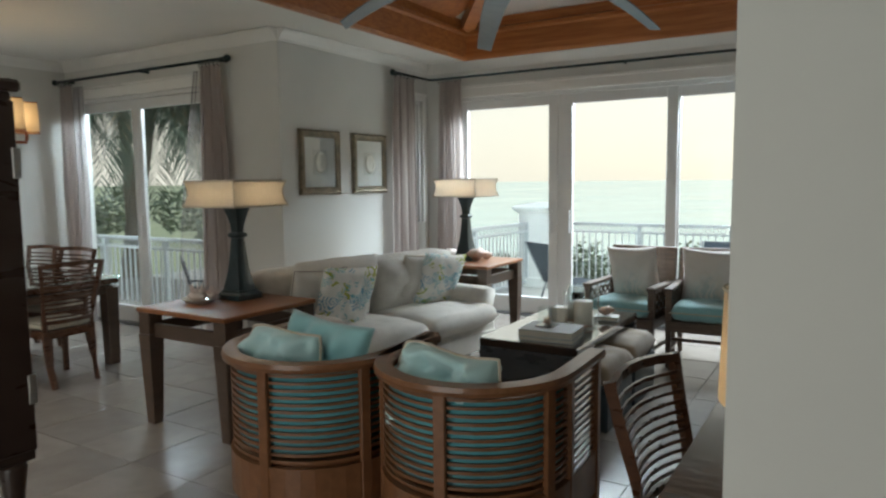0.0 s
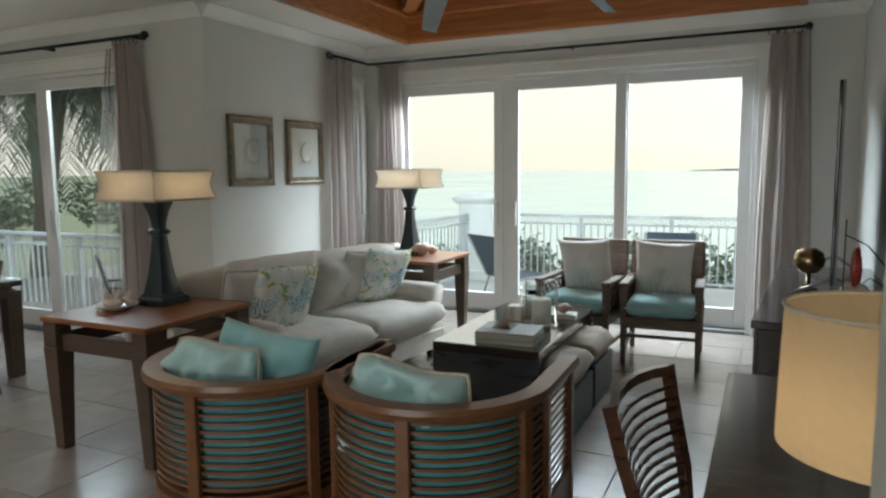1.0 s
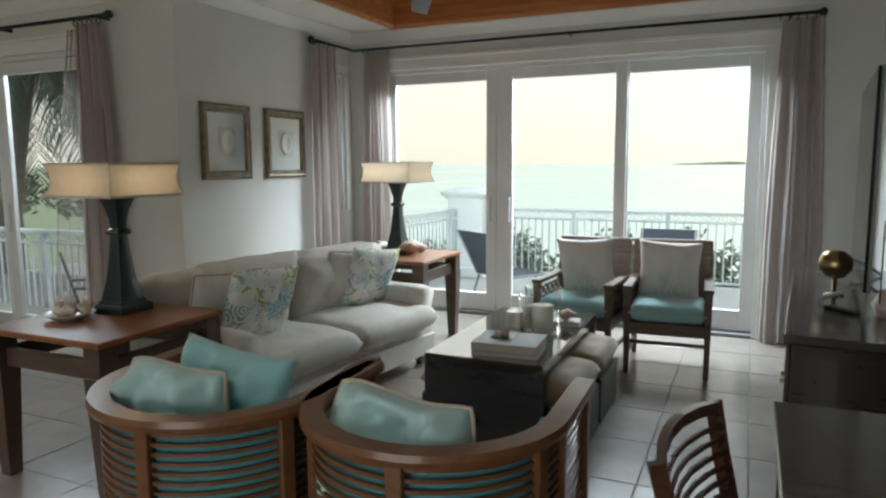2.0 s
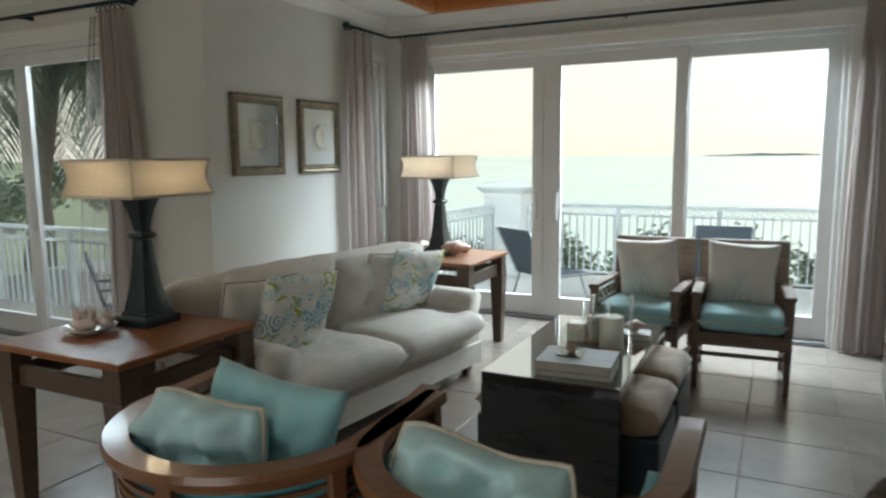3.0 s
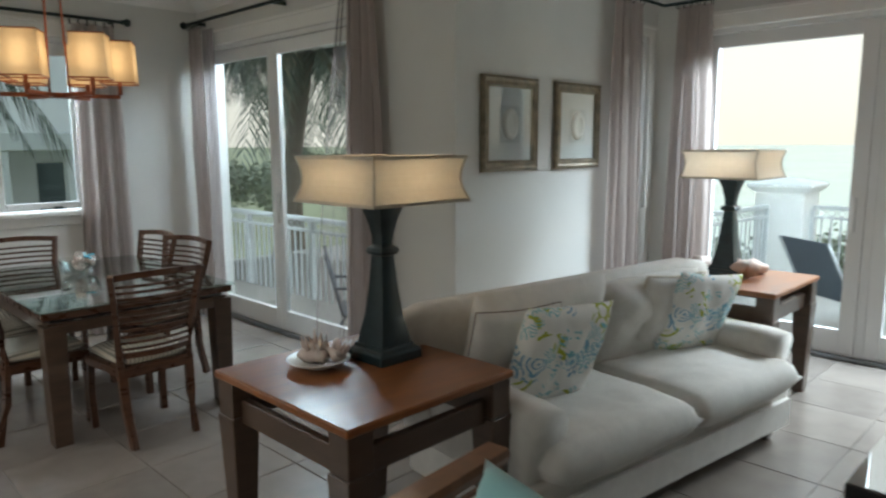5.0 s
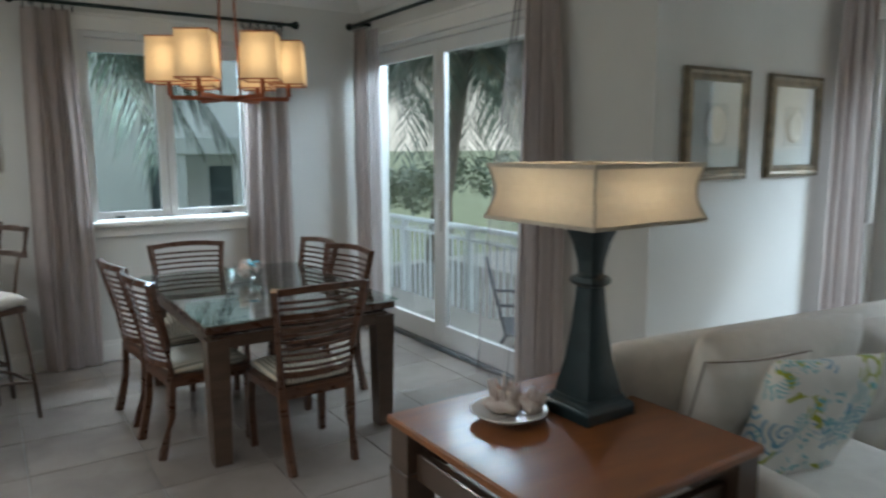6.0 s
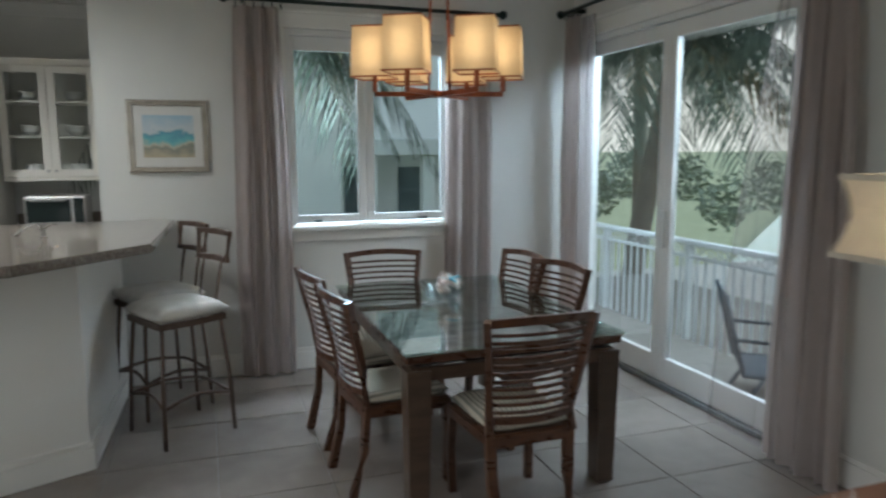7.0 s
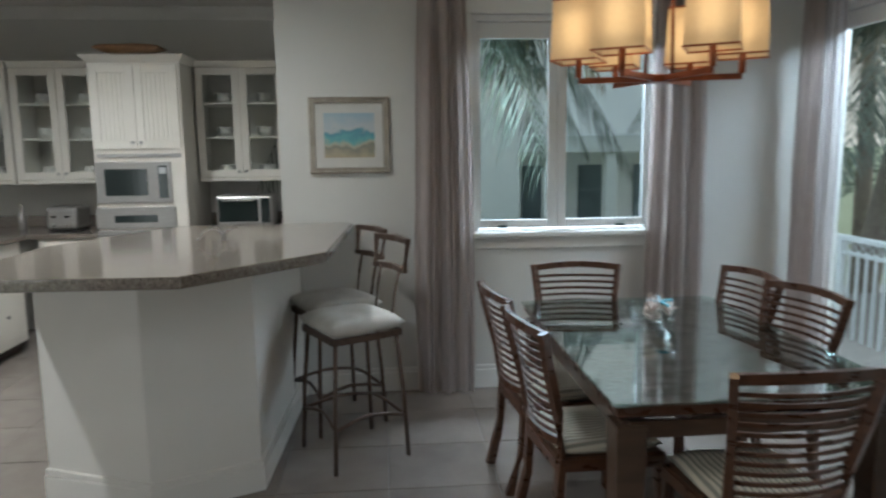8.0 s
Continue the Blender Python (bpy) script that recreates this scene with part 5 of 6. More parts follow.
for wire_pts in ([(-0.06, -0.05, 0.05), (-0.06, -0.05, 0.46)], [(-0.06, -0.05, 0.38), (0.04, -0.06, 0.33), (0.14, -0.07, 0.2), (0.18, -0.08, 0.07)], [(-0.05, 0, 0.05), (0.06, -0.03, 0.16), (0.16, -0.06, 0.1)]):
    part("wire", tube(wire_pts, 0.004, 6), IRON, bird)
rem = tagged(finish("remote_control", bx(-0.025, -0.09, 0, 0.025, 0.09, 0.018, 0.005), SCREEN), "black remote control on the console", "remote control")
rem.matrix_basis = pose(-1.75, 6.95, 0.80, 0, 0, 40)

dl = thing("desk_lamp", pose(-1.775, 4.15, 0.76), "desk lamp with a lit amber drum shade and shell base", "table lamp")
part("base", lathe([(0.07, 0), (0.07, 0.012), (0.02, 0.02), (0.014, 0.1), (0.012, 0.26)], 20), BRONZE, dl, smooth=True)
spiky_shell(None, 0.17, 21, CORAL, "", parent=dl)
drum = part("shade", lathe([(0.172, 0.285), (0.169, 0.41), (0.165, 0.53)], 40, caps=False), AMBERGLOW, dl, "amber linen drum shade lit from inside", smooth=True)
part("trim", tube([(0.166 * math.cos(t), 0.166 * math.sin(t), 0.53) for t in [math.tau * i / 40 for i in range(40)]], 0.004, 6, True), PIPING, drum, smooth=True)
part("stem", tube([(0, 0, 0.26), (0.03, -0.02, 0.45), (0.06, -0.03, 0.66)], 0.012, 8), GREYWOOD, dl, "curved wooden stem", smooth=True)
part("bulb", lathe([(0, 0.30), (0.02, 0.31), (0.03, 0.35), (0.02, 0.39), (0, 0.40)], 12), BULB, dl, smooth=True)
lamp_light("desk_lamp_light", -1.775, 4.15, 1.10, 0.45, LAMPCOL)

# a dark cupboard by the hall
cup = thing("tall_cupboard", pose(-4.21, 3.50, 0), "tall dark wooden cupboard with hinged doors", "cupboard")
part("body", bx(-0.3, -0.22, 0.6, 0.15, 0.26, 1.83, 0.006), ESPRESSO, cup)
part("cornice", bx(-0.33, -0.25, 1.83, 0.17, 0.285, 1.87, 0.01), ESPRESSO, cup)
dr = part("door", bx(0.152, -0.2, 0.64, 0.172, 0.255, 1.8, 0.004), ESPRESSO, cup)
for z in (0.85, 1.6):
    part("hinge", bx(0.173, 0.235, z - 0.05, 0.18, 0.262, z + 0.05, 0.002), STEEL, dr, "steel butt hinge")
for x, y in ((-0.26, -0.18), (0.11, -0.18), (-0.26, 0.2), (0.11, 0.2)):
    part("leg", lathe([(0.02, 0), (0.03, 0.1), (0.022, 0.3), (0.035, 0.5), (0.045, 0.58), (0.04, 0.6)], 16, x=x, y=y), ESPRESSO, cup, smooth=True)

# ceiling fan
fan = thing("ceiling_fan", pose(-3.75, 6.9, 2.82), "grey ceiling fan with five bowed blades under the wooden tray", "ceiling fan")
part("rod", tube([(0, 0, 0.12), (0, 0, 1.3)], 0.014, 10), BRONZE, fan, smooth=True)
part("motor", lathe([(0.0, -0.03), (0.07, -0.03), (0.12, 0.01), (0.12, 0.07), (0.06, 0.13), (0.02, 0.14)], 28), BRONZE, fan, smooth=True)
for i in range(5):
    a = math.tau * i / 5 + radians(55)
    own = bmesh.new()
    rows = []
    for k in range(13):
        u = k / 12
        x = 0.1 + 1.12 * u
        w = 0.045 + 0.045 * math.sin(math.pi * (0.15 + 0.75 * u))
        zz = 0.02 + 0.09 * math.sin(math.pi * u) - 0.2 * u * u
        rows.append([own.verts.new((x, -w, zz - 0.012)), own.verts.new((x, w, zz + 0.012)), own.verts.new((x, w, zz + 0.022)), own.verts.new((x, -w, zz - 0.002))])
    for r0, r1 in zip(rows, rows[1:]):
        for j in range(4):
            own.faces.new((r0[j], r0[(j + 1) % 4], r1[(j + 1) % 4], r1[j]))
    own.faces.new(rows[0][::-1])
    own.faces.new(rows[-1])
    own.transform(Matrix.Rotation(a, 4, "Z"))
    part("blade", own, FANBLADE, fan)


# ---- dining room ----
dt = thing("dining_table", pose(-7.87, 5.56, 0), "dark walnut dining table with a glass sheet on top", "dining table")
part("tabletop", bx(-0.79, -0.53, 0.695, 0.79, 0.53, 0.735, 0.005), DINWOOD := material("dining_walnut", (0.08, 0.036, 0.02), (0.058, 0.025, 0.014), 0.28, scale=5, stretch=(4, 1.5, 1.5), bump=0.02, coat=0.2), dt)
part("glass_top", bx(-0.805, -0.545, 0.7375, 0.805, 0.545, 0.75, 0.003), GLOSSGLASS := glass_material("tabletop_glass", (0.80, 0.90, 0.87), gloss=0.34), dt, "clear glass sheet with a green edge")
for sx in (-1, 1):
    for sy in (-1, 1):
        part("leg", taper(sx * 0.73, sy * 0.47, 0, 0.66, 0.045, 0.056), WALNUT, dt)
part("apron", bx(-0.76, -0.5, 0.61, 0.76, -0.475, 0.672, 0.003), WALNUT, dt)
part("apron", bx(-0.76, 0.475, 0.61, 0.76, 0.5, 0.672, 0.003), WALNUT, dt)
for s in (-1, 1):
    part("apron", bx(s * 0.76 - 0.0125, -0.475, 0.61, s * 0.76 + 0.0125, 0.475, 0.672, 0.003), WALNUT, dt)
part("spacer", bx(-0.74, -0.48, 0.672, 0.74, 0.48, 0.695), BLACKWOOD, dt)


def dining_chair(m, label, group="chairs round the dining table"):
    """A walnut chair with a fanned back of bowed slats and a striped seat pad; it faces +y in its own frame."""
    root = thing("dining_chair", m, label, "chair", group)
    for s in (-1, 1):
        fl = sweep([(s * 0.2, 0.2, 0), (s * 0.205, 0.205, 0.22), (s * 0.2, 0.19, 0.42)], rect(0.034, 0.034))
        part("front_leg", fl, CHAIRWOOD, root)
        part("back_leg", sweep([(s * 0.17, -0.27, 0), (s * 0.178, -0.215, 0.22), (s * 0.185, -0.2, 0.44)], rect(0.03, 0.042)), CHAIRWOOD, root)
        part("back_post", sweep([(s * 0.185, -0.2, 0.42), (s * 0.2, -0.225, 0.62), (s * 0.222, -0.27, 0.8), (s * 0.24, -0.3, 0.945)], rect(0.028, 0.036)), CHAIRWOOD, root)

    def bow(z, drop):
        u = (z - 0.44) / 0.505
        half = 0.182 + 0.05 * u
        y = -0.2 - 0.02 * u - 0.075 * u * u
        return [(half * t, y - 0.045 * (1 - t * t), z + drop * (1 - t * t) * -0.012) for t in (-1, -0.6, -0.2, 0.2, 0.6, 1)]

    part("top_rail", sweep(bow(0.93, -1), rect(0.022, 0.034)), CHAIRWOOD, root)
    for i in range(11):
        part("back_slat", sweep(bow(0.535 + i * 0.0345, 0), rect(0.008, 0.014)), CHAIRWOOD, root)
    part("lower_rail", sweep(bow(0.5, 0), rect(0.018, 0.03)), CHAIRWOOD, root)
    ring = [(-0.225, 0.215), (0.225, 0.215), (0.19, -0.22), (-0.19, -0.22)]
    own = bmesh.new()
    lo = [own.verts.new((x, y, 0.375)) for x, y in ring]
    hi = [own.verts.new((x, y, 0.435)) for x, y in ring]
    own.faces.new(lo)
    own.faces.new(hi[::-1])
    for i in range(4):
        own.faces.new((lo[i], hi[i], hi[(i + 1) % 4], lo[(i + 1) % 4]))
    bmesh.ops.recalc_face_normals(own, faces=own.faces)
    bmesh.ops.bevel(own, geom=own.edges[:], offset=0.008, segments=2, affect="EDGES")
    part("seat_frame", own, CHAIRWOOD, root)
    own = pad(0.43, 0.42, 0.075, 5, 2.3, 16, 0.004, 1.0)
    for v in own.verts:
        v.co.x *= 0.93 + 0.17 * v.co.y
    own.transform(Matrix.Translation((0, 0.0, 0.462)))
    part("seat_pad", own, STRIPE, root, "cream striped seat pad", smooth=True)
    return root


CHAIRWOOD = material("chair_walnut", (0.10, 0.042, 0.02), (0.05, 0.021, 0.011), 0.3, scale=6, stretch=(2, 2, 6), bump=0.08, coat=0.35)
dc = dining_chair(pose(-7.06, 5.50, 0, 0, 0, 91), "walnut dining chair with a slatted back and striped seat")
for x, y, r in ((-7.55, 5.09, 7), (-8.10, 5.06, 7), (-7.82, 5.90, 192), (-8.30, 5.88, 186), (-8.42, 5.31, -96)):
    copy_thing(dc, pose(x, y, 0, 0, 0, r))
dcx = copy_thing(dc, pose(-2.0, 4.78, 0, 0, 0, -101))
dcx.matrix_basis = dcx.matrix_basis @ Matrix.Diagonal((1, 1, 0.95, 1))
tagged(dcx, "walnut chair with a slatted back pushed up to the desk", "chair", "desk chairs")

bowl = thing("glass_bowl", pose(-8.05, 5.53, 0.7505) @ Matrix.Scale(1.25, 4), "small clear glass bowl filled with white shells", "bowl")
part("bowl", lathe([(0.04, 0), (0.075, 0.015), (0.098, 0.055), (0.1, 0.085), (0.096, 0.085), (0.07, 0.02), (0.0, 0.008)], 28), TABLEGLASS, bowl, smooth=True)
for i, (dx, dy, dz, w) in enumerate(((0.0, 0.0, 0.02, 0.1), (-0.03, 0.03, 0.06, 0.085), (0.035, -0.02, 0.06, 0.09), (0.02, 0.04, 0.055, 0.07))):
    spiky_shell(pose(-8.05 + dx * 1.3, 5.53 + dy * 1.3, 0.758 + dz * 1.2, 10 * i, -12 * i, 70 * i), w, 30 + i, PLASTERFISH, "white seashell piled in a glass bowl", "seashells in the bowl")
STARBLUE = material("blue_starfish", (0.10, 0.38, 0.48), (0.07, 0.28, 0.36), 0.6, scale=20, bump=0.4)
own = bmesh.new()
for i in range(5):
    a = math.tau * i / 5
    own = merge(own, sweep([(0, 0, 0), (0.05 * math.cos(a), 0.05 * math.sin(a), 0.006), (0.085 * math.cos(a), 0.085 * math.sin(a), 0)], rect(0.016, 0.012)))
star = tagged(finish("starfish", own, STARBLUE), "blue starfish on top of the shell bowl", "starfish")
star.matrix_basis = pose(-8.03, 5.56, 0.87, 12, 8, 20) @ Matrix.Scale(0.75, 4)

# chandelier
ch = thing("chandelier", pose(-7.80, 5.425, 1.872), "copper chandelier, six lit amber shades, over the dining table", "chandelier")
part("hub", bx(-0.05, -0.05, 0.0, 0.05, 0.05, 0.03, 0.004), COPPER, ch)
for i in range(6):
    a = radians(-16 + 30 + 60 * i)
    x, y = 0.33 * math.cos(a), 0.33 * math.sin(a)
    own = sweep([(0.04 * math.cos(a), 0.04 * math.sin(a), 0.016), (x, y, 0.016)], rect(0.02, 0.024))
    arm = part("arm", own, COPPER, ch)
    part("upright", bx(x - 0.011, y - 0.011, 0.028, x + 0.011, y + 0.011, 0.11, 0.002), COPPER, ch)
    own = bmesh.new()
    rows = []
    for z, h in ((0.095, 0.098), (0.22, 0.094), (0.345, 0.09)):
        rows.append([own.verts.new((x + sx * h, y + sy * h, z)) for sx, sy in ((-1, -1), (1, -1), (1, 1), (-1, 1))])
    for r0, r1 in zip(rows, rows[1:]):
        for j in range(4):
            own.faces.new((r0[j], r0[(j + 1) % 4], r1[(j + 1) % 4], r1[j]))
    rot = Matrix.Translation((x, y, 0)) @ Matrix.Rotation(radians(-30), 4, "Z") @ Matrix.Translation((-x, -y, 0))
    own.transform(rot)
    sd = part("shade", own, AMBERGLOW, ch, "square amber organza shade lit from inside")
    for z, h in ((0.097, 0.099), (0.343, 0.091)):
        own = sweep([(x - h, y - h, z), (x + h, y - h, z), (x + h, y + h, z), (x - h, y + h, z)], rect(0.004, 0.008), True)
        own.transform(rot)
        part("shade_trim", own, COPPER, sd)
    own = bmesh.new()
    rows = []
    for z in (0.13, 0.3):
        rows.append([own.verts.new((x + sx * 0.055, y + sy * 0.055, z)) for sx, sy in ((-1, -1), (1, -1), (1, 1), (-1, 1))])
    for j in range(4):
        own.faces.new((rows[0][j], rows[0][(j + 1) % 4], rows[1][(j + 1) % 4], rows[1][j]))
    own.transform(rot)
    part("diffuser", own, DIFFUSER if i else (DIFFUSER := material("lit_diffuser", (0.8, 0.7, 0.5), None, 0.6, emit=(1.0, 0.74, 0.44), power=1.5)), sd, "glowing inner diffuser")
for i, (sx, sy) in enumerate(((-1, -1), (1, 1))):
    part("hanger", tube([(sx * 0.05, sy * 0.04, 0.03), (sx * 0.035, sy * 0.03, 0.7), (0, 0, CEIL_Z - 1.885)], 0.007, 8), COPPER, ch, smooth=True)
part("canopy", lathe([(0.02, CEIL_Z - 1.891), (0.065, CEIL_Z - 1.885), (0.07, CEIL_Z - 1.867)], 20), COPPER, ch)
lamp_light("chandelier_light", -7.80, 5.425, 2.07, 1.2, (1.0, 0.74, 0.46), 0.25)

# a small seascape on the window wall
art = thing("framed_seascape", pose(WIN_X + 0.002, 4.042, 1.70, 0, 0, -90), "small beach watercolour in a pewter frame with a wide mat", "picture")
w, h = 0.505, 0.48
for a, b in (((-1, -1), (1, -1)), ((1, -1), (1, 1)), ((1, 1), (-1, 1)), ((-1, 1), (-1, -1))):
    own = bmesh.new()
    prof = [(0, 0), (0, 0.02), (0.012, 0.026), (0.02, 0.018), (0.034, 0.02), (0.04, 0.004)]
    rows = [[own.verts.new((c[0] * (w / 2 - u), v, c[1] * (h / 2 - u))) for u, v in prof] for c in (a, b)]
    for i in range(len(prof) - 1):
        own.faces.new((rows[0][i], rows[0][i + 1], rows[1][i + 1], rows[1][i]))
    part("frame_side", own, SILVERFRAME, art)
part("mat", bx(-w / 2 + 0.03, 0.002, -h / 2 + 0.03, w / 2 - 0.03, 0.006, h / 2 - 0.03), MATBOARD, art)
part("painting", bx(-0.16, 0.006, -0.14, 0.16, 0.008, 0.14), SEASCAPE, art, "beach with boats on a turquoise sea")


def bar_stool(m, label):
    """An aged iron stool with a white seat, a square back ring and bowed foot rails; it faces +y in its own frame."""
    root = thing("bar_stool", m, label, "bar stool", "stools at the counter")
    feet = [(-0.21, 0.21), (0.21, 0.21), (0.21, -0.21), (-0.21, -0.21)]
    for x, y in feet:
        part("leg", tube([(x, y, 0.0), (x * 0.93, y * 0.93, 0.3), (x * 0.82, y * 0.82, 0.57)], 0.012, 8), STOOLIRON, root, smooth=True)
    for i in range(4):
        (x0, y0), (x1, y1) = feet[i], feet[(i + 1) % 4]
        pts = [(0.955 * (x0 * (1 - u) + x1 * u) * (1 - 0.12 * math.sin(math.pi * u)), 0.955 * (y0 * (1 - u) + y1 * u) * (1 - 0.12 * math.sin(math.pi * u)), 0.19 + 0.03 * math.sin(math.pi * u)) for u in (0, 0.25, 0.5, 0.75, 1)]
        part("foot_rail", tube(pts, 0.009, 6), STOOLIRON, root, smooth=True)
    part("seat_ring", sweep([(-0.19, -0.19, 0.575), (0.19, -0.19, 0.575), (0.2, 0.0, 0.575), (0.19, 0.19, 0.575), (-0.19, 0.19, 0.575), (-0.2, 0.0, 0.575)], rect(0.014, 0.03), True), STOOLIRON, root)
    part("seat_pad", pad(0.42, 0.42, 0.085, 4.5, 2.3, 16, 0.004, 2.0, 0, Matrix.Translation((0, 0, 0.62))), LINENWHITE, root, "off-white upholstered seat", smooth=True)
    for s in (-1, 1):
        part("back_upright", tube([(s * 0.09, -0.185, 0.58), (s * 0.095, -0.215, 0.75), (s * 0.1, -0.24, 0.84)], 0.009, 8), STOOLIRON, root, smooth=True)
    frame_pts = [(-0.16, -0.235, 0.84), (0.0, -0.265, 0.84), (0.16, -0.235, 0.84), (0.17, -0.255, 0.97), (0.0, -0.285, 0.97), (-0.17, -0.255, 0.97)]
    part("back_ring", sweep(frame_pts, rect(0.028, 0.028), True), STOOLIRON, root)
    return root


LINENWHITE = material("white_seat_linen", (0.58, 0.56, 0.52), (0.52, 0.5, 0.46), 0.9, scale=14, bump=0.3, bump_scale=300)
bar_stool(pose(-8.46, 4.07, 0, 0, 0, -151) @ Matrix.Diagonal((1, 1, 1.17, 1)), "aged iron bar stool with an off-white seat")
bar_stool(pose(-8.93, 3.95, 0, 0, 0, -151) @ Matrix.Diagonal((1, 1, 1.17, 1)), "aged iron bar stool with an off-white seat, nearer the window wall")

def downlight(x, y, power):
    root = thing("ceiling_downlight", pose(x, y, CEIL_Z), "small recessed warm ceiling downlight", "ceiling light", "downlights")
    part("trim", lathe([(0.05, -0.004), (0.075, -0.004), (0.075, 0.0), (0.05, 0.0)], 24, caps=False), TRIM, root)
    part("lens", lathe([(0.0, -0.002), (0.049, -0.002)], 24), BULB, root)
    d = bpy.data.lights.new("downlight_beam", "SPOT")
    d.energy, d.color, d.spot_size, d.spot_blend, d.shadow_soft_size = power, (1.0, 0.94, 0.86), radians(158), 1.0, 0.05
    new("downlight_beam", d).matrix_basis = look((x, y, CEIL_Z - 0.02), (x, y + 0.001, 0))


for x, y, pw in ((-5.1, 3.2, 34), (-9.3, 2.1, 112), (-7.2, 1.8, 85), (-8.3, 3.2, 44)):
    downlight(x, y, pw)

# ---- kitchen ----
def slab(poly, z0, z1, bev=0.008):
    own = bmesh.new()
    lo = [own.verts.new((x, y, z0)) for x, y in poly]
    hi = [own.verts.new((x, y, z1)) for x, y in poly]
    own.faces.new(lo[::-1])
    own.faces.new(hi)
    k = len(poly)
    for i in range(k):
        own.faces.new((lo[i], lo[(i + 1) % k], hi[(i + 1) % k], hi[i]))
    bmesh.ops.recalc_face_normals(own, faces=own.faces)
    if bev:
        bmesh.ops.bevel(own, geom=own.edges[:], offset=bev, segments=2, affect="EDGES")
    return own


pen = thing("kitchen_peninsula", pose(0, 0, 0), "white panelled kitchen peninsula with an angled end", "kitchen island")
part("body", slab([(-8.09, 2.667), (-7.88, 3.2), (-8.075, 3.645), (-9.37, 3.70), (-9.37, 3.0), (-8.6, 2.667)], 0.0, 1.095, 0.003), PENWHITE := material("peninsula_paint", (0.70, 0.68, 0.64), (0.66, 0.64, 0.6), 0.5, scale=2, bump=0.04), pen)
part("plinth", slab([(-8.072, 2.65), (-7.86, 3.202), (-8.063, 3.663), (-9.365, 3.718), (-9.365, 3.69), (-8.085, 3.635), (-7.89, 3.198), (-8.10, 2.65)], 0.0, 0.12, 0.003), PENWHITE, pen)
part("plinth_cap", slab([(-8.077, 2.655), (-7.866, 3.201), (-8.066, 3.658), (-9.365, 3.713), (-9.365, 3.69), (-8.085, 3.635), (-7.89, 3.198), (-8.10, 2.655)], 0.12, 0.15, 0.003), PENWHITE, pen)
ctop = tagged(finish("peninsula_worktop", slab([(-7.53, 2.55), (-7.50, 3.495), (-8.05, 3.995), (-9.37, 4.05), (-9.37, 2.95), (-8.5, 2.55)], 1.097, 1.145), GRANITE), "polished brown granite worktop with an overhang", "worktop")
fau = thing("tap", pose(-8.55, 3.42, 1.145) @ Matrix.Scale(0.7, 4), "low chrome kitchen tap on the worktop", "tap")
part("body", lathe([(0.028, 0), (0.028, 0.008), (0.02, 0.012), (0.018, 0.06), (0.0, 0.065)], 16), CHROME, fau, smooth=True)
part("spout", tube([(0, 0, 0.05), (0.06, -0.04, 0.11), (0.13, -0.09, 0.1), (0.2, -0.14, 0.04)], 0.013, 10), CHROME, fau, smooth=True)
part("lever", tube([(0, 0, 0.06), (-0.06, 0.05, 0.1), (-0.1, 0.08, 0.09)], 0.009, 8), CHROME, fau, smooth=True)

BACK = -11.42


def shaker_door(root, x, y0, y1, z0, z1, glazed=False, knob_y=None, knob_z=None, bead=False):
    """A framed cupboard door in the plane x, facing +x."""
    f = 0.06
    d = part("door", bx(x, y0, z0, x + 0.018, y0 + f, z1, 0.002), CABINET, root)
    part("stile", bx(x, y1 - f, z0, x + 0.018, y1, z1, 0.002), CABINET, d)
    part("rail", bx(x, y0 + f, z0, x + 0.017, y1 - f, z0 + f, 0.002), CABINET, d)
    part("rail", bx(x, y0 + f, z1 - f, x + 0.017, y1 - f, z1, 0.002), CABINET, d)
    if glazed:
        part("pane", bx(x + 0.006, y0 + f - 0.004, z0 + f - 0.004, x + 0.009, y1 - f + 0.004, z1 - f + 0.004), TABLEGLASS, d, "clear glass pane")
    elif bead:
        k = max(2, round((y1 - y0 - 2 * f) / 0.035))
        for i in range(k):
            a = y0 + f + (y1 - y0 - 2 * f) * i / k
            part("bead_board", bx(x, a + 0.001, z0 + f, x + 0.009, a + (y1 - y0 - 2 * f) / k - 0.001, z1 - f, 0.003), CABINET, d)
    else:
        part("panel", bx(x, y0 + f, z0 + f, x + 0.008, y1 - f, z1 - f), CABINET, d)
    if knob_y is not None:
        kb = part("knob", lathe([(0.006, 0), (0.006, 0.012), (0.014, 0.016), (0.012, 0.026), (0, 0.028)], 12), STEEL, d, "small pewter knob", smooth=True)
        kb.matrix_basis = pose(x + 0.018, knob_y, knob_z, 0, 90, 0)
    return d


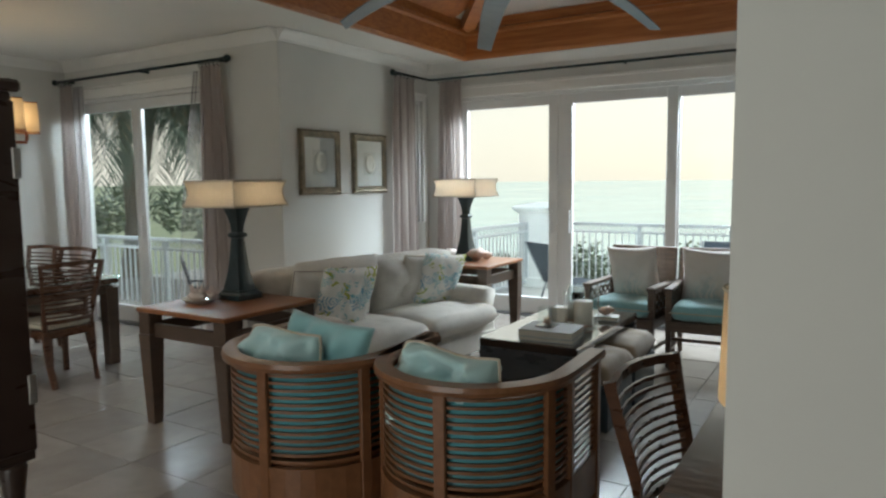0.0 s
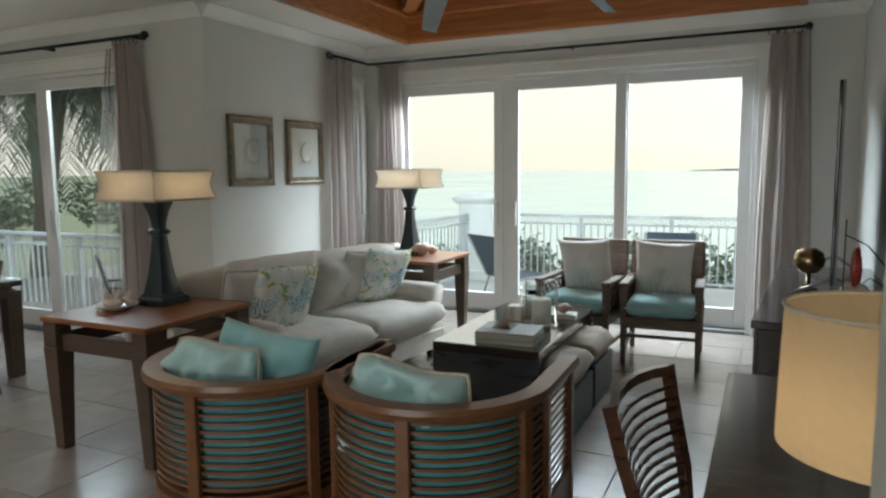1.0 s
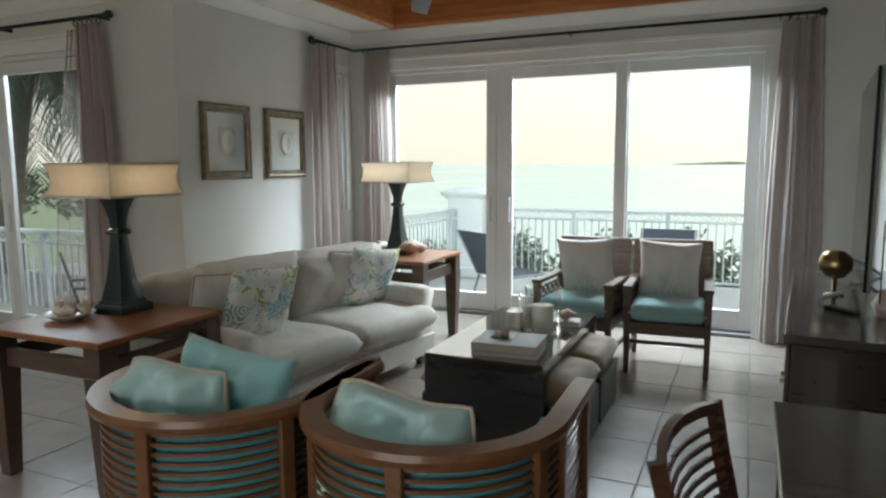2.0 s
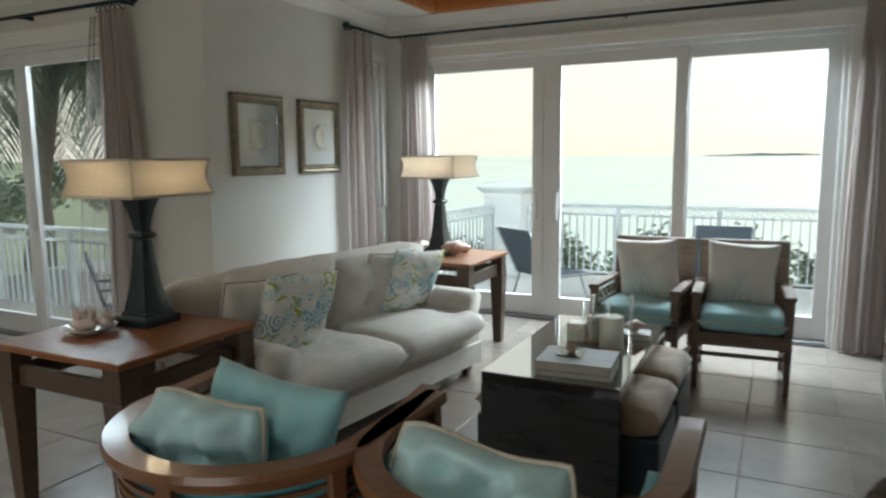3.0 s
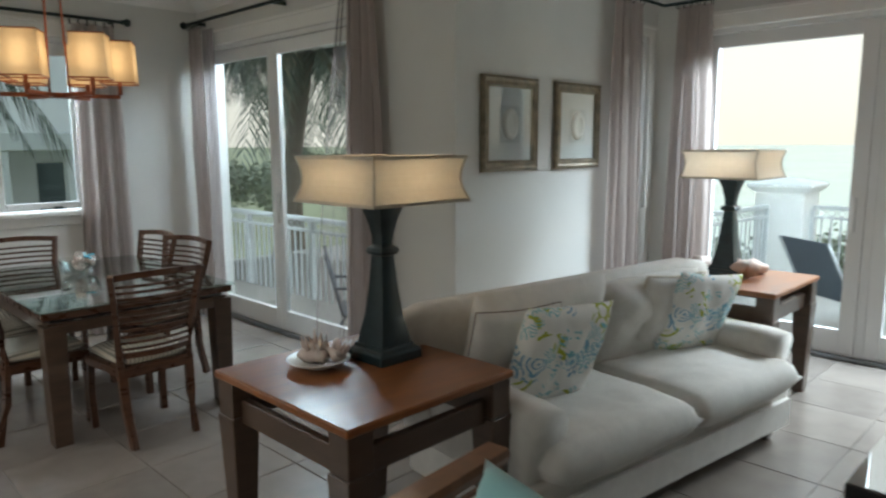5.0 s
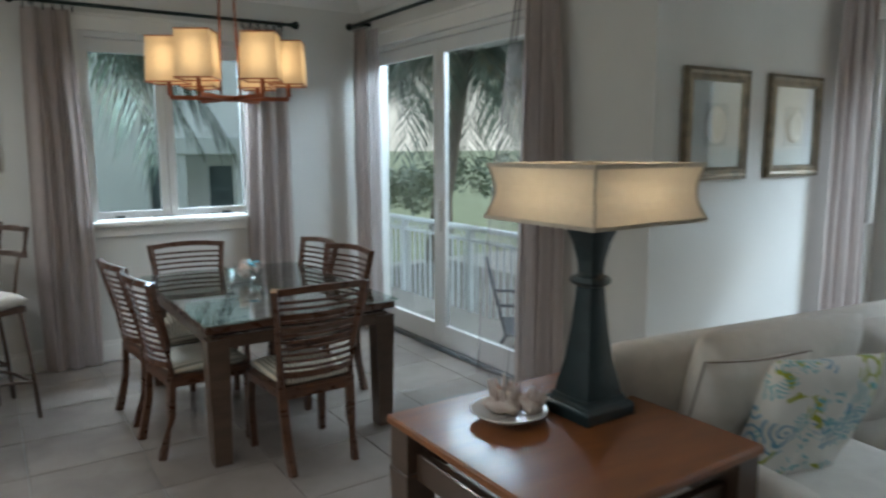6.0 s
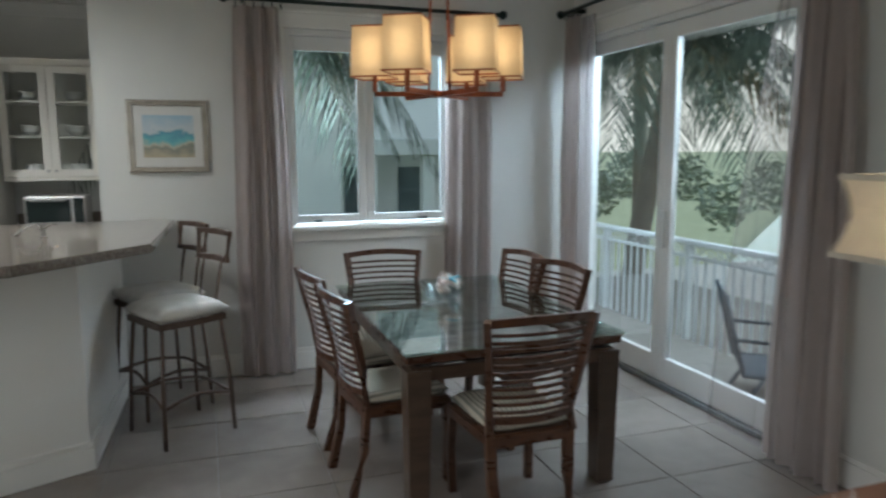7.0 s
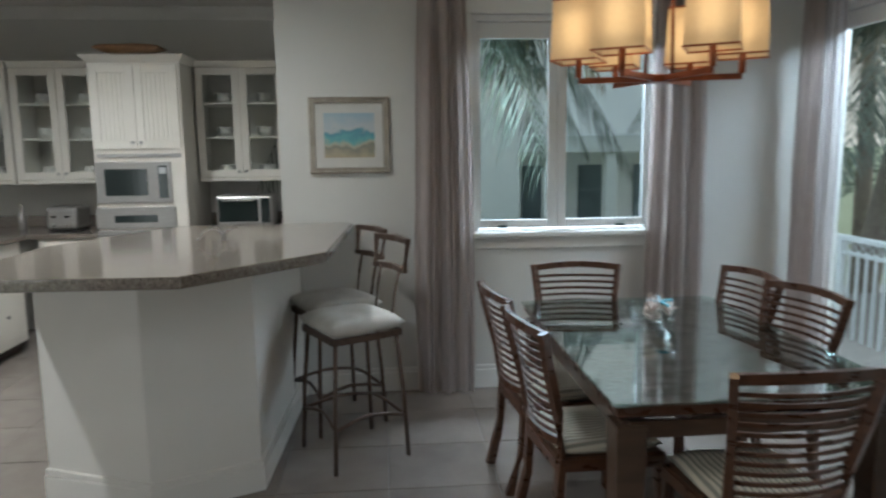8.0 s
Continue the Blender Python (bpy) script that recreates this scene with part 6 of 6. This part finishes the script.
def glass_cupboard(y0, y1, label):
    root = thing("glass_cupboard", pose(0, 0, 0), label, "wall cupboard", "kitchen wall cupboards")
    z0, z1, xf = 1.39, 2.32, -11.05
    for a, b in ((y0, y0 + 0.018), (y1 - 0.018, y1)):
        part("side", bx(BACK, a, z0, xf - 0.001, b, z1, 0.001), CABINET, root)
    part("floor_panel", bx(BACK, y0 + 0.018, z0, xf - 0.001, y1 - 0.018, z0 + 0.02), CABINET, root)
    part("top_panel", bx(BACK, y0 + 0.018, z1 - 0.02, xf - 0.001, y1 - 0.018, z1), CABINET, root)
    part("back_panel", bx(BACK, y0 + 0.018, z0 + 0.02, BACK + 0.01, y1 - 0.018, z1 - 0.02), CABINET, root)
    for z in (1.722, 2.013):
        part("shelf", bx(BACK + 0.01, y0 + 0.018, z, xf - 0.02, y1 - 0.018, z + 0.018), CABINET, root)
    ym = (y0 + y1) / 2
    shaker_door(root, xf, y0 + 0.003, ym - 0.002, z0 + 0.003, z1 - 0.003, True, ym - 0.03, z0 + 0.05)
    shaker_door(root, xf, ym + 0.002, y1 - 0.003, z0 + 0.003, z1 - 0.003, True, ym + 0.03, z0 + 0.05)
    part("cornice", square_loft([((xf - BACK) / 2 + 0.01, (y1 - y0) / 2, 0), ((xf - BACK) / 2 + 0.02, (y1 - y0) / 2, 0.01), ((xf - BACK) / 2 + 0.045, (y1 - y0) / 2, 0.045), ((xf - BACK) / 2 + 0.045, (y1 - y0) / 2, 0.055)]), CABINET, root).location = ((xf + BACK) / 2, ym, z1 + 0.001)
    part("light_rail", bx(xf - 0.03, y0, z0 - 0.035, xf + 0.01, y1, z0 - 0.001, 0.004), CABINET, root)
    for dy, z in ((-0.18, 2.0315), (0.18, 2.0315), (-0.18, 1.7405), (0.17, 1.7405), (-0.17, 1.411), (0.18, 1.411)):
        bwl = thing("china_bowl", pose(-11.23, ym + dy, z + 0.0005), "white china bowl on a cupboard shelf", "bowl", "china in the cupboards")
        part("bowl", lathe([(0.03, 0), (0.06, 0.02), (0.075, 0.06), (0.07, 0.06), (0.05, 0.02), (0, 0.012)], 18), CERAMIC, bwl, smooth=True)
        part("bowl_above", lathe([(0.03, 0.03), (0.06, 0.05), (0.075, 0.085), (0.07, 0.085), (0.05, 0.05), (0, 0.04)], 18), CERAMIC, bwl, smooth=True)
    return root


glass_cupboard(2.66, 3.40, "white wall cupboard with glazed doors and stacked china")
glass_cupboard(1.15, 1.90, "white wall cupboard with glazed doors and china, beside the ovens")
glass_cupboard(0.38, 1.13, "white wall cupboard with glazed doors in the kitchen corner")

tow = thing("oven_tower", pose(0, 0, 0), "tall white oven cupboard with beaded doors", "kitchen cupboard")
Y0, Y1, XF = 1.925, 2.64, -10.69
part("body", bx(BACK, Y0, 0.0, XF - 0.002, Y1, 2.32, 0.002), CABINET, tow)
part("cornice", square_loft([(0.37, 0.36, 0), (0.385, 0.375, 0.02), (0.41, 0.4, 0.05), (0.41, 0.4, 0.06)]), CABINET, tow).location = ((BACK + XF) / 2, (Y0 + Y1) / 2, 2.321)
shaker_door(tow, XF, Y0 + 0.02, (Y0 + Y1) / 2 - 0.002, 1.64, 2.3, False, (Y0 + Y1) / 2 - 0.03, 1.69, True)
shaker_door(tow, XF, (Y0 + Y1) / 2 + 0.002, Y1 - 0.02, 1.64, 2.3, False, (Y0 + Y1) / 2 + 0.03, 1.69, True)
part("vent_strip", bx(XF, Y0 + 0.03, 1.57, XF + 0.012, Y1 - 0.03, 1.60, 0.003), STEEL, tow)
mw = thing("microwave", pose(XF, 2.23, 1.205), "built-in steel microwave with a dark window", "microwave")
part("front", bx(0.0, -0.295, 0, 0.02, 0.295, 0.33, 0.004), STEEL, mw)
part("window", bx(0.0205, -0.225, 0.06, 0.024, 0.11, 0.275, 0.002), OVENGLASS, mw)
part("keypad", bx(0.0205, 0.195, 0.035, 0.024, 0.27, 0.30, 0.002), OVENGLASS, mw)
part("display", bx(0.0245, 0.205, 0.235, 0.0255, 0.26, 0.285), MATLIGHT, mw)
ov = thing("wall_oven", pose(XF, 2.23, 0.40), "built-in steel wall oven with a dark window and bar handle", "oven")
part("control_panel", bx(0, -0.315, 0.60, 0.022, 0.315, 0.77, 0.004), STEEL, ov)
part("display", bx(0.0225, -0.17, 0.645, 0.025, 0.17, 0.705, 0.001), OVENGLASS, ov)
part("door", bx(0, -0.315, 0.0, 0.024, 0.315, 0.58, 0.004), STEEL, ov)
part("window", bx(0.0245, -0.175, 0.16, 0.027, 0.175, 0.41, 0.002), OVENGLASS, ov)
part("handle", tube([(0.024, -0.30, 0.55), (0.06, -0.29, 0.55), (0.06, 0.29, 0.55), (0.024, 0.30, 0.55)], 0.01, 8), STEEL, ov, smooth=True)
tray_w = tagged(finish("wicker_tray", pad(0.22, 0.52, 0.07, 3, 2, 16, 0.004, 1.0), WICKER, True), "oval brown wicker tray on top of the oven cupboard", "tray")
tray_w.matrix_basis = pose(-10.66, 2.28, 2.42)

for y0, y1 in ((2.65, 3.59), (1.40, 1.915)):
    bc = thing("base_cupboard", pose(0, 0, 0), "white base cupboard with a drawer", "kitchen cupboard", "kitchen base cupboards")
    part("body", bx(BACK, y0, 0.09, -10.762, y1, 0.915, 0.002), CABINET, bc)
    part("toe_kick", bx(BACK, y0, 0, -10.82, y1, 0.09), ESPRESSO, bc)
    shaker_door(bc, -10.76, y0 + 0.01, (y0 + y1) / 2 - 0.002, 0.1, 0.71, False, (y0 + y1) / 2 - 0.04, 0.62)
    shaker_door(bc, -10.76, (y0 + y1) / 2 + 0.002, y1 - 0.01, 0.1, 0.71, False, (y0 + y1) / 2 + 0.04, 0.62)
    shaker_door(bc, -10.76, y0 + 0.01, y1 - 0.01, 0.72, 0.91, False, (y0 + y1) / 2, 0.82)
for y0, y1 in ((2.65, 3.595), (0.72, 1.915)):
    wt = tagged(finish("back_worktop", bx(BACK, y0, 0.917, -10.72, y1, 0.955, 0.006), GRANITE), "polished brown granite worktop against the wall", "worktop")
    us = tagged(finish("upstand", bx(BACK, y0, 0.9555, BACK + 0.02, y1, 1.055, 0.002), GRANITE), "low granite upstand behind the worktop", "upstand")
for i in range(3):
    x0 = -10.68 + i * 0.62
    bc = thing("base_cupboard", pose(0, 0, 0), "white base cupboard with a drawer, along the side run", "kitchen cupboard", "kitchen base cupboards")
    part("body", bx(x0, 0.72, 0.09, x0 + 0.61, 1.28, 0.915, 0.002), CABINET, bc)
    part("toe_kick", bx(x0, 0.72, 0, x0 + 0.61, 1.22, 0.09), ESPRESSO, bc)
    for z0, z1 in ((0.1, 0.6), (0.72, 0.91)):
        d = part("door" if z0 < 0.5 else "drawer", bx(x0 + 0.01, 1.281, z0, x0 + 0.6, 1.298, z1, 0.003), CABINET, bc)
        part("panel", bx(x0 + 0.07, 1.299, z0 + 0.05, x0 + 0.54, 1.304, z1 - 0.05, 0.002), CABINET, d)
        kb = part("knob", lathe([(0.006, 0), (0.006, 0.012), (0.014, 0.016), (0.012, 0.026), (0, 0.028)], 12), STEEL, d, smooth=True)
        kb.matrix_basis = pose(x0 + 0.3, 1.299, (z0 + z1) / 2, -90, 0, 0)
wt = tagged(finish("side_worktop", bx(-10.715, 0.72, 0.917, -8.76, 1.33, 0.955, 0.006), GRANITE), "polished brown granite worktop of the side run", "worktop")

to = thing("toaster_oven", pose(-11.05, 3.05, 0.9555) @ Matrix.Scale(1.18, 4), "steel toaster oven with a dark glass door", "toaster oven")
part("body", bx(-0.14, -0.2, 0.015, 0.14, 0.2, 0.24, 0.02, seg=2), STEEL, to)
part("glass_door", bx(0.141, -0.18, 0.05, 0.15, 0.1, 0.21, 0.004), OVENGLASS, to)
part("handle", tube([(0.15, -0.15, 0.205), (0.175, -0.15, 0.205), (0.175, 0.07, 0.205), (0.15, 0.07, 0.205)], 0.006, 8), CHROME, to, smooth=True)
part("control_strip", bx(0.141, 0.12, 0.04, 0.148, 0.185, 0.22, 0.003), OVENGLASS, to)
for sx in (-1, 1):
    for sy in (-1, 1):
        part("foot", lathe([(0.012, 0), (0.012, 0.016)], 10, sx * 0.11, sy * 0.16), SCREEN, to)
tst = thing("toaster", pose(-11.05, 1.53, 0.9555) @ Matrix.Scale(1.1, 4), "rounded steel four-slice toaster", "toaster")
part("body", bx(-0.13, -0.12, 0.012, 0.13, 0.12, 0.19, 0.035, seg=3), STEEL, tst)
for y in (-0.05, 0.05):
    part("slot", bx(-0.1, y - 0.016, 0.1905, 0.1, y + 0.016, 0.1925), SCREEN, tst)
    part("lever", bx(0.131, y - 0.02, 0.11, 0.155, y + 0.02, 0.125, 0.004), SCREEN, tst)
    part("dial", lathe([(0.016, 0), (0.014, 0.012), (0, 0.013)], 14), CHROME, tst).matrix_basis = pose(0.131, y, 0.05, 0, 90, 0)
part("base", bx(-0.12, -0.11, 0, 0.12, 0.11, 0.0115), SCREEN, tst)
kn = tagged(finish("bottle", lathe([(0.03, 0), (0.032, 0.01), (0.032, 0.13), (0.014, 0.17), (0.013, 0.22), (0, 0.222)], 16), STEEL, True), "steel flask on the worktop", "flask")
kn.location = (-11.1, 1.12, 0.9555)

# ---- terrace furniture ----
def lounger(m, label, up=50, reach=1.0):
    root = thing("sun_lounger", m, label, "sun lounger", "terrace loungers")
    part("seat_sling", bx(-0.3, -0.45, 0.33, 0.3, reach, 0.345, 0.005), SLING, root)
    own = bx(-0.3, -0.64, 0.0, 0.3, 0, 0.015, 0.005)
    own.transform(pose(0, -0.45, 0.335, -up, 0, 0))
    part("back_sling", own, SLING, root)
    for s in (-1, 1):
        part("side_rail", tube([(s * 0.32, reach, 0.34), (s * 0.32, -0.45, 0.34), (s * 0.32, -0.45 - 0.64 * math.cos(radians(up)), 0.335 + 0.64 * math.sin(radians(up)))], 0.015, 8), ALU, root, smooth=True)
        for y in (reach - 0.2, -0.4):
            part("leg", tube([(s * 0.32, y, 0.34), (s * 0.33, y + (0.12 if y > -0.3 else -0.12), 0)], 0.014, 8), ALU, root, smooth=True)
    return root


lounger(pose(-4.85, 11.5, -0.2, 0, 0, -34), "slate sling terrace chair with a raised back", 62, 0.2)
lounger(pose(-3.08, 11.2, -0.2, 0, 0, 180), "slate sling sun lounger with a raised back near the railing", 64)
tch = thing("terrace_table", pose(-4.0, 11.9, -0.2), "small white metal terrace side table", "side table")
part("top", bx(-0.22, -0.22, 0.43, 0.22, 0.22, 0.45, 0.004), RAILWHITE, tch)
for sx in (-1, 1):
    for sy in (-1, 1):
        part("leg", bx(sx * 0.2 - 0.012, sy * 0.2 - 0.012, 0, sx * 0.2 + 0.012, sy * 0.2 + 0.012, 0.43), RAILWHITE, tch)
wch = thing("terrace_chair", pose(-7.72, 7.68, -0.2, 0, 0, -35), "dark sling terrace chair by the white railing", "chair")
part("seat_sling", bx(-0.24, -0.22, 0.40, 0.24, 0.24, 0.415, 0.004), SLING, wch)
own = bx(-0.24, 0, 0, 0.24, 0.012, 0.5, 0.004)
own.transform(pose(0, -0.22, 0.41, 14, 0, 0))
part("back_sling", own, SLING, wch)
for s in (-1, 1):
    part("frame", tube([(s * 0.26, 0.28, 0), (s * 0.26, 0.22, 0.4), (s * 0.26, -0.22, 0.41), (s * 0.26, -0.35, 0.92)], 0.014, 8), SLING, wch, smooth=True)
    part("back_leg", tube([(s * 0.26, -0.34, 0), (s * 0.26, -0.1, 0.41)], 0.014, 8), SLING, wch, smooth=True)
    part("arm", tube([(s * 0.27, 0.24, 0.41), (s * 0.28, 0.2, 0.62), (s * 0.27, -0.27, 0.64)], 0.013, 8), SLING, wch, smooth=True)


# ---- garden ----
def palm(m, height, lean_x, lean_y, fronds, size, seed, label, droop=1.0):
    rnd = random.Random(seed)
    root = thing("palm_tree", m, label, "palm tree", "palms")
    pts = [Vector((lean_x * (i / 9) ** 1.6, lean_y * (i / 9) ** 1.6, height * i / 9)) for i in range(10)]
    own = bmesh.new()
    rows = []
    for i, p in enumerate(pts):
        r = 0.19 - 0.07 * i / 9 + (0.08 if i == 0 else 0)
        rows.append([own.verts.new(p + Vector((r * math.cos(t), r * math.sin(t), 0))) for t in [math.tau * j / 12 for j in range(12)]])
    for r0, r1 in zip(rows, rows[1:]):
        for j in range(12):
            own.faces.new((r0[j], r0[(j + 1) % 12], r1[(j + 1) % 12], r1[j]))
    part("trunk", own, BARK, root, "ringed grey-brown palm trunk", smooth=True)
    top = pts[-1]
    for f in range(fronds):
        az = math.tau * f / fronds * 2.4 + rnd.uniform(-0.3, 0.3)
        el = rnd.uniform(-0.25, 1.2)
        L = size * rnd.uniform(0.8, 1.15)
        verts, faces = [], []
        spine = []
        for i in range(15):
            u = i / 14
            drop = droop * (0.25 + 0.45 * math.cos(el) ** 2) * L * u ** 2.1
            rr = L * u * math.cos(el) * (1 - 0.12 * u)
            spine.append(top + Vector((rr * math.cos(az), rr * math.sin(az), L * u * math.sin(el) * (1 - 0.35 * u) - drop)))
        n = 46
        for i in range(2, n):
            u = i / n
            k = u * 14
            a = min(13, int(k))
            p = spine[a].lerp(spine[a + 1], k - a)
            d = (spine[a + 1] - spine[a]).normalized()
            side = d.cross(Vector((0, 0, 1)))
            side = side.normalized() if side.length > 1e-4 else Vector((1, 0, 0))
            ll = L * 0.3 * math.sin(math.pi * (0.1 + 0.87 * u)) ** 0.8 * rnd.uniform(0.85, 1.1)
            for s in (-1, 1):
                if rnd.random() < 0.06:
                    continue
                tip = p + side * s * ll * 0.6 + d * ll * 0.45 + Vector((0, 0, -ll * (0.45 + 0.35 * rnd.random()) * droop))
                mid = p.lerp(tip, 0.5) + Vector((0, 0, ll * 0.1))
                wv = d * 0.016 * size / 2
                b = len(verts)
                verts += [p - wv * 0.6, p + wv * 0.6, mid + wv, mid - wv, tip]
                faces += [(b, b + 1, b + 2, b + 3), (b + 3, b + 2, b + 4)]
        for i in range(14):
            b = len(verts)
            w2 = Vector((0, 0, 0.018 * (1 - i / 16)))
            verts += [spine[i] - w2, spine[i + 1] - w2, spine[i + 1] + w2, spine[i] + w2]
            faces.append((b, b + 1, b + 2, b + 3))
        me = bpy.data.meshes.new("frond")
        me.from_pydata([tuple(v) for v in verts], [], faces)
        me.materials.append(DRYFROND if rnd.random() < 0.12 else FROND)
        o = new("frond", me)
        o.parent = root
    return root


palm(pose(-12.6, 9.6, -3.6), 6.6, 0.9, 0.3, 20, 2.6, 5, "coconut palm with drooping fronds beyond the terrace", 1.15)
palm(pose(-9.9, 12.4, -3.6), 7.4, -0.3, -0.6, 20, 2.7, 9, "coconut palm with ragged fronds past the railing", 1.15)
palm(pose(-12.8, 3.2, -3.6), 6.8, 0.6, 1.5, 28, 2.3, 14, "coconut palm hanging over the dining room window", 1.2)
palm(pose(-17.5, 13.5, -3.7), 7.6, 0.6, -0.6, 18, 2.8, 22, "coconut palm farther off in the garden", 1.1)
palm(pose(-19.0, 11.8, -3.7), 7.7, 0.2, -0.3, 18, 2.6, 27, "tall coconut palm beside the house", 1.1)


def leaf_mass(name, centres, count, leaf, seed, label, mat):
    """Many small leaves in uneven clumps; one object that nobody could count."""
    rnd = random.Random(seed)
    verts, faces = [], []
    for cx_, cy_, cz_, rx, ry, rz in centres:
        for i in range(count):
            while True:
                q = Vector((rnd.uniform(-1, 1), rnd.uniform(-1, 1), rnd.uniform(-1, 1)))
                if 0.3 < q.length < 1:
                    break
            bump_r = 1 + 0.35 * noise.noise((q.x * 2.2 + cx_, q.y * 2.2 + cy_, q.z * 2.2))
            p = Vector((cx_ + q.x * rx * bump_r, cy_ + q.y * ry * bump_r, cz_ + q.z * rz * bump_r))
            a = Vector((rnd.uniform(-1, 1), rnd.uniform(-1, 1), rnd.uniform(-0.6, 0.6))).normalized() * leaf * rnd.uniform(0.7, 1.3)
            b = a.cross(Vector((rnd.uniform(-1, 1), rnd.uniform(-1, 1), rnd.uniform(-1, 1)))).normalized() * leaf * 0.45
            k = len(verts)
            verts += [p - a, p + b, p + a, p - b]
            faces.append((k, k + 1, k + 2, k + 3))
    me = bpy.data.meshes.new(name)
    me.from_pydata([tuple(v) for v in verts], [], faces)
    me.materials.append(mat)
    return tagged(new(name, me), label, name.replace("_", " "), kind="stuff")


rnd = random.Random(4)
leaf_mass("sea_grape_hedge", [(-7.5 + i * 0.62 + rnd.uniform(-0.2, 0.2), 14.7 + rnd.uniform(-0.5, 0.6), -0.6 + rnd.uniform(-0.25, 0.35) + (0.25 if 9 < i < 14 else 0), 0.6, 0.55, 0.75) for i in range(17)], 1000, 0.065, 3, "dense sea grape hedge below the terrace railing", BUSH)
leaf_mass("garden_shrubs", [(-16 + i * 0.8 + rnd.uniform(-0.3, 0.3), 9.6 + rnd.uniform(-0.3, 2.5), -2.1 + rnd.uniform(-0.6, 0.8), 0.8, 0.8, 0.9) for i in range(13)], 300, 0.09, 6, "green and yellowing shrubs below the terrace", SHRUB)
leaf_mass("distant_trees", [(-86 + i * 3.6 + rnd.uniform(-1, 1), 44 + rnd.uniform(-5, 9), -1.8 + rnd.uniform(-1, 1.2), 2.6, 2.2, 2.3) for i in range(11)], 380, 0.4, 8, "distant belt of green trees", BUSH)

GREYPANE = material("grey_blue_pane", (0.13, 0.165, 0.175), (0.1, 0.13, 0.14), 0.12, scale=2, bump=0.0)
hs = thing("neighbour_house", pose(-20.0, 6.0, -3.7), "white stucco house with a slate roof and a veranda", "house")
part("wall", bx(-5, -7.0, 0, 0, 1.2, 9.0, 0.02), STUCCO, hs)
part("wing", bx(-5, 1.2, 0, -1.6, 6.5, 8.6, 0.02), STUCCO, hs)
part("eave", bx(-5.3, -7.3, 8.9, 0.4, 1.5, 9.1, 0.03), TRIM, hs)
rf = part("roof", square_loft([(3.1, 4.6, 0), (0.4, 1.6, 2.0)]), ROOFTILE, hs)
rf.location = (-2.5, -2.9, 9.1)
for y in (1.9, 3.3, 4.7):
    part("column", bx(-0.35, y - 0.14, 0, -0.07, y + 0.14, 5.2, 0.02), STUCCO, hs)
    part("window_opening", bx(-1.598, y - 0.35, 3.2, -1.57, y + 0.35, 4.9, 0.01), GREYPANE, hs)
part("veranda_beam", bx(-1.6, 1.2, 5.2, 0.0, 6.5, 5.6, 0.02), STUCCO, hs)
part("veranda_floor", bx(-1.6, 1.2, 2.9, 0.0, 6.5, 3.1, 0.02), STUCCO, hs)


# ---- floor tiles ----
random.seed(12)
tile_meshes = []
for k in range(4):
    own = bx(-0.2425, -0.2625, -0.02, 0.2425, 0.2625, 0.0, 0.002)
    for v in own.verts:
        v.co.x += random.uniform(-0.0015, 0.0015)
        v.co.y += random.uniform(-0.0015, 0.0015)
    me = bpy.data.meshes.new("tile")
    own.to_mesh(me)
    own.free()
    me.materials.append(TILE)
    tile_meshes.append(me)
floor_ob = bpy.data.objects["floor"]
rest = bmesh.new()
count = 0
for i in range(-24, 8):
    for j in range(-20, 6):
        x, y = -2.375 + 0.49 * i, 7.695 + 0.53 * j
        if x < -11.6 or x > 0.25 or y < 0.35 or y > 9.52:
            continue
        if x < -6.4 and y > 7.0 and not (y < 7.2):
            continue
        near = -9.4 < x < -1.2 and 4.0 < y and count < 300
        dz = random.uniform(-0.0008, 0.0008)
        if near:
            o = new("tile", tile_meshes[(i * 7 + j * 3) % 4])
            o.parent = floor_ob
            o.location = (x, y, dz)
            o.rotation_euler = (random.uniform(-0.002, 0.002), random.uniform(-0.002, 0.002), math.pi * ((i + j) % 2))
            count += 1
        else:
            bx(x - 0.2425, y - 0.2625, -0.02, x + 0.2425, y + 0.2625, dz, bm=rest)
tagged(finish("floor_tiles", rest, TILE, False, floor_ob), kind="stuff")
